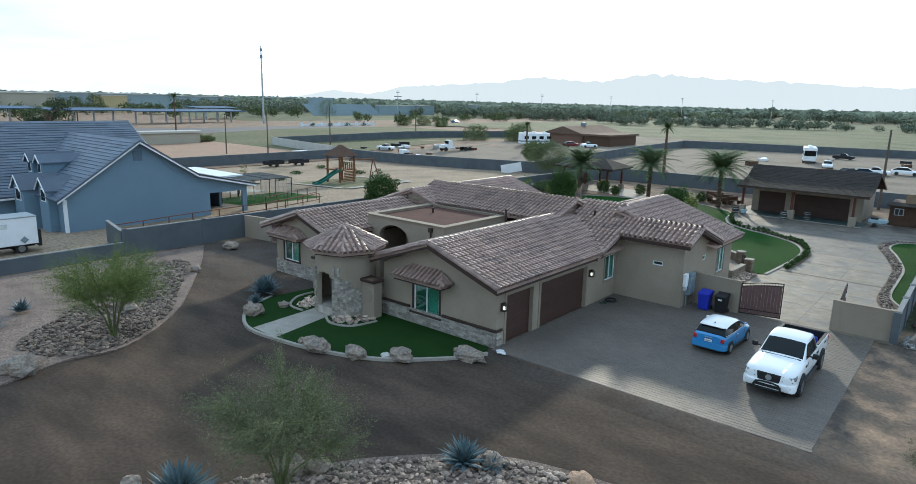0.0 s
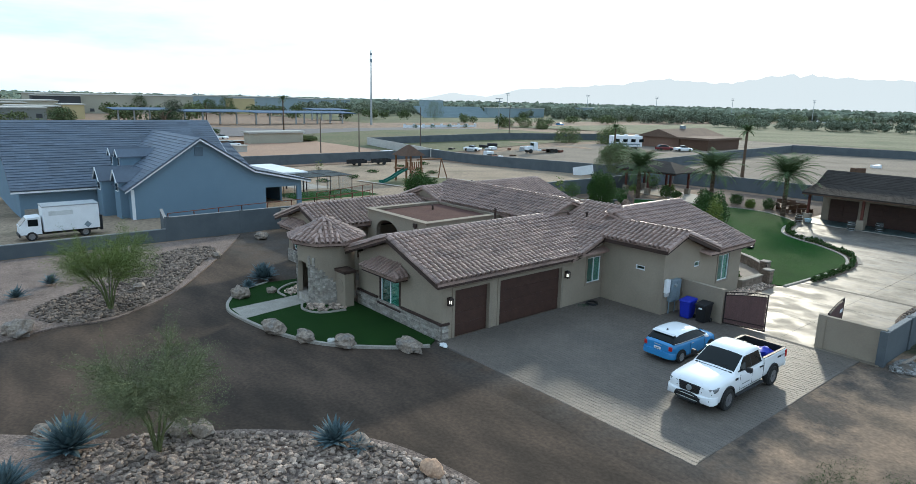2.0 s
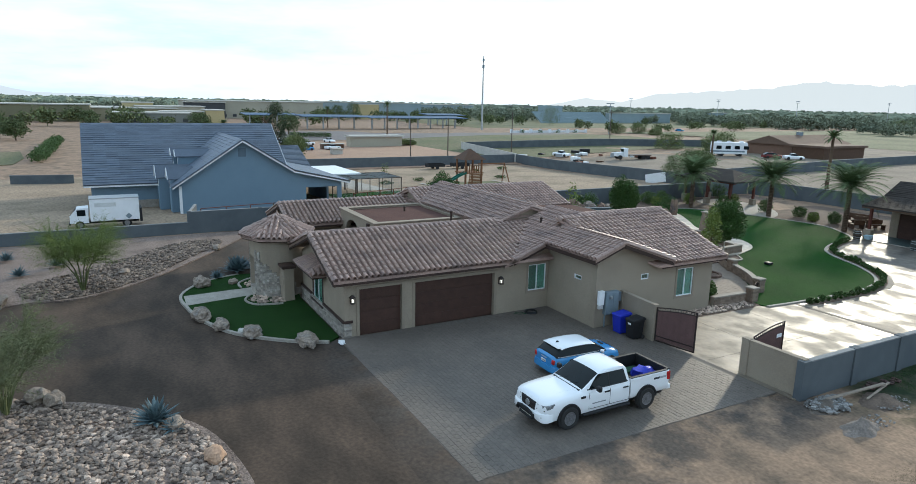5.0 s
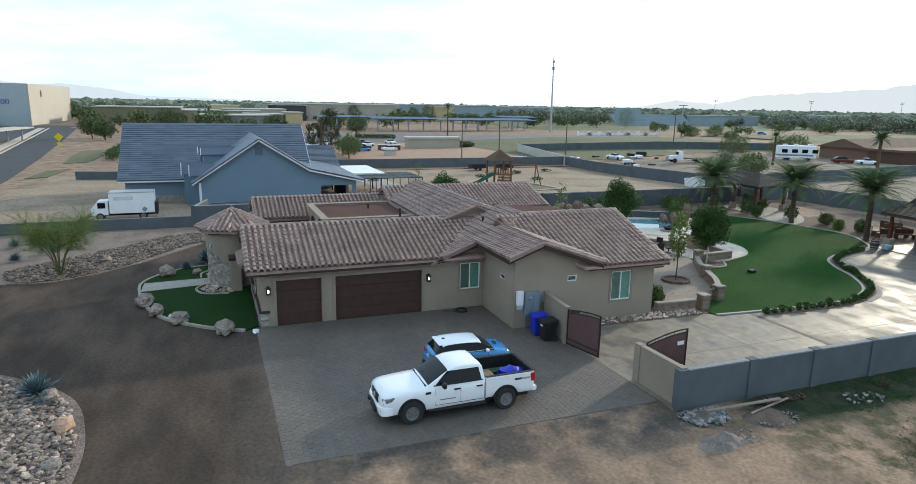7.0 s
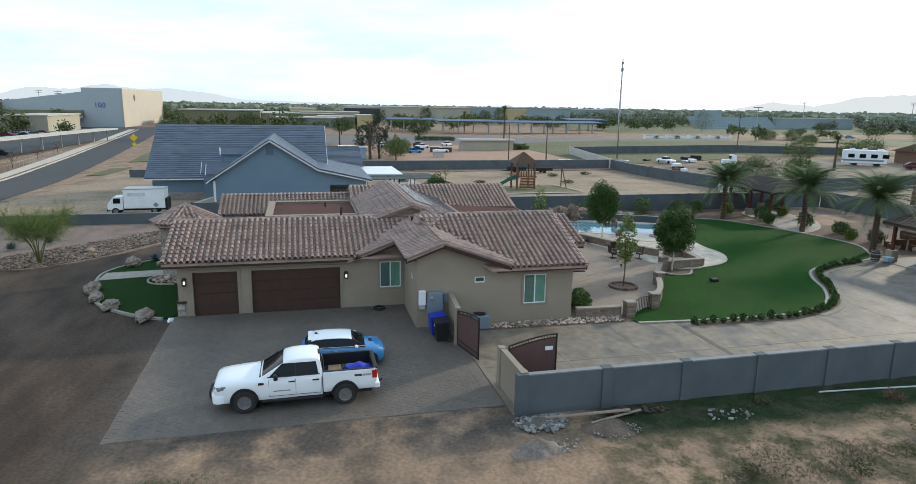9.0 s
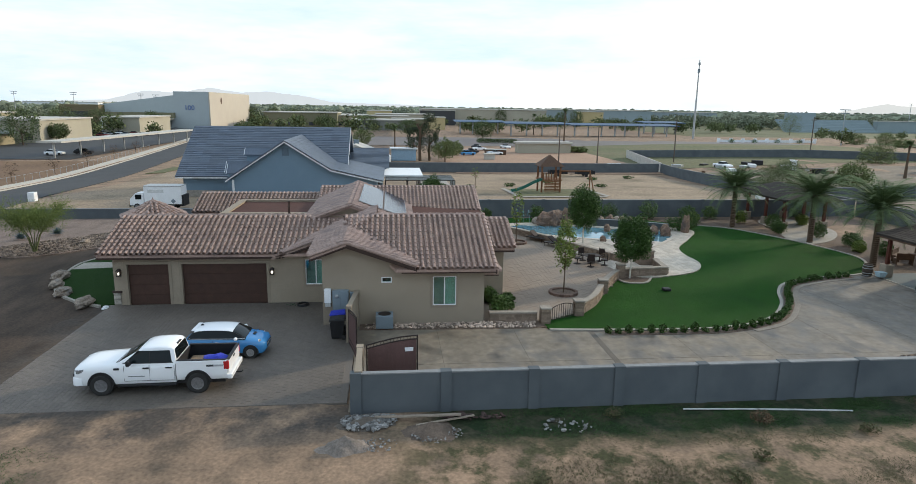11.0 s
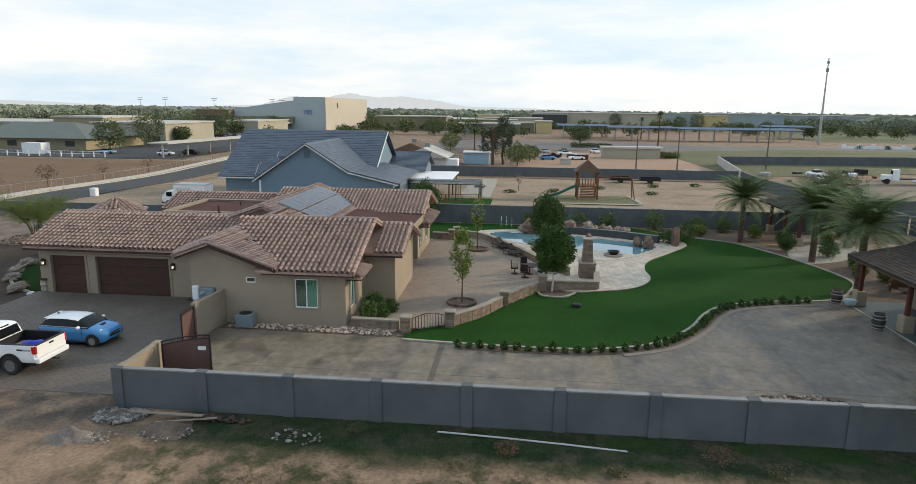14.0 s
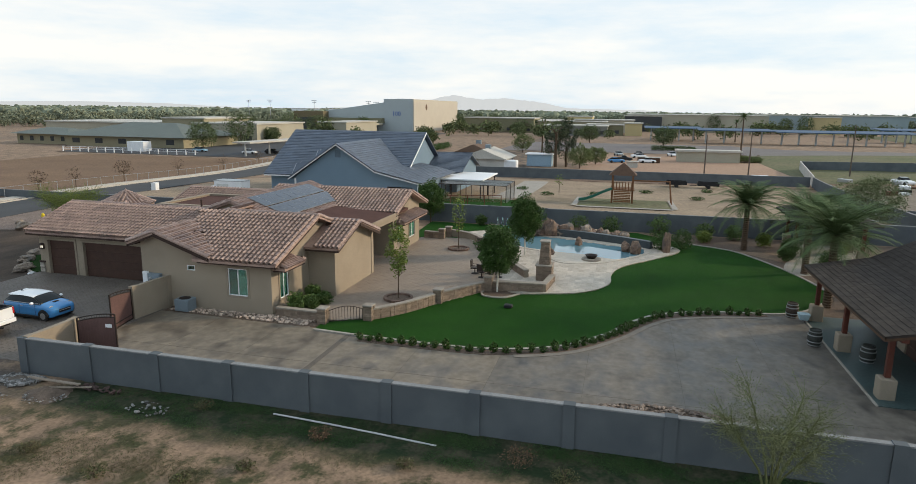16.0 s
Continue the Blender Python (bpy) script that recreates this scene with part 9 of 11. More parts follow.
part("cap", B().bevel_box(-25.28, 57.1, 2.75, -24.52, 57.82, 2.86, 0.03), CAPSTONE, fp)
part("mantel", B().bevel_box(-25.58, 56.87, 1.12, -24.22, 58.08, 1.22, 0.03), CAPSTONE, fp)

# pool
POOL = smooth_line([(-30.3, 58.4), (-30.9, 60.6), (-32.6, 62.4), (-35.2, 64.3), (-37.4, 64.2), (-38.0, 61.5), (-39.6, 58), (-40.6, 54), (-41.0, 50.8), (-39.2, 49.9), (-36.8, 51.6), (-34.9, 54.4), (-33.6, 56.8), (-31.8, 57.2)], 5)
solid("pool_water", B().prism(ccw(POOL), lambda x, y: gz(x) - 0.2, lambda x, y: gz(x) + 0.1), WATER, "turquoise swimming pool water reflecting the sky", "water", kind="structure")
solid("pool_coping", strip(POOL, 0.0, -0.32, 0.0, 0.15, True), TRAV, "cream stone coping round the pool", "coping", kind="structure")
PB = smooth_line([(-37.4, 64.9), (-39.2, 61.8), (-40.4, 58.6), (-41.4, 55)], 5, False)
solid("pool_feature_wall", strip(PB, -0.45, 0.0, 0.0, 0.75), mat("dark_tile", (0.07, 0.085, 0.09), (0.05, 0.06, 0.065), 0.4, 2, 20, 0.1), "dark tiled raised bond beam behind the pool", "wall", kind="structure")
rngp = random.Random(21)
for k in range(26):
    f = k / 25
    x, y = -41.3 - 1.2 * math.sin(3.14 * f) + rngp.uniform(-0.8, 0.8), 53.2 + 9.5 * f + rngp.uniform(-0.4, 0.4)
    big = 1.35 - 0.9 * abs(f - 0.25)
    boulder((x, y), rngp.uniform(0.6, 1.25) * big, rngp.uniform(0.55, 1.1) * big, rngp.uniform(0.45, 1.0) * big, rngp.choice(["reddish-brown boulder of the pool waterfall", "tan boulder of the pool waterfall", "grey-brown boulder behind the pool"]), 40 + k, REDROCK if k % 3 else BOULDER, "pool_boulder", "pool boulders")
for x, y, r, z in ((-35.4, 63.7, 0.75, 0.6), (-36.0, 62.9, 0.6, 0.45), (-36.6, 66.2, 0.55, 0.95), (-37.5, 58.9, 0.5, 0.4), (-40.9, 56.0, 1.0, 0.95), (-40.7, 54.4, 0.85, 0.8), (-32.9, 57.0, 0.45, 0.3)):
    boulder((x, y), r, r * 0.8, z * 1.6, "brown boulder standing at the pool edge", int(x * -7), REDROCK, "pool_boulder", "pool boulders")
fb = thing("fire_bowl", (-31.9, 60.3, 0.1), "dark round fire bowl on a stone plinth by the pool", "fire bowl")
part("plinth", B().turn([(0.02, 0.0), (0.75, 0.0), (0.75, 0.22), (0.02, 0.22)], 20, -31.9, 60.3), CAPSTONE, fb)
part("bowl", B().turn([(0.02, 0.22), (0.3, 0.22), (0.5, 0.5), (0.44, 0.5), (0.25, 0.34), (0.02, 0.3)], 20, -31.9, 60.3), IRON, fb)
for k in range(3):
    jt = B().tube([(-41.6 + 0.2 * k + 0.16 * i, 51.0 + 0.5 * k, 0.1 + 1.5 * math.sin(math.pi * (i + 1) / 10)) for i in range(9)], 0.03, 0.02, 5)
    solid("water_jet", jt, GLASS, "thin arching jet of water over the pool", "fountain", "water jets")

# patio furniture
tb = thing("patio_table", (-25.1, 53.5, 0.06), "round dark metal patio table", "table")
part("tabletop", B().turn([(0.02, 0.7), (0.65, 0.7), (0.66, 0.74), (0.02, 0.75)], 24, -25.1, 53.5), IRON, tb)
part("pedestal", B().turn([(0.3, 0.06), (0.28, 0.1), (0.06, 0.16), (0.05, 0.7), (0.02, 0.7)], 14, -25.1, 53.5), IRON, tb)
ch = thing("patio_chair", (0, 0, 0), "dark metal patio chair round the table", "chair", "chairs round the patio table")
part("seat", B().bevel_box(-0.25, -0.25, 0.4, 0.25, 0.25, 0.48, 0.02), IRON, ch, local=True)
part("backrest", B().bevel_box(-0.25, 0.22, 0.5, 0.25, 0.28, 0.98, 0.02), IRON, ch, local=True)
part("back_frame", B().tube([(-0.25, 0.25, 0.4), (-0.25, 0.28, 1.0), (0.25, 0.28, 1.0), (0.25, 0.25, 0.4)], 0.02, 0.02, 5), IRON, ch, local=True)
part("pedestal", B().turn([(0.28, 0.02), (0.26, 0.05), (0.04, 0.1), (0.04, 0.4), (0.02, 0.4)], 12), IRON, ch, local=True)
for s in (-1, 1):
    part("armrest", B().tube([(s * 0.27, 0.25, 0.66), (s * 0.29, -0.2, 0.64), (s * 0.27, -0.22, 0.44)], 0.018, 0.018, 5), IRON, ch, local=True)
ch.matrix_basis = pose(-25.1, 52.45, 0.06, 0, 0, 180)
for k in range(1, 5):
    a = 2 * math.pi * k / 5 - math.pi / 2
    copy_thing(ch, pose(-25.1 + 1.05 * math.cos(a), 53.5 + 1.05 * math.sin(a), 0.06, 0, 0, math.degrees(a) - 90))
for x, y, rot in ((-31.0, 52.2, 40), (-33.4, 51.2, 40)):
    lg = thing("sun_lounger", (x, y, 0.06), "dark metal sun lounger beside the pool wall", "lounger", "sun loungers")
    lg.rotation_euler = (0, 0, radians(rot))
    part("frame", B().box(-0.9, -0.3, 0.3, 0.9, 0.3, 0.36), IRON, lg, local=True)
    part("backrest", B().box(-0.9, -0.3, 0, -0.2, 0.3, 0.05, pose(0, 0, 0.36, 0, 35, 0) @ pose(0.2, 0, 0.1)), IRON, lg, local=True)
    for sx in (-0.8, 0.8):
        for sy in (-0.27, 0.27):
            part("leg", B().tube([(sx, sy, 0), (sx, sy, 0.3)], 0.02, 0.02, 5), IRON, lg, local=True)
sp = thing("lawn_speaker", (-17.8, 56.2, 0.05), "dark flat speaker box on the lawn", "speaker")
part("box", B().bevel_box(-18.05, 55.95, 0.05, -17.6, 56.45, 0.24, 0.05), BLACK, sp)
for x, y in ((-17.5, 49.35), (-32.6, 49.3)):
    rg = thing("tree_ring", (x, y, 0.06), "round brown brick tree ring on the patio", "planter", "tree rings")
    for k in range(18):
        a = 2 * math.pi * k / 18
        part("brick", B().bevel_box(-0.14, -0.09, 0.0, 0.14, 0.09, 0.18, 0.015, pose(x + 0.82 * math.cos(a), y + 0.82 * math.sin(a), 0.06, 0, 0, math.degrees(a) + 90)), mat("brown_brick", (0.17, 0.11, 0.085), (0.13, 0.085, 0.065), 0.9, 3, 30, 0.3, vary=0.25), rg)
    part("soil", B().turn([(0.02, 0.05), (0.74, 0.05), (0.74, 0.13), (0.02, 0.15)], 18, x, y), BEDGRAVEL, rg)
tree("young_tree", (-17.5, 49.35), 4.9, 1.35, 1.6, "slender young tree with sparse yellow-green leaves", 2, LEAFLIGHT, 1900, 0.15, trunk_r=0.05)
tree("young_tree", (-32.6, 49.3), 4.9, 1.3, 1.5, "slender young tree with sparse yellow-brown leaves", 4, LEAFLIGHT, 420, 0.18, trunk_r=0.05)
tree("dense_tree", (-20.9, 54.9), 4.35, 2.7, 1.25, "dense dark green shade tree with pale trunk", 6, LEAF, 17000, 0.13, LIMEBARK, 0.07, gap=-0.6)
tree("dense_tree", (-32.1, 55.0), 4.9, 2.7, 1.3, "dense dark green shade tree with pale trunk", 7, LEAF, 17000, 0.13, LIMEBARK, 0.07, gap=-0.6)
solid("tree_bed_kerb", strip(smooth_line([(-20.9, 53.9), (-19.7, 54.2), (-19.6, 55.6), (-21.0, 56.6)], 5, False), 0, 0.14, 0, 0.13), CURB, "pale edging round the tree bed", "kerb", kind="structure")
slab("tree_bed", smooth_line([(-20.9, 53.9), (-19.7, 54.2), (-19.6, 55.6), (-21.0, 56.6)], 5, False) + [(-21.3, 55.5)], 0.07, BEDGRAVEL, "brown soil of the tree bed")
tree("round_tree", (-45.2, 43.0), 4.4, 3.4, 0.9, "rounded dark green citrus tree by the wall", 9, LEAF, 14000, 0.14, gap=-0.6)
date_palm((-40.2, 72.8), 3.7, 3.9, "date palm with arching grey-green fronds", 1, 66)
date_palm((-32.2, 75.7), 3.9, 4.2, "date palm with arching grey-green fronds", 2, 70)
date_palm((-23.5, 74.9), 4.2, 4.2, "date palm with arching grey-green fronds beside the porch", 3, 70)
tree("feathery_tree", (-53.4, 86.2), 6.0, 6.6, 0.8, "broad feathery grey-green desert tree", 12, mat("grey_leaf", (0.15, 0.178, 0.085), (0.11, 0.136, 0.066), 0.8, 2, 20, 0, spec=0.1, island=0.2), 26000, 0.115, gap=-0.2)
rngb = random.Random(31)
for k, (x, y, h, w, c) in enumerate([(-44.6, 61.5, 1.7, 2.1, 0), (-44.9, 66.0, 1.9, 2.2, 1), (-44.3, 70.0, 1.6, 1.9, 0), (-44.6, 72.6, 1.5, 1.7, 1), (-42.6, 69.8, 1.1, 1.4, 2), (-42.3, 74.8, 1.3, 1.4, 2), (-38.4, 76.0, 1.6, 1.7, 0), (-36.5, 75.4, 1.2, 1.5, 0), (-40.6, 80.5, 1.2, 1.3, 2), (-37.8, 65.9, 1.4, 2.4, 3), (-38.8, 67.6, 1.8, 1.9, 0), (-34.2, 77.8, 1.5, 1.6, 0), (-30.4, 78.3, 1.3, 1.5, 0), (-28.3, 77.4, 1.0, 1.2, 2), (-26.6, 78.4, 1.2, 1.4, 0), (-45, 83, 1.8, 2.2, 0), (-44.6, 53.8, 1.5, 1.6, 0), (-43.2, 58.5, 1.9, 2.0, 0), (-15.9, 44.4, 1.0, 1.1, 1), (-14.3, 45.0, 0.9, 1.2, 0), (-13.4, 44.6, 1.3, 1.0, 1), (-15.4, 45.4, 0.8, 1.0, 0), (-45, 48.5, 1.2, 1.3, 0)]):
    bush("shrub", (x, y), h, w, ["dark green rounded garden shrub by the wall", "bright green garden shrub against the wall", "yellow-green flowering shrub in the bed", "low grey-green spreading shrub"][c], k + 50, [mat("shrub_leaf", (0.07, 0.12, 0.028), (0.045, 0.08, 0.02), 0.7, 2, 20, 0, island=0.35), mat("mid_leaf", (0.085, 0.14, 0.032), (0.055, 0.1, 0.026), 0.7, 2, 20, 0, island=0.35), LEAFLIGHT, AGAVE if False else mid if False else LEAF][c], 2000, 0.13, "garden shrubs")
hedge = smooth_line([(-10.35, 49.8), (-10.25, 53), (-10.4, 56.5), (-11.7, 59.9), (-14.3, 62.3), (-17.0, 63.9), (-18.8, 65.5), (-20.0, 68.4), (-20.6, 71.0)], 12, False)
solid("hedge_bed", strip(hedge, -0.3, 0.26, -0.1, 0.045), BEDGRAVEL, "dark soil bed under the edging shrubs", "ground", kind="structure")
solid("hedge_kerb", strip([p for p in hedge if p[1] > 57.6], -0.62, -0.3, -0.1, 0.05), mat("edging_concrete", (0.22, 0.195, 0.165), (0.16, 0.14, 0.118), 0.8, 1.5, 20, 0.2), "pale flush concrete edging beside the drive", "kerb", kind="structure")
acc, last = 0.0, None
first = None
for p in hedge:
    if last is None or (Vector(p) - Vector(last)).length > 0.5:
        last = p
        h = rngb.uniform(0.3, 0.62)
        if first is None:
            first = bush("edging_shrub", p, 0.45, 0.42, "small dark green edging shrub beside the lawn kerb", 91, LEAF, 260, 0.11, "edging shrubs")
        else:
            c = copy_thing(first, pose(p[0], p[1], gz(p[0]), 0, 0, rngb.uniform(0, 360)) @ Matrix.Diagonal((1, 1, h / 0.45, 1)))

# timber pergola
pg = thing("pergola", (-41.8, 79.2, 0), "dark timber pergola with low hipped shingle roof", "pergola")
for x in (-45.2, -41.8, -38.6):
    for y in (77.2, 81.4):
        part("post_base", B().bevel_box(x - 0.3, y - 0.3, -0.2, x + 0.3, y + 0.3, 0.75, 0.04), STUCCO, pg)
        part("post", B().box(x - 0.12, y - 0.12, 0.75, x + 0.12, y + 0.12, 2.75), WOODRED, pg)
part("beam", B().box(-45.8, 77.05, 2.7, -38.0, 77.35, 2.95), WOODRED, pg)
part("beam", B().box(-45.8, 81.25, 2.7, -38.0, 81.55, 2.95), WOODRED, pg)
part("roof", B().loft([[(-46.3, 76.3, 2.9), (-37.4, 76.3, 2.9), (-37.4, 82.3, 2.9), (-46.3, 82.3, 2.9)], [(-46.3, 76.3, 3.05), (-37.4, 76.3, 3.05), (-37.4, 82.3, 3.05), (-46.3, 82.3, 3.05)], [(-43.6, 79.2, 4.15), (-40.1, 79.2, 4.15), (-40.1, 79.4, 4.15), (-43.6, 79.4, 4.15)]]), SHINGLE, pg)


GREYOAK = mat("greyed_oak", (0.05, 0.052, 0.046), (0.032, 0.034, 0.03), 0.8, 4, 30, 0.25)


def barrel(x, y, label, material=BARREL):
    t = thing("barrel", (x, y, 0.03), label, "barrel", "barrels")
    part("barrel_body", B().turn([(0.02, 0.02), (0.27, 0.02), (0.35, 0.45), (0.27, 0.9), (0.24, 0.9), (0.23, 0.85), (0.02, 0.85)], 18, x, y), material, t)
    for z, r in ((0.1, 0.3), (0.28, 0.338), (0.62, 0.338), (0.8, 0.3)):
        part("hoop", B().turn([(r - 0.02, z - 0.025), (r + 0.006, z - 0.025), (r + 0.006, z + 0.025), (r - 0.02, z + 0.025)], 18, x, y), STEEL, t)


barrel(-20.8, 72.35, "oak barrel with steel hoops beside the porch")
barrel(-16.0, 72.35, "dark oak barrel beside the porch post", GREYOAK)
barrel(-14.2, 74.2, "dark half barrel planter under the porch", GREYOAK)
cr = thing("garden_cart", (-20.2, 72.5, 0.03), "pale blue watering cart beside the barrel", "cart")
part("tub", B().loft([[(-20.25, 72.6, 0.15), (-19.9, 72.6, 0.15), (-19.9, 73.0, 0.15), (-20.25, 73.0, 0.15)], [(-20.35, 72.5, 0.5), (-19.8, 72.5, 0.5), (-19.8, 73.1, 0.5), (-20.35, 73.1, 0.5)]]), mat("pale_blue", (0.45, 0.6, 0.66)), cr)


# ---- neighbours ----
def box_truck(at, turn):
    t = thing("box_truck", at, "white box truck with cab parked by the low wall", "truck")
    t.rotation_euler = (0, 0, radians(turn))
    L = dict(local=True)
    part("cargo_box", B().bevel_box(-2.9, -1.15, 0.75, 1.55, 1.15, 3.05, 0.03), WHITE, t, **L)
    part("box_roof_rail", B().box(-2.93, -1.18, 3.0, 1.58, 1.18, 3.08), STEEL, t, **L)
    part("faded_lettering", B().box(-0.8, -1.165, 2.2, 1.1, -1.152, 2.6), mat("faded_print", (0.62, 0.63, 0.62)), t, **L)
    part("faded_lettering", B().box(-0.8, 1.152, 2.2, 1.1, 1.165, 2.6), mat("faded_print", (0.62, 0.63, 0.62)), t, **L)
    part("hazard_plate", B().box(-0.22, -0.01, -0.22, 0.22, 0.012, 0.22, pose(-1.9, 1.16, 1.15, 0, 45, 0)), GREYBOX, t, **L)
    cab = B().loft([[(1.7, -0.98, 0.6), (1.7, 0.98, 0.6), (1.7, 0.9, 2.15), (1.7, -0.9, 2.15)], [(2.7, -0.98, 0.6), (2.7, 0.98, 0.6), (2.7, 0.88, 2.1), (2.7, -0.88, 2.1)], [(3.35, -0.95, 0.6), (3.35, 0.95, 0.6), (3.35, 0.93, 1.35), (3.35, -0.93, 1.35)]])
    cb = part("cab", cab, WHITE, t, **L)
    g = B()
    quad_panel(g, [(3.32, -0.85, 1.4), (3.32, 0.85, 1.4), (2.78, 0.78, 2.02), (2.78, -0.78, 2.02)])
    part("windscreen", g, DARKGLASS, cb, **L)
    for s in (-1, 1):
        part("side_window", B().box(1.95, s * 0.955 - 0.01, 1.35, 2.7, s * 0.955 + 0.012, 1.95), DARKGLASS, cb, **L)
        for x in (2.5, -1.7):
            wheel(t, x, s * 0.85, 0.42, 0.3)
    part("bumper", B().box(3.3, -0.95, 0.42, 3.45, 0.95, 0.66), BLACK, t, **L)
    part("chassis", B().box(-2.8, -0.5, 0.45, 2.6, 0.5, 0.75), BLACK, t, **L)
    part("tail_lift", B().box(-3.15, -1.1, 0.5, -2.93, 1.1, 1.9), BLACK, t, **L)
    t.scale = (0.88, 0.88, 0.87)


box_truck((-53.6, 13.3, gz(-53)), -90)

# pipe fence along the blue house and the dog run
def pipe_fence(pts, h, label, rails=2, step=2.4, material=RUST):
    t = thing("pipe_fence", (pts[0][0], pts[0][1], gz(pts[0][0])), label, "fence")
    for (xa, ya), (xb, yb) in zip(pts, pts[1:]):
        L = math.hypot(xb - xa, yb - ya)
        n = max(1, round(L / step))
        for k in range(n + 1):
            x, y = xa + (xb - xa) * k / n, ya + (yb - ya) * k / n
            part("post", B().tube([(x, y, gz(x) - 0.1), (x, y, gz(x) + h)], 0.05, 0.05, 6), material, t)
        for r in range(rails):
            z = h * (1 - 0.48 * r)
            part("rail", B().tube([(xa, ya, gz(xa) + z), (xb, yb, gz(xb) + z)], 0.04, 0.04, 5), material, t)
    return t


pipe_fence([(-52.0, 21.0), (-53.2, 28.0), (-54.0, 36.0), (-56.0, 44.0)], 1.35, "rusty steel pipe fence beside the blue house")
pipe_fence([(-56.5, 37.6), (-61.0, 47.5)], 1.5, "rusty steel pipe fence round the dog run")
kn = thing("dog_run", (-66, 43.5, gz(-66)), "tall steel-framed dog run with mesh roof", "kennel")
kz = gz(-67)
for x in (-72.0, -68.8, -65.5):
    for y in (38.0, 41.0, 44.2, 47.3):
        part("post", B().tube([(x, y, kz - 0.2), (x, y, kz + 2.35)], 0.05, 0.05, 6), IRON, kn)
for y in (38.0, 41.0, 44.2, 47.3):
    part("rail", B().tube([(-72.0, y, kz + 2.35), (-65.5, y, kz + 2.35)], 0.045, 0.045, 5), IRON, kn)
for x in (-72.0, -68.8, -65.5):
    part("rail", B().tube([(x, 38.0, kz + 2.35), (x, 47.3, kz + 2.35)], 0.045, 0.045, 5), IRON, kn)
mesh_b = B()
for k in range(62):
    y = 38 + 9.3 * k / 61
    mesh_b.tube([(-72, y, kz + 2.36), (-65.5, y, kz + 2.36)], 0.012, 0.012, 3)
    mesh_b.tube([(-65.5, y, kz), (-65.5, y, kz + 2.35)], 0.008, 0.008, 3)
for k in range(40):
    x = -72 + 6.5 * k / 39
    mesh_b.tube([(x, 38, kz + 2.36), (x, 47.3, kz + 2.36)], 0.012, 0.012, 3)
    mesh_b.tube([(x, 47.3, kz), (x, 47.3, kz + 2.35)], 0.008, 0.008, 3)
tagged(part("wire_mesh", mesh_b, STEEL, kn), kind="stuff")
wc = thing("patio_cover", (-75, 39, gz(-75)), "flat white patio cover on dark posts", "patio cover")
part("roof", B().prism([(-80.5, 36.5), (-69.5, 36.5), (-69.5, 43.2), (-80.5, 43.2)], 1.72, 1.9), WHITE, wc)
for x in (-80, -75, -70):
    for y in (37.0, 42.8):
        part("post", B().box(x - 0.08, y - 0.08, -1.6, x + 0.08, y + 0.08, 1.72), IRON, wc)
field("concrete_pad", -105, 43.8, -72.5, 48.5, 0.055, CURB, "pale concrete slab beside the dog run")

# playground in the neighbour's yard
pz = gz(-73)
ps = thing("playset", (-73.5, 62.5, pz), "timber climbing frame with green slide", "playset")
ps.scale = (1.25, 1.25, 1.3)
for x in (-75.0, -72.8):
    for y in (61.2, 63.4):
        part("post", B().box(x - 0.09, y - 0.09, pz - 0.1, x + 0.09, y + 0.09, pz + 3.1), mat("orange_timber", (0.22, 0.1, 0.045), (0.16, 0.075, 0.035), 0.8, 3, 20, 0.2), ps)
OT = mat("orange_timber", (0.22, 0.1, 0.045))
part("deck", B().box(-75.2, 61.0, pz + 1.4, -72.6, 63.6, pz + 1.52), OT, ps)
part("roof", B().loft([[(-75.4, 60.8, pz + 3.0), (-72.4, 60.8, pz + 3.0), (-72.4, 63.8, pz + 3.0), (-75.4, 63.8, pz + 3.0)], [(-74.0, 62.2, pz + 4.2), (-73.8, 62.2, pz + 4.2), (-73.8, 62.4, pz + 4.2), (-74.0, 62.4, pz + 4.2)]]), WOODBROWN, ps)
for k in range(7):
    part("baluster", B().box(-72.75, 61.3 + 0.32 * k, pz + 1.5, -72.65, 61.4 + 0.32 * k, pz + 2.3), OT, ps)
    part("climbing_slat", B().box(-72.5 + 0.05 * k, 61.4, pz + 0.2 + 0.18 * k, -72.42 + 0.05 * k, 63.2, pz + 0.32 + 0.18 * k), OT, ps)
part("slide", B().loft([[(-73.2, 61.2 - d, pz + h), (-72.6, 61.2 - d, pz + h), (-72.6, 61.2 - d, pz + h + 0.06), (-73.2, 61.2 - d, pz + h + 0.06)] for d, h in ((0, 1.45), (1.0, 1.05), (2.0, 0.55), (3.0, 0.2), (3.6, 0.15))]), mat("green_plastic", (0.02, 0.13, 0.09), (0.018, 0.11, 0.08), 0.4), ps)
part("slide_side", B().loft([[(-73.24, 61.2 - d, pz + h), (-73.18, 61.2 - d, pz + h), (-73.18, 61.2 - d, pz + h + 0.24), (-73.24, 61.2 - d, pz + h + 0.24)] for d, h in ((0, 1.45), (1.0, 1.05), (2.0, 0.55), (3.0, 0.2), (3.6, 0.15))]), mat("green_plastic", (0.02, 0.13, 0.09)), ps)
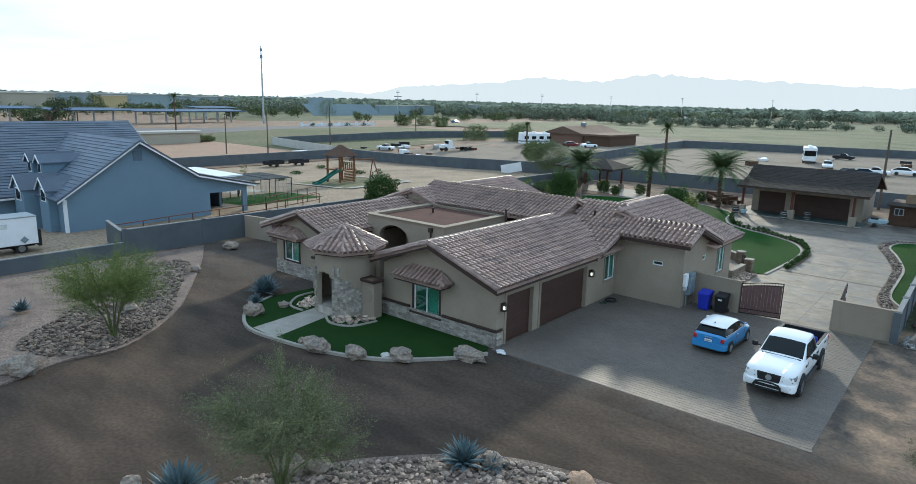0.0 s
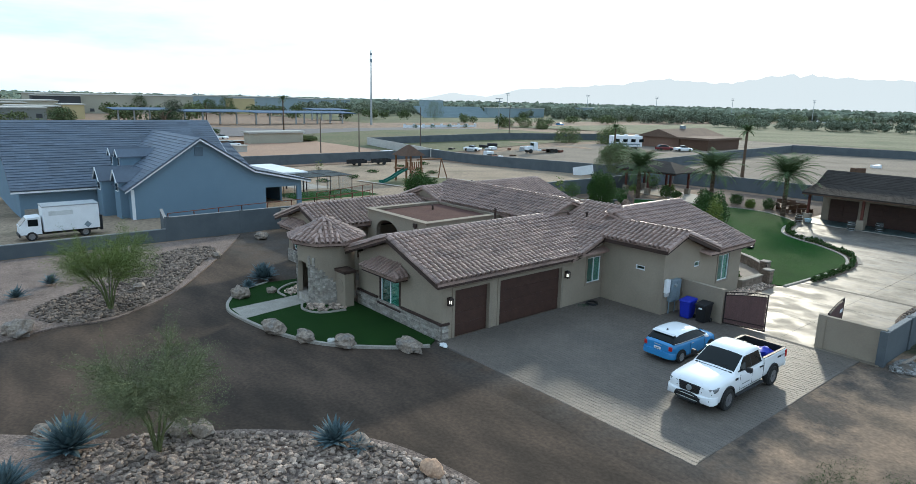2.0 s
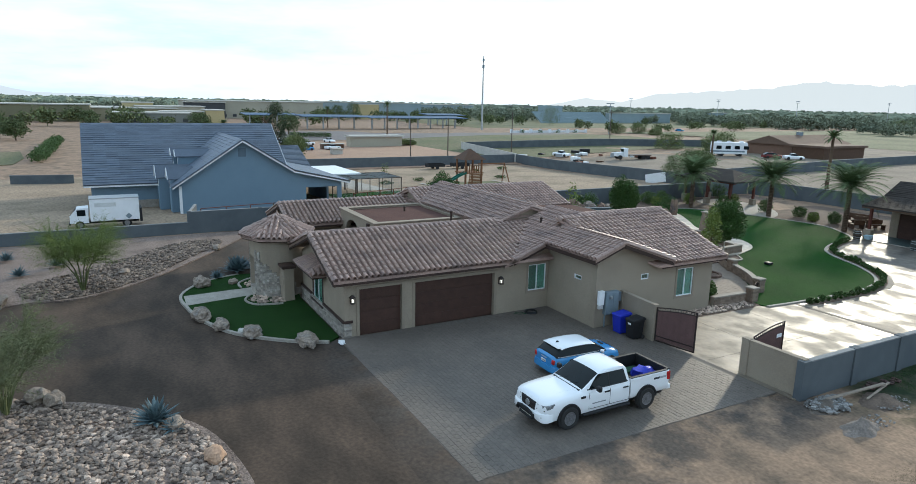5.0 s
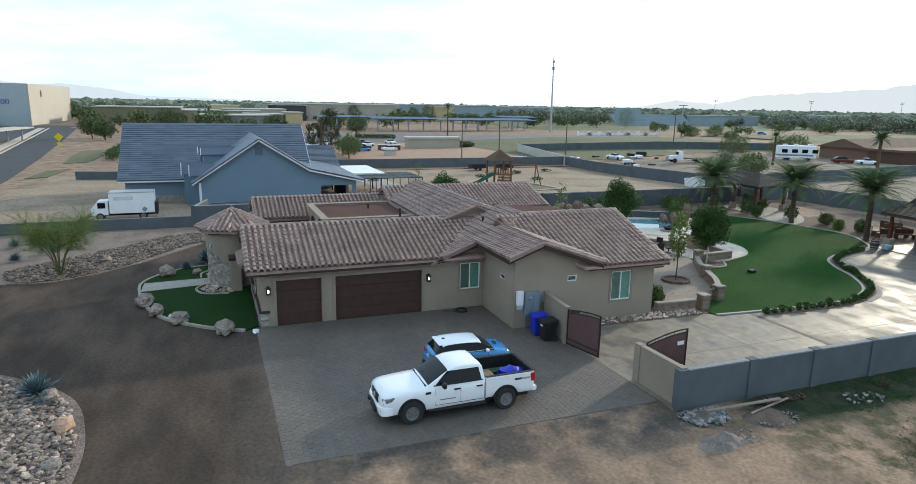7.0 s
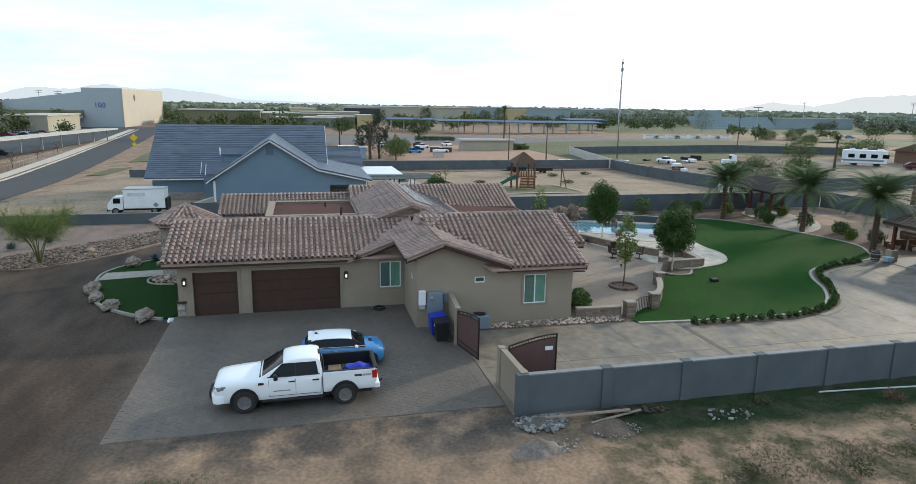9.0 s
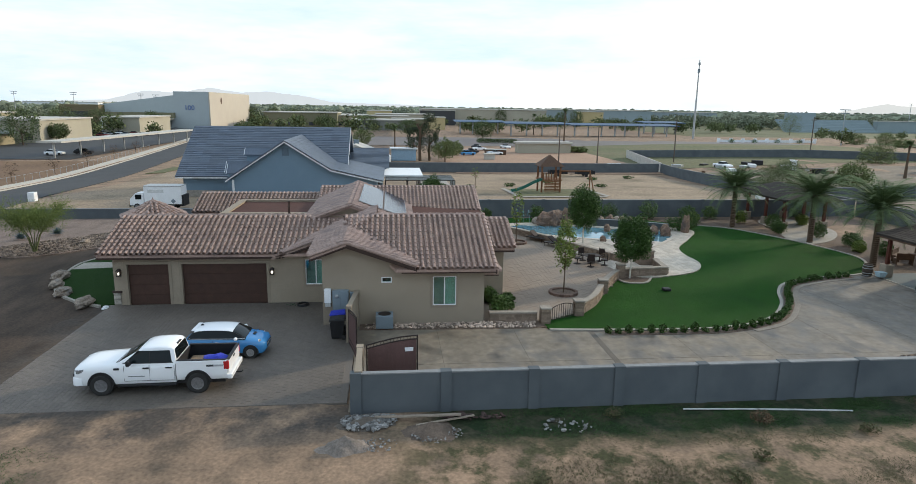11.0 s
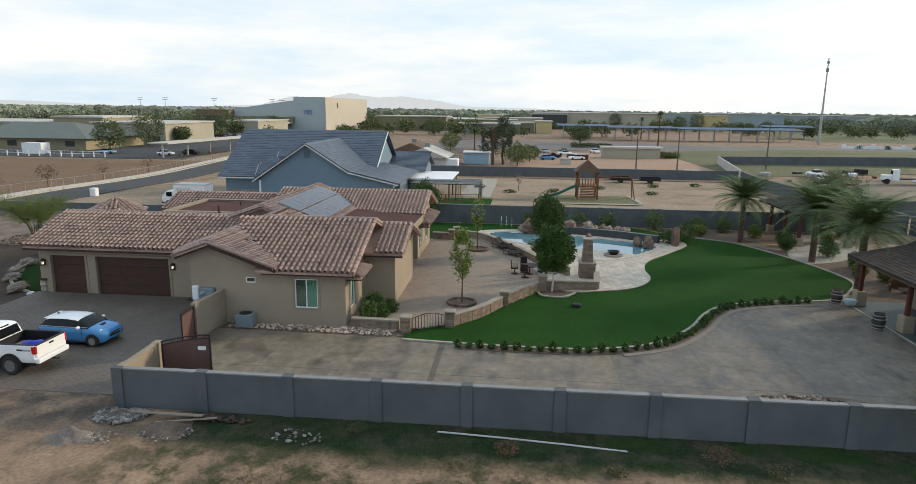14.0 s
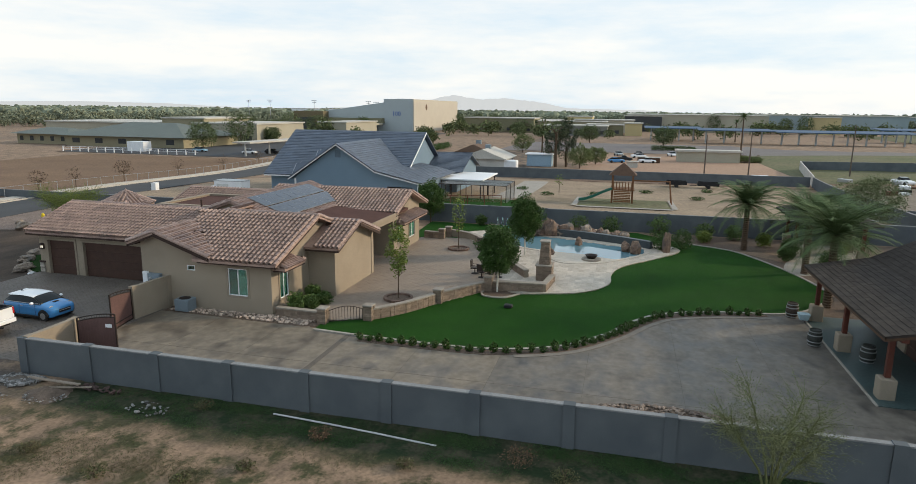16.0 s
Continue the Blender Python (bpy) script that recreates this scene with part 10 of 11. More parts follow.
part("slide_side", B().loft([[(-72.62, 61.2 - d, pz + h), (-72.56, 61.2 - d, pz + h), (-72.56, 61.2 - d, pz + h + 0.24), (-72.62, 61.2 - d, pz + h + 0.24)] for d, h in ((0, 1.45), (1.0, 1.05), (2.0, 0.55), (3.0, 0.2), (3.6, 0.15))]), mat("green_plastic", (0.02, 0.13, 0.09)), ps)
part("swing_beam", B().tube([(-73.8, 63.5, pz + 2.4), (-73.8, 67.4, pz + 2.4)], 0.08, 0.08, 6), OT, ps)
for s in (-1, 1):
    part("swing_leg", B().tube([(-73.8, 67.3, pz + 2.4), (-73.8 + s * 0.9, 67.6, pz)], 0.07, 0.07, 6), OT, ps)
for x0, y0, x1, y1 in ((-66.4, 56.5, -65.2, 68.6), (-78.5, 55.8, -66.4, 56.5), (-78.5, 68.6, -66.4, 69.3)):
    field("play_border", x0, y0, x1, y1, 0.14, CURB, "pale concrete border of the playground", 2)
field("play_turf", -78, 56.6, -66.5, 68.5, 0.06, GREENFIELD, "patchy grass inside the playground border", 3)


def trailer(x, y, label, dark=True):
    z = gz(x)
    t = thing("utility_trailer", (x, y, z), label, "trailer", "trailers")
    part("deck", B().box(x - 0.9, y - 1.8, z + 0.5, x + 0.9, y + 1.8, z + 0.62), BLACK, t)
    for x0, y0, x1, y1 in ((-0.9, -1.8, -0.84, 1.8), (0.84, -1.8, 0.9, 1.8), (-0.84, 1.74, 0.84, 1.8), (-0.84, -1.8, 0.84, -1.74)):
        part("side_board", B().box(x + x0, y + y0, z + 0.62, x + x1, y + y1, z + 1.15), BLACK, t)
    for sx in (-1.05, 1.05):
        part("wheel", B().turn([(0.05, -0.1), (0.34, -0.1), (0.34, 0.1), (0.05, 0.1)], 14, m=pose(x + sx, y, z + 0.34, 0, 90, 0)), RUBBER, t)
    part("drawbar", B().tube([(x, y - 1.8, z + 0.5), (x, y - 3.1, z + 0.45)], 0.06, 0.05, 5), BLACK, t)


trailer(-104.5, 71.6, "black flat utility trailer by the far wall")
trailer(-104.0, 77.0, "black dump trailer by the far wall")
sh = thing("goat_shelter", (-118, 88, -1.9), "small pale animal shelter in the dirt lot", "shelter")
part("body", B().box(-119, 87, -1.9, -117, 89.4, -0.7), BROWNROOF, sh)
part("lid", B().box(-119.3, 86.7, -0.7, -116.7, 89.7, -0.5), WHITE, sh)
boxy("horse_shed_wall", -172, 76, -168, 92, 0.9, BEIGE, "low beige block shed in the horse lot", "shed")
for x, y, c, lab, k in ((-158, 60, CARBLUE, "small blue car in the dirt lot", "car"), (-166, 62, BLACK, "dark pickup in the dirt lot", "pickup"), (-160, 68, CARWHITE, "white pickup in the dirt lot", "pickup"), (-178, 66, CARWHITE, "white pickup in the dirt lot", "pickup")):
    simple_car((x, y, -1.87), 100, c, lab, k)


def cottage(x, y, w, d, hw, rise, wall_m, roof_m, label, turn=0):
    z = gz(x, y)
    t = thing("low_house", (x, y, z), label, "house", "low houses")
    t.rotation_euler = (0, 0, radians(turn))
    part("wall", B().box(-d / 2, -w / 2, -0.3, d / 2, w / 2, hw), wall_m, t, local=True)
    part("roof", B().loft([[(-d / 2 - 0.7, -w / 2 - 0.6, hw - 0.1), (d / 2 + 0.7, -w / 2 - 0.6, hw - 0.1), (d / 2 + 0.7, w / 2 + 0.6, hw - 0.1), (-d / 2 - 0.7, w / 2 + 0.6, hw - 0.1)], [(-0.15, -w / 2 - 0.6, hw + rise), (0.15, -w / 2 - 0.6, hw + rise), (0.15, w / 2 + 0.6, hw + rise), (-0.15, w / 2 + 0.6, hw + rise)]]), roof_m, t, local=True)
    for k in range(3):
        part("window", B().box(d / 2, -w / 2 + w * (k + 0.3) / 3, 0.9, d / 2 + 0.05, -w / 2 + w * (k + 0.7) / 3, 2.0), DARKWALL, t, local=True)
    part("roof_cooler", B().box(-0.6, -0.6, hw + rise - 0.3, 0.6, 0.6, hw + rise + 0.8), GREYBOX, t, local=True)
    return t


cottage(-131, 31, 13, 10, 2.6, 2.0, WHITEWALL, PALEROOF, "pale gabled cottage behind the block wall", 90)
cottage(-143, 26, 12, 10, 2.8, 2.2, mat("pink_wall", (0.34, 0.27, 0.22)), BROWNROOF, "brown gabled cottage behind the block wall", 90)
solid("storage_tank", B().bevel_box(-127.5, 35.8, -1.9, -124.8, 38.8, 0.4, 0.2), WHITE, "white storage tank by the block wall", "tank")
sd = thing("blue_shed", (-140, 42, -1.9), "pale blue metal shed in the dirt lot", "shed")
part("wall", B().box(-143, 39, -1.9, -139, 45, 0.9), mat("pale_blue_metal", (0.3, 0.42, 0.52)), sd)
part("roof", B().box(-143.4, 38.6, 0.9, -138.6, 45.4, 1.15), WHITE, sd)
cottage(-96, 174, 26, 12, 2.8, 2.0, mat("brick_wall", (0.2, 0.12, 0.085)), BROWNROOF, "long brown ranch house with roof coolers", 4)
boxy("ranch_carport", -88, 160, -80, 176, 2.6, WOODBROWN, "open brown carport beside the ranch house", "carport", BROWNROOF)


def motorhome(x, y, turn, label, long=9.5):
    z = gz(x, y)
    t = thing("motorhome", (x, y, z), label, "motorhome", "motorhomes")
    t.rotation_euler = (0, 0, radians(turn))
    L = dict(local=True)
    part("body", B().bevel_box(-long / 2, -1.25, 0.5, long / 2, 1.25, 3.3, 0.12), WHITE, t, **L)
    part("stripe", B().box(-long / 2 - 0.01, -1.262, 1.0, long / 2 - 0.6, 1.262, 1.35), GREYBOX, t, **L)
    part("windscreen", B().box(long / 2 - 0.02, -1.1, 1.6, long / 2 + 0.02, 1.1, 2.7), DARKGLASS, t, **L)
    for k in range(4):
        for s in (-1, 1):
            part("window", B().box(-long / 2 + 0.8 + 2.1 * k, s * 1.25 - 0.02, 1.7, -long / 2 + 2.0 + 2.1 * k, s * 1.25 + 0.02, 2.5), mat("dark_tinted_glass", (0.012, 0.014, 0.016)), t, **L)
    for x0 in (-long / 2 + 1.2, -0.5, 2.4):
        part("roof_unit", B().bevel_box(x0, -0.4, 3.3, x0 + 0.9, 0.4, 3.6, 0.05), WHITE, t, **L)
    for x0 in (-long / 2 + 2.2, long / 2 - 1.6):
        for s in (-1, 1):
            part("wheel", B().turn([(0.05, -0.12), (0.48, -0.12), (0.48, 0.12), (0.05, 0.12)], 16, m=pose(x0, s * 1.1, 0.48, 90, 0, 0)), RUBBER, t, **L)


motorhome(-95, 146, 55, "white motorhome parked in the vehicle lot", 8.0)
motorhome(-31, 156, -77, "white motorhome with blue windscreen in the dirt lot", 8.5)
ft = thing("flatbed_truck", (-101, 121, gz(-101, 121)), "white flatbed lorry in the vehicle lot", "truck")
ft.rotation_euler = (0, 0, radians(-110))
part("cab", B().loft([[(1.6, -1.1, 0.7), (1.6, 1.1, 0.7), (1.6, 1.0, 2.6), (1.6, -1.0, 2.6)], [(2.7, -1.1, 0.7), (2.7, 1.1, 0.7), (2.6, 1.0, 2.6), (2.6, -1.0, 2.6)]]), WHITE, ft, local=True)
part("bonnet", B().bevel_box(2.7, -0.95, 0.7, 4.2, 0.95, 1.6, 0.08), WHITE, ft, local=True)
part("windscreen", B().box(2.62, -0.9, 1.75, 2.68, 0.9, 2.4), DARKGLASS, ft, local=True)
part("flat_deck", B().box(-4.0, -1.2, 0.95, 1.5, 1.2, 1.1), IRON, ft, local=True)
for x in (3.4, -2.2, -3.3):
    for s in (-1, 1):
        part("wheel", B().turn([(0.05, -0.14), (0.5, -0.14), (0.5, 0.14), (0.05, 0.14)], 16, m=pose(x, s, 0.5, 90, 0, 0)), RUBBER, ft, local=True)
for x, y, r, c, lab, k in ((-86, 150, 60, mat("maroon_paint", (0.16, 0.03, 0.03), (0.14, 0.026, 0.026), 0.2, 1, 60, 0), "dark red car in the vehicle lot", "car"), (-82, 152, 55, CARWHITE, "white pickup in the vehicle lot", "pickup"), (-116, 112, 20, CARWHITE, "white pickup in the vehicle lot", "pickup"),
                           (-25, 143, -80, CARWHITE, "white car in the dirt lot", "car"), (-16, 136, 5, CARWHITE, "long white pickup in the dirt lot", "pickup"), (-17, 131, 30, mat("slate_paint", (0.06, 0.09, 0.13), (0.05, 0.08, 0.12), 0.2, 1, 60, 0), "dark blue car in the dirt lot", "car"), (-19, 129, 60, BLACK, "black car in the dirt lot", "car"), (-12, 140, 5, CARWHITE, "white van in the dirt lot", "car"), (-27, 172, 0, BLACK, "dark flat trailer in the dirt lot", "pickup"),
                           (-235, 280, 20, CARBLUE, "dark blue car on the far road", "car"), (-150, -61, 90, mat("pale_blue_paint", (0.2, 0.33, 0.42), (0.18, 0.3, 0.38), 0.2, 1, 60, 0), "pale blue car on the school lot", "car"), (-148, -43, 90, CARWHITE, "white car on the school lot", "car"), (-152, -38, 90, BLACK, "dark car on the school lot", "car")):
    simple_car((x, y, gz(x, y) + 0.06), r, c, lab, k)
rngc = random.Random(8)
for k in range(26):
    simple_car((-236 - 9 * (k % 3) - rngc.uniform(0, 3), -104 + 2.9 * (k // 3) * 2.0 + rngc.uniform(-0.4, 0.4), -1.85), 90, [CARWHITE, BLACK, GREYBOX, mat("maroon_paint", (0.16, 0.03, 0.03)), STEEL][k % 5], "parked car on the school lot", "car")
junk = random.Random(5)
for k in range(34):
    x, y = (junk.uniform(-125, -98), junk.uniform(104, 128)) if k < 20 else (junk.uniform(-40, -8), junk.uniform(118, 185))
    s = junk.uniform(0.4, 1.3)
    b = B().bevel_box(-s, -s * 0.6, 0, s, s * 0.6, s * junk.uniform(0.4, 0.9), 0.05)
    o = solid("scrap_block", b, [STEEL, RUST, WHITE, WOODBROWN, BLACK][k % 5], "scrap and stored material in the vehicle lot", "scrap", "stored scrap")
    o.location, o.rotation_euler = (x, y, gz(x, y)), (0, 0, junk.uniform(0, 3))
solid("white_board", B().box(-0.04, -2.0, 0.0, 0.04, 2.0, 1.5, pose(-62.5, 89.7, gz(-62) + 0.1, 12, 0, -86)), WHITE, "white sheet leaning on the block wall", "board")


def utility_pole(x, y, h, label, arm=True):
    z = gz(x, y)
    t = thing("utility_pole", (x, y, z), label, "pole", "utility poles")
    part("shaft", B().tube([(x, y, z - 0.2), (x, y, z + h)], 0.17, 0.1, 8), mat("pole_timber", (0.13, 0.1, 0.08), (0.1, 0.08, 0.065), 0.9, 3, 20, 0.3), t)
    if arm:
        part("crossarm", B().box(x - 1.1, y - 0.06, z + h - 0.9, x + 1.1, y + 0.06, z + h - 0.75), WOODBROWN, t)
        for s in (-1, -0.3, 0.3, 1):
            part("insulator", B().turn([(0.02, z + h - 0.75), (0.05, z + h - 0.75), (0.04, z + h - 0.55), (0.02, z + h - 0.5)], 8, x + s, y), STEEL, t)


utility_pole(-9.6, 88.5, 9.2, "weathered timber utility pole behind the workshop", False)
utility_pole(-130.5, 88, 9.5, "timber utility pole in the horse lot", False)
utility_pole(-132.5, 108, 10.5, "timber utility pole in the horse lot", False)
utility_pole(-134, 79.5, 8.5, "timber utility pole in the horse lot", False)
utility_pole(-142, 150, 10, "timber utility pole beyond the lots")
for x, y, h in ((-330, 420, 17), (-300, 470, 17), (-262, 520, 17), (-215, 560, 17), (-150, 590, 17), (-380, 380, 17), (-205, 205, 12), (-420, -160, 16), (-410, -190, 16), (-450, -130, 16), (-430, -220, 16), (-390, -100, 15)):
    lt = thing("field_light", (x, y, -1.9), "tall sports-field floodlight mast", "light mast", "floodlights")
    part("mast", B().tube([(x, y, -2), (x, y, h)], 0.25, 0.15, 6), STEEL, lt)
    part("lamp_bar", B().box(x - 0.3, y - 2.0, h, x + 0.3, y + 2.0, h + 0.3), GREYBOX, lt)
    part("lamp_bar", B().box(x - 0.3, y - 1.6, h - 1.2, x + 0.3, y + 1.6, h - 0.9), GREYBOX, lt)

# near trees beyond the boundary
tree("bare_street_tree", (-71.5, -18.6), 3.6, 3.0, 1.1, "sparse brown street tree beside the sidewalk", 61, mat("brown_leaf", (0.13, 0.09, 0.06), (0.1, 0.07, 0.05), 0.8, 1, 20, 0, island=0.3), 420, 0.22, trunk_r=0.07, group="street trees")
for x, y, n in ((-52, -15.2, 300), (-88, -20.8, 160), (-105, -22.5, 200), (-122, -24.2, 160), (-140, -26, 200), (-160, -28.5, 200), (-60, -17, 120)):
    tree("bare_street_tree", (x, y), 3.2, 2.4, 1.0, "nearly bare young street tree", int(-x), mat("brown_leaf", (0.13, 0.09, 0.06)), n, 0.2, trunk_r=0.06, group="street trees")
for x, y, h, w in ((-156, -64, 9.5, 9.5), (-184, -69, 11.5, 11), (-203, -68, 6, 7), (-283, -104, 11, 15), (-289, -92, 10, 14), (-264, -117, 9, 12), (-310, -75, 9, 10), (-224, -14, 7, 8), (-214, -9, 6, 7), (-420, -52, 11, 10), (-425, -38, 12, 9), (-415, -25, 11, 10),
                   (-440, 117, 12, 9), (-445, 127, 11, 8), (-436, 171, 12, 11), (-438, 160, 10, 9), (-338, 27, 8, 12), (-264, 47, 7.5, 9), (-240, 76, 8, 9), (-318, 8, 7, 9)):
    tree("school_tree", (x, y), h, w, 0.9, "leafy green tree on the school grounds", int(-x * 3), mat("school_leaf", (0.1, 0.128, 0.05), (0.068, 0.095, 0.038), 0.8, 1, 20, 0, island=0.3), 3000, 0.5, trunk_r=0.22, gap=-0.42, group="school trees")
for x, y, h, w, s in ((-137, 52, 5.5, 6, 5), (-150, 55, 4.5, 6, 6), (-190, 30, 6, 7, 7), (-118, 150, 6.5, 8, 9), (-108, 156, 6.5, 7, 10), (-112, 165, 7, 7, 11), (-70, 108, 4.8, 5.5, 12), (-212, 216, 5.5, 8, 14), (-210, 227, 6, 8, 15), (-191, 218, 4.5, 6, 16), (-322, 260, 12, 13, 17),
                      (-330, 461, 10, 14, 18), (-212, 444, 9, 15, 25), (-211, 490, 9, 15, 26), (-186, 462, 9, 16, 27), (-196, 545, 9, 15, 28), (-176, 522, 8, 14, 29), (-160, 500, 8, 12, 30), (-171, 92.3, 2.0, 6, 31), (-172, 96, 1.6, 5, 32)):
    tree("desert_tree", (x, y), h, w, min(0.7, h * 0.12), "dusty green desert tree in the middle distance", s + 100, mat("dusty_leaf", (0.15, 0.178, 0.065), (0.105, 0.135, 0.05), 0.8, 1, 20, 0, island=0.3), 4200, 0.3, trunk_r=0.16, gap=-0.42, group="middle-distance trees")
tree("dark_cypress", (-140.5, 48.4), 12.0, 5.5, 1.5, "tall ragged dark green tree behind the block wall", 141, mat("dark_needle", (0.045, 0.062, 0.03), (0.03, 0.045, 0.022), 0.85, 1, 20, 0, island=0.3), 4200, 0.32, trunk_r=0.3, gap=-0.1)
tree("dark_cypress", (-141.5, 44.6), 9.0, 4.5, 2.0, "ragged dark green tree behind the block wall", 142, mat("dark_needle", (0.045, 0.062, 0.03)), 2600, 0.32, trunk_r=0.22, gap=-0.1)
for k in range(14):
    bush("lot_hedge", (-219 + 0.25 * k, 71.5 + 1.0 * k), 1.9, 2.2, "clipped dark hedge shrub behind the dirt lot", 500 + k, LEAF, 300, 0.3, "lot hedge")
for k in range(4):
    bush("planter_shrub", (-221, 171 + 9.5 * k), 2.6, 2.4, "round dark shrub behind the white rail", 520 + k, LEAF, 300, 0.3, "planter shrubs")
for x, y, c, lab, k in ((-183, 54.3, CARWHITE, "white car parked in the dirt lot", "car"), (-184.7, 60.3, STEEL, "silver car parked in the dirt lot", "car"), (-186.3, 66.2, BLACK, "dark pickup parked in the dirt lot", "pickup"), (-188.9, 76.1, CARWHITE, "white pickup beside the low shed", "pickup")):
    simple_car((x, y, -1.87), 20, c, lab, k)
for x, y, c in ((-162.3, 66.8, BROWNROOF), (-160.9, 69.9, WOODBROWN), (-144.3, 64.0, PALEROOF)):
    st = thing("animal_shelter", (x, y, -1.9), "small open animal shelter in the dirt lot", "shelter", "animal shelters")
    part("body", B().box(x - 1.0, y - 1.3, -1.9, x + 0.8, y + 1.3, -0.5), c, st)
    part("lid", B().box(x - 1.2, y - 1.5, -0.5, x + 1.1, y + 1.5, -0.35), PALEROOF, st)
dt = thing("bare_tree", (-139, 46, -1.9), "tall bare grey tree trunk with broken limbs", "tree")
db = B()
limbs(db, (-139, 46, -2), (-139, 46, 6.4), 0.4, 1.6, 4, 7, 1)
part("trunk", db, BARK, dt)
for x, y, h, f, lab in ((-187, 95, 12.0, 2.6, "tall fan palm among the school buildings"), (-88, 132, 6.0, 1.7, "fan palm beside the vehicle lot"), (-38.6, 95.7, 8.0, 1.7, "tall fan palm behind the block wall"), (-160, 40, 7, 1.8, "fan palm in the dirt lot"), (-300, 110, 9, 2.4, "fan palm by the school")):
    t = thing("fan_palm", (x, y, gz(x, y)), lab, "palm tree", "fan palms")
    part("trunk", B().turn([(0.02, -0.1), (0.3, -0.1), (0.2, h * 0.5), (0.17, h), (0.02, h)], 10), BARK, t, local=True)
    b = B()
    palm_fronds(b, (0, 0, h), 26, f, int(-x), 1.1)
    part("fronds", b, PALMLEAF, t, local=True)
for k, (x, y) in enumerate(((-99, 84), (-96, 76), (-90, 66), (-82, 73), (-80, 51), (-83, 58), (-88, 46))):
    bush("yard_weed", (x, y), 0.6, 2.2, "low green weed clump in the dirt yard", 300 + k, LEAF, 260, 0.22, "yard weeds")
tree("young_tree", (-84, 52.5), 3.2, 1.4, 1.2, "thin bare sapling in the dirt yard", 71, LEAFLIGHT, 120, 0.2, trunk_r=0.05)

# weedy verge and hedge beside the street
slab("street_verge", [(-133, -6.3), (-150, -7.6), (-167, -8.5), (-169, -4.0), (-150, -1.6), (-136, -2.2)], 0.06, GREENFIELD, "weedy green verge beside the street")
slab("street_verge", [(-106, -7.0), (-118, -6.2), (-122, -3.2), (-108, -4.2)], 0.06, GREENFIELD, "weedy green verge beside the street")
for k in range(18):
    bush("hedge_shrub", (-139.5 - 3.5 * k, 1.6 + 0.02 * k), 2.3, 3.8, "clipped bright green hedge shrub beside the verge", 400 + k, mat("hedge_leaf", (0.06, 0.11, 0.025), (0.04, 0.08, 0.02), 0.7, 2, 20, 0, island=0.35), 700, 0.3, "verge hedge")

# street furniture
sgn = thing("road_sign", (-174, -14.2, -1.9), "yellow diamond road sign on a post", "sign")
part("post", B().tube([(-174, -14.2, -2), (-174, -14.2, 1.6)], 0.06, 0.06, 6), STEEL, sgn)
part("plate", B().box(-0.03, -0.75, -0.75, 0.03, 0.75, 0.75, pose(-173.9, -14.2, 1.2, 45, 0, 0)), YELLOW, sgn)
part("plate", B().box(-0.03, -0.5, -0.35, 0.03, 0.5, 0.35, pose(-173.9, -14.2, -0.5)), YELLOW, sgn)
hy = thing("fire_hydrant", (-33.5, 5.2, 0), "yellow fire hydrant by the drive", "hydrant")
part("barrel", B().turn([(0.02, 0.0), (0.2, 0.0), (0.2, 0.06), (0.13, 0.08), (0.13, 0.55), (0.17, 0.57), (0.14, 0.7), (0.03, 0.78), (0.02, 0.78)], 14, -33.5, 5.2), YELLOW, hy)
for s in (-1, 1):
    part("nozzle", B().turn([(0.02, 0.1), (0.07, 0.1), (0.07, 0.22), (0.02, 0.22)], 10, m=pose(-33.5, 5.2, 0.45, 90 * s, 0, 0)), YELLOW, hy)
ub = thing("utility_box", (-61, -3.9, gz(-61)), "pale utility cabinet beside the street", "cabinet")
part("cabinet", B().bevel_box(-61.4, -4.3, gz(-61) - 0.1, -60.6, -3.5, gz(-61) + 1.1, 0.05), WHITE, ub)
cf = thing("chain_link_fence", (-90, -22, -1.5), "chain-link fence along the school field", "fence")
for k in range(44):
    x = -40 - 3.0 * k
    y = -13.6 - 0.113 * (-41 - x)
    part("post", B().tube([(x, y, gz(x)), (x, y, gz(x) + 1.3)], 0.035, 0.035, 5), STEEL, cf)
for k in range(43):
    x = -40 - 3.0 * k
    y0, y1 = -13.6 - 0.113 * (-41 - x), -13.6 - 0.113 * (-44 - x - 0.0)
    part("rail", B().tube([(x, y0, gz(x) + 1.28), (x - 3, -13.6 - 0.113 * (-41 - x + 3), gz(x - 3) + 1.28)], 0.02, 0.02, 4), STEEL, cf)
wfn = thing("school_fence", (-138, -80, -1.9), "pale rail fence at the edge of the school lot", "fence")
for k in range(16):
    part("post", B().box(-138.1, -99 + 3 * k, -1.95, -137.9, -98.8 + 3 * k, -0.4), WHITE, wfn)
for z in (-0.5, -1.1):
    part("rail", B().box(-138.06, -99, z, -137.94, -53, z + 0.1), WHITE, wfn)

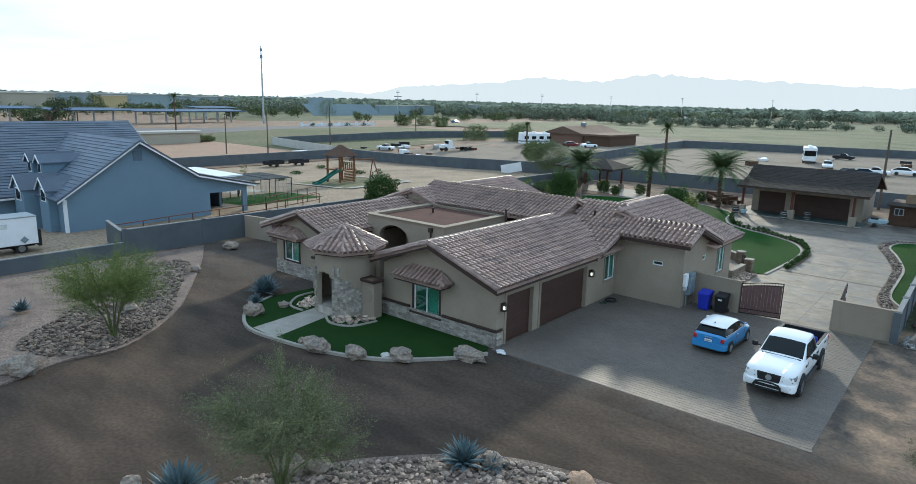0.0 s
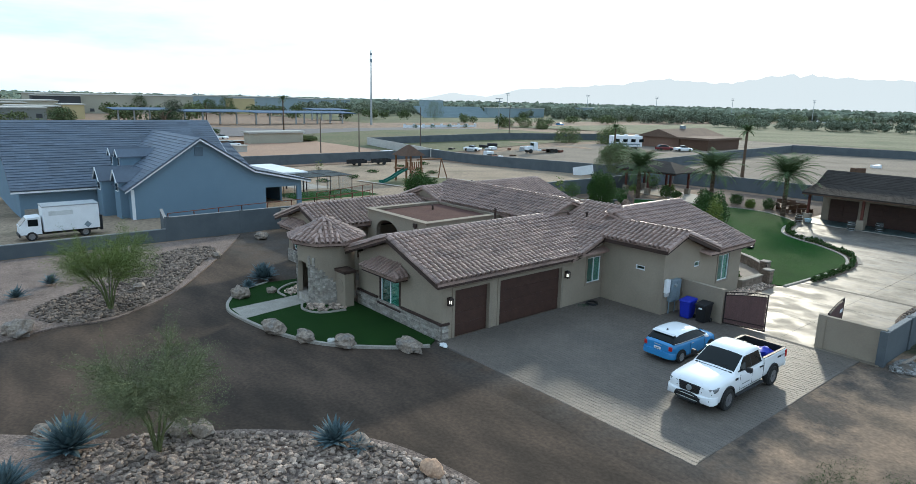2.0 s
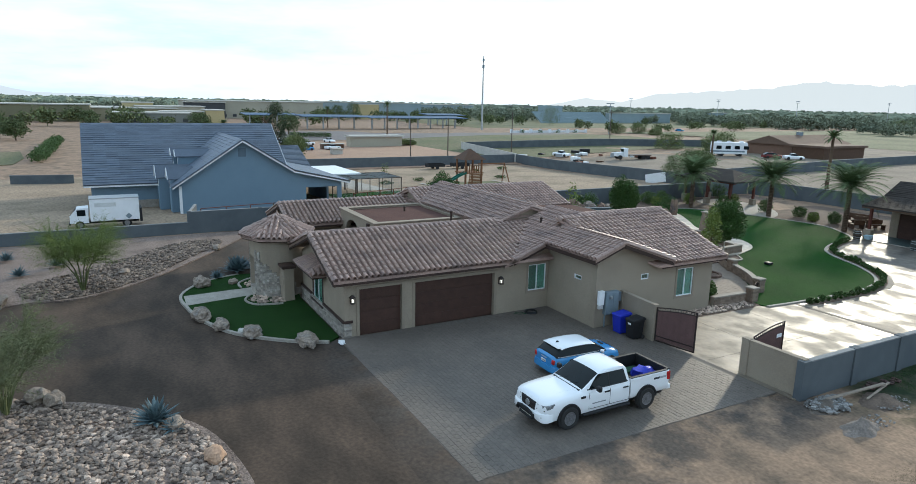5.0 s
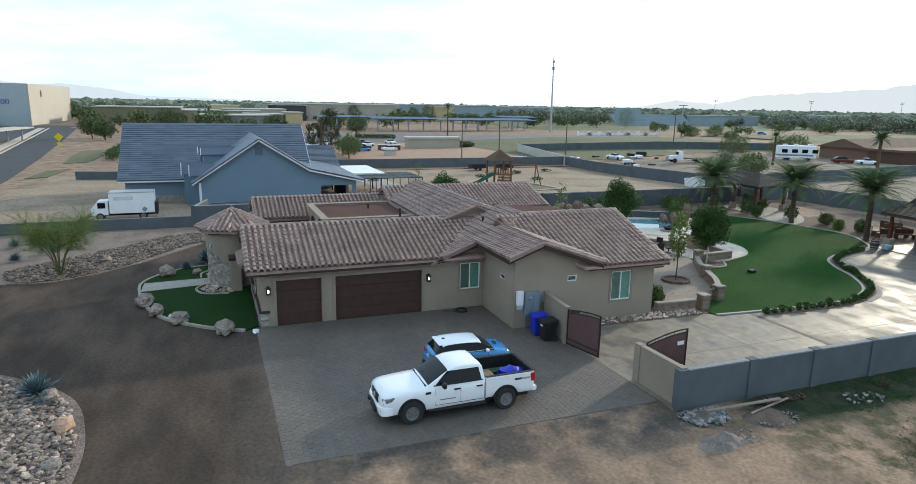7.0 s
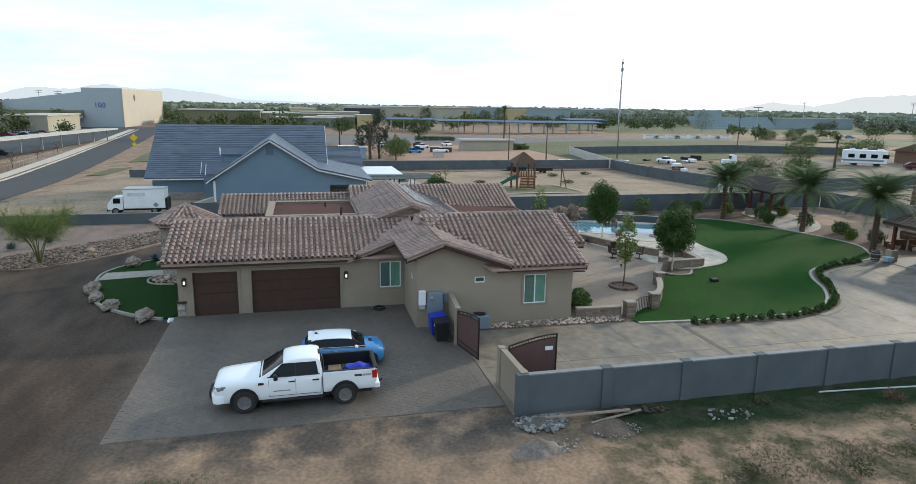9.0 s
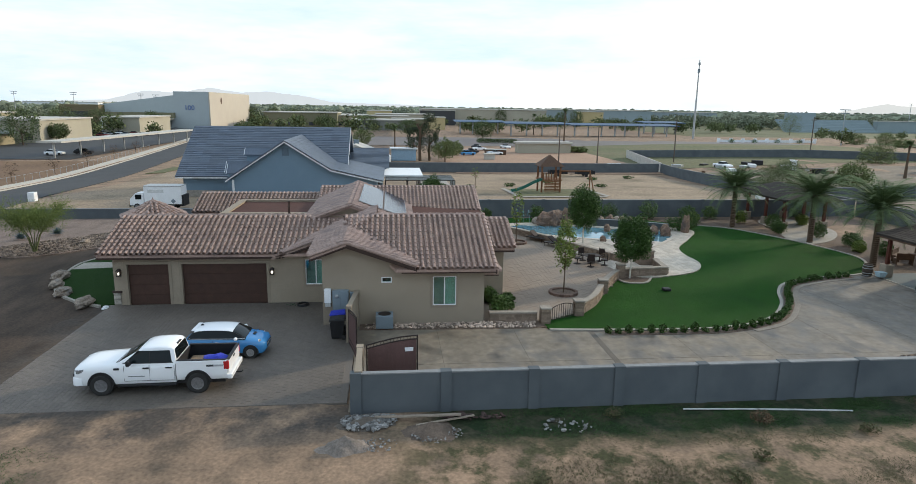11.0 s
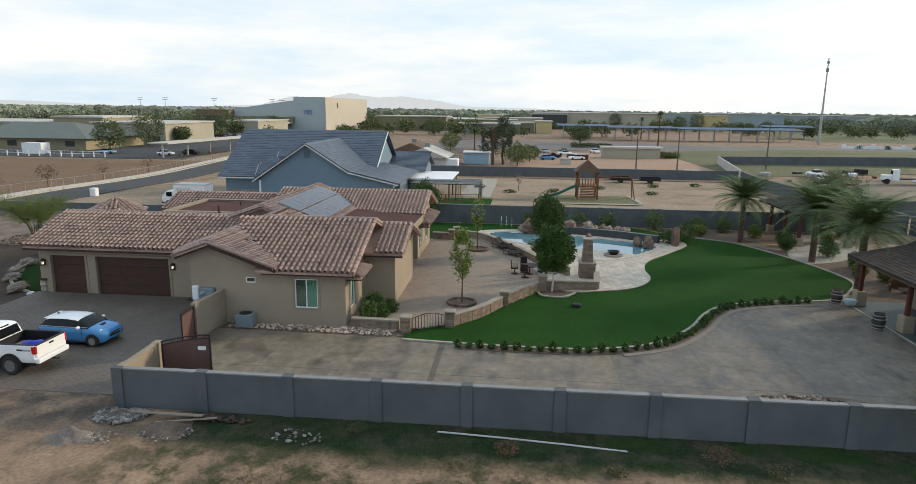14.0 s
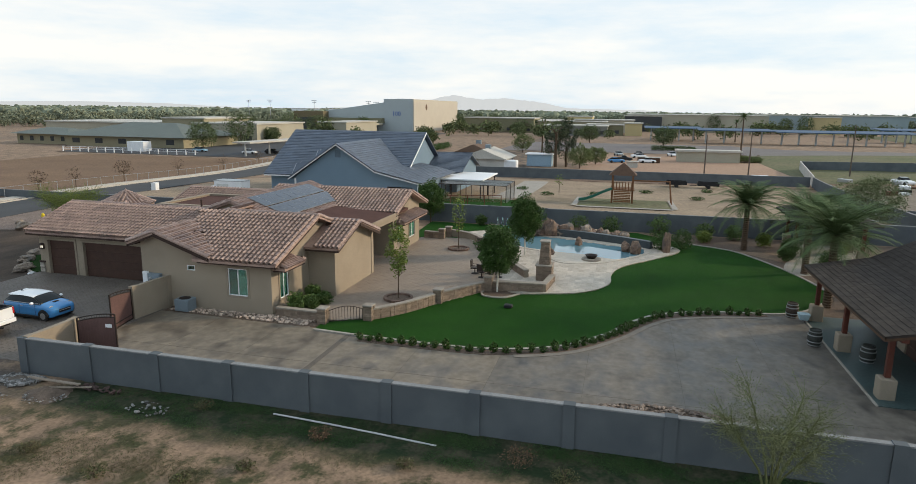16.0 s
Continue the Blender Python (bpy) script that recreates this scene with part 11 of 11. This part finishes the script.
# barn, boat and clutter beside the workshop
bn = thing("wooden_barn", (-5, 79, 0), "small brown timber barn with cross-braced doors", "shed")
part("wall", B().box(-7.4, 77.2, 0, -3.0, 81, 2.3), WOODBROWN, bn)
part("false_front", B().box(-6.2, 77.1, 2.3, -3.0, 77.25, 3.3), mat("tan_board", (0.24, 0.17, 0.11)), bn)
part("porch_roof", B().prism([(-7.6, 76.3), (-2.8, 76.3), (-2.8, 77.2), (-7.6, 77.2)], lambda x, y: 2.1 + 0.25 * (y - 76.3), lambda x, y: 2.18 + 0.25 * (y - 76.3)), SHINGLE, bn)
dr = part("barn_door", B().box(-5.3, 77.12, 0.1, -3.4, 77.2, 2.0), WOODBROWN, bn)
for p, q in (((-5.2, 77.1, 0.15), (-3.5, 77.1, 1.95)), ((-5.2, 77.1, 1.95), (-3.5, 77.1, 0.15))):
    part("brace", B().tube([p, q], 0.05, 0.05, 4), mat("dark_brace", (0.045, 0.03, 0.022)), dr)
part("window", B().box(-7.0, 77.14, 1.1, -6.2, 77.2, 1.8), WHITE, bn)
part("window", B().box(-6.94, 77.1, 1.16, -6.63, 77.14, 1.74), DARKWALL, bn)
part("window", B().box(-6.57, 77.1, 1.16, -6.26, 77.14, 1.74), DARKWALL, bn)
bt = thing("jet_boat", (-8.0, 75.0, 0.03), "small pale blue watercraft on a trailer", "boat")
part("hull", B().loft([[(-9.3, 74.6, 0.55), (-9.3, 75.4, 0.55), (-9.3, 75.5, 0.9), (-9.3, 74.5, 0.9)], [(-7.6, 74.5, 0.5), (-7.6, 75.5, 0.5), (-7.6, 75.6, 0.95), (-7.6, 74.4, 0.95)], [(-6.6, 74.95, 0.7), (-6.6, 75.05, 0.7), (-6.6, 75.1, 0.95), (-6.6, 74.9, 0.95)]]), mat("pale_blue", (0.45, 0.6, 0.66)), bt)
bt.scale = (0.62, 0.7, 0.8)
part("seat", B().bevel_box(-9.0, 74.8, 0.9, -8.0, 75.2, 1.15, 0.05), BLACK, bt)
part("frame", B().tube([(-9.4, 75, 0.35), (-6.0, 75, 0.35)], 0.05, 0.05, 5), STEEL, bt)
for s in (-0.6, 0.6):
    part("wheel", B().turn([(0.03, -0.08), (0.26, -0.08), (0.26, 0.08), (0.03, 0.08)], 14, m=pose(-8.4, 75 + s, 0.26, 90, 0, 0)), RUBBER, bt)
for k, (x, y, z, s) in enumerate(((-24.6, 80, 1.9, 1.2), (-23.0, 79.2, 0.8, 0.8), (-25.4, 78.6, 0.7, 0.9), (-26.2, 82, 1.0, 1.0), (-24.0, 77.8, 0.6, 0.6))):
    o = solid("garden_bench", B().box(-s, -0.3, 0.4, s, 0.3, 0.48).box(-s, 0.25, 0.48, s, 0.31, 0.9).box(-s, -0.28, 0, -s + 0.08, 0.28, 0.4).box(s - 0.08, -0.28, 0, s, 0.28, 0.4).weld(), WOODBROWN, "weathered timber garden bench in the planting bed", "bench", "garden benches")
    o.location, o.rotation_euler = (x, y, 0.03), (0, 0, k * 1.1)

# bed load of the pickup
bag = solid("blue_sack", B().rock((-5.3, 31.5, 1.12), 0.42, 0.5, 0.26, 9, 0.5, 12, 7), PLASTICBLUE, "bright blue plastic sack in the truck bed", "sack", smooth=True)
solid("timber_offcut", B().box(-6.1, 30.4, 0.95, -5.2, 30.9, 1.05), mat("tan_board", (0.24, 0.17, 0.11)), "tan timber offcut in the truck bed", "timber")
solid("timber_offcut", B().box(-6.2, 30.95, 0.95, -5.8, 31.8, 1.02), mat("green_hose", (0.03, 0.08, 0.04)), "green board in the truck bed", "timber")


# ---- laid pieces ----
def ledge(parent, m, length, h, seed, name="stone", h0=0.0, depth=0.06):
    """Courses of split ledge stones on a face; m: local x along it, y outwards negative, z up."""
    rng = random.Random(seed)
    z = h0
    while z < h - 0.02:
        z1 = min(h, z + rng.uniform(0.09, 0.15))
        u = 0.0
        while u < length - 0.02:
            e = min(length, u + rng.uniform(0.22, 0.55))
            part(name, B().box(u + 0.006, -depth * rng.uniform(0.5, 1.25), z + 0.005, e - 0.006, 0.0, z1 - 0.005, m), STONE, parent)
            u = e
        z = z1


veneer = part("stone_veneer", B().box(-24.1, 23.06, 0, -16.6, 23.1, 0.78), STONE, house, "grey-tan stacked ledge stone")
ledge(veneer, frame_along((-24.1, 23.06), (-16.6, 23.06)), 7.5, 0.76, 1)
veneer = part("stone_veneer", B().box(-16.6, 23.1, 0, -16.56, 23.42, 0.78), STONE, house)
ledge(veneer, frame_along((-16.56, 23.05), (-16.56, 23.45)), 0.38, 0.76, 2)
veneer = part("stone_veneer", B().box(-35.4, 24.26, 0, -30.2, 24.3, 0.85), STONE, house)
ledge(veneer, frame_along((-35.4, 24.26), (-30.2, 24.26)), 5.2, 0.83, 3)
veneer = part("stone_veneer", B().turn([(TR - 0.02, 0.1), (TR + 0.005, 0.1), (TR + 0.005, 0.5), (TR - 0.02, 0.5)], 40, TX, TY), STONE, house)
rngt = random.Random(17)
for k in range(34):
    a = -math.pi / 2 - 0.95 + 2.9 * (k + 0.5) / 34
    off = (a - door_a)
    if abs(off) < door_w + 0.02:
        continue
    top = max(0.75, 2.5 - 1.5 * max(0.0, abs(off) - 0.5) + rngt.uniform(-0.3, 0.3))
    z = 0.02
    while z < top:
        z1 = z + rngt.uniform(0.11, 0.17)
        part("stone", B().box(-0.072, -0.07 * rngt.uniform(0.5, 1.3), z, 0.072, 0.01, z1 - 0.012, pose(TX + TR * math.cos(a), TY + TR * math.sin(a), 0, 0, 0, math.degrees(a) + 90)), STONE, veneer)
        z = z1


def pavers(name, keep, x0, y0, x1, y1, w, d, z0, z1, material, label, singles, near, seed, gap=0.005, bond=True):
    """Paving stones in running bond; those in the near stretch are parts, the rest one part of loose stuff."""
    rng = random.Random(seed)
    root = thing(name, ((x0 + x1) / 2, (y0 + y1) / 2, 0), label, "paving", kind="structure")
    rest, row, y = B(), 0, y0
    c = 0.006
    me = B().loft([[(-w / 2 + gap, -d / 2 + gap, z0), (w / 2 - gap, -d / 2 + gap, z0), (w / 2 - gap, d / 2 - gap, z0), (-w / 2 + gap, d / 2 - gap, z0)], [(-w / 2 + gap, -d / 2 + gap, z1 - c), (w / 2 - gap, -d / 2 + gap, z1 - c), (w / 2 - gap, d / 2 - gap, z1 - c), (-w / 2 + gap, d / 2 - gap, z1 - c)],
                   [(-w / 2 + gap + c, -d / 2 + gap + c, z1), (w / 2 - gap - c, -d / 2 + gap + c, z1), (w / 2 - gap - c, d / 2 - gap - c, z1), (-w / 2 + gap + c, d / 2 - gap - c, z1)]])
    shared = me.mesh("paver")
    shared.materials.append(material)
    while y < y1 - d / 2:
        x = x0 + (w / 2 if bond and row % 2 else 0.0)
        while x < x1 - w / 2 + 1e-6:
            px, py = x + w / 2, y + d / 2
            if keep(px, py):
                dz = rng.uniform(-0.004, 0.004) + gz(px, py)
                if singles and near(px, py):
                    singles -= 1
                    o = new("paver", shared)
                    o.parent = root
                    o.location = (px - root.location.x, py - root.location.y, dz)
                else:
                    rest.add([(v[0] + px, v[1] + py, v[2] + dz) for v in me.v], me.f)
            x += w
        y += d
        row += 1
    tagged(part("paving_rest", rest, material, root), kind="stuff")


pavers("forecourt_pavers", lambda x, y: True, -16.5, 23.0, -3.45, 36.7, 0.3, 0.2, 0.0, 0.062, PAVER, "grey-brown concrete pavers of the forecourt", 300, lambda x, y: y < 25.2 and x > -7.4, 1)
pavers("forecourt_border", lambda x, y: True, -16.6, 22.8, -3.25, 23.0, 0.2, 0.2, 0.0, 0.063, PAVER, "soldier course of pavers along the forecourt edge", 66, lambda x, y: True, 4, bond=False)
pavers("forecourt_border", lambda x, y: True, -3.45, 23.0, -3.25, 36.8, 0.2, 0.2, 0.0, 0.063, PAVER, "soldier course of pavers along the forecourt edge", 68, lambda x, y: True, 5, bond=False)
pavers("deck_tiles", lambda x, y: all(inside(x + dx, y + dy, DECK) for dx in (-0.3, 0.3) for dy in (-0.2, 0.2)) and not inside(x, y, POOL), -43, 48, -21, 68, 0.6, 0.4, 0.05, 0.115, TRAV, "cream travertine tiles of the pool deck", 300, lambda x, y: x > -27.5, 2)
pavers("patio_tiles", lambda x, y: inside(x, y, PATIO_OUT) and not (x > -17 and y < 45.6) and not (x < -36), -37.4, 40.2, -12.6, 55.4, 0.45, 0.3, 0.03, 0.082, PATIO, "tan pavers of the patio", 300, lambda x, y: x > -17.5 and y > 46.5, 3)
solid("deck_border", strip(ccw(DECK), 0.0, 0.5, 0.0, 0.106, True), TRAV, "cream travertine border of the pool deck", "paving", kind="structure")
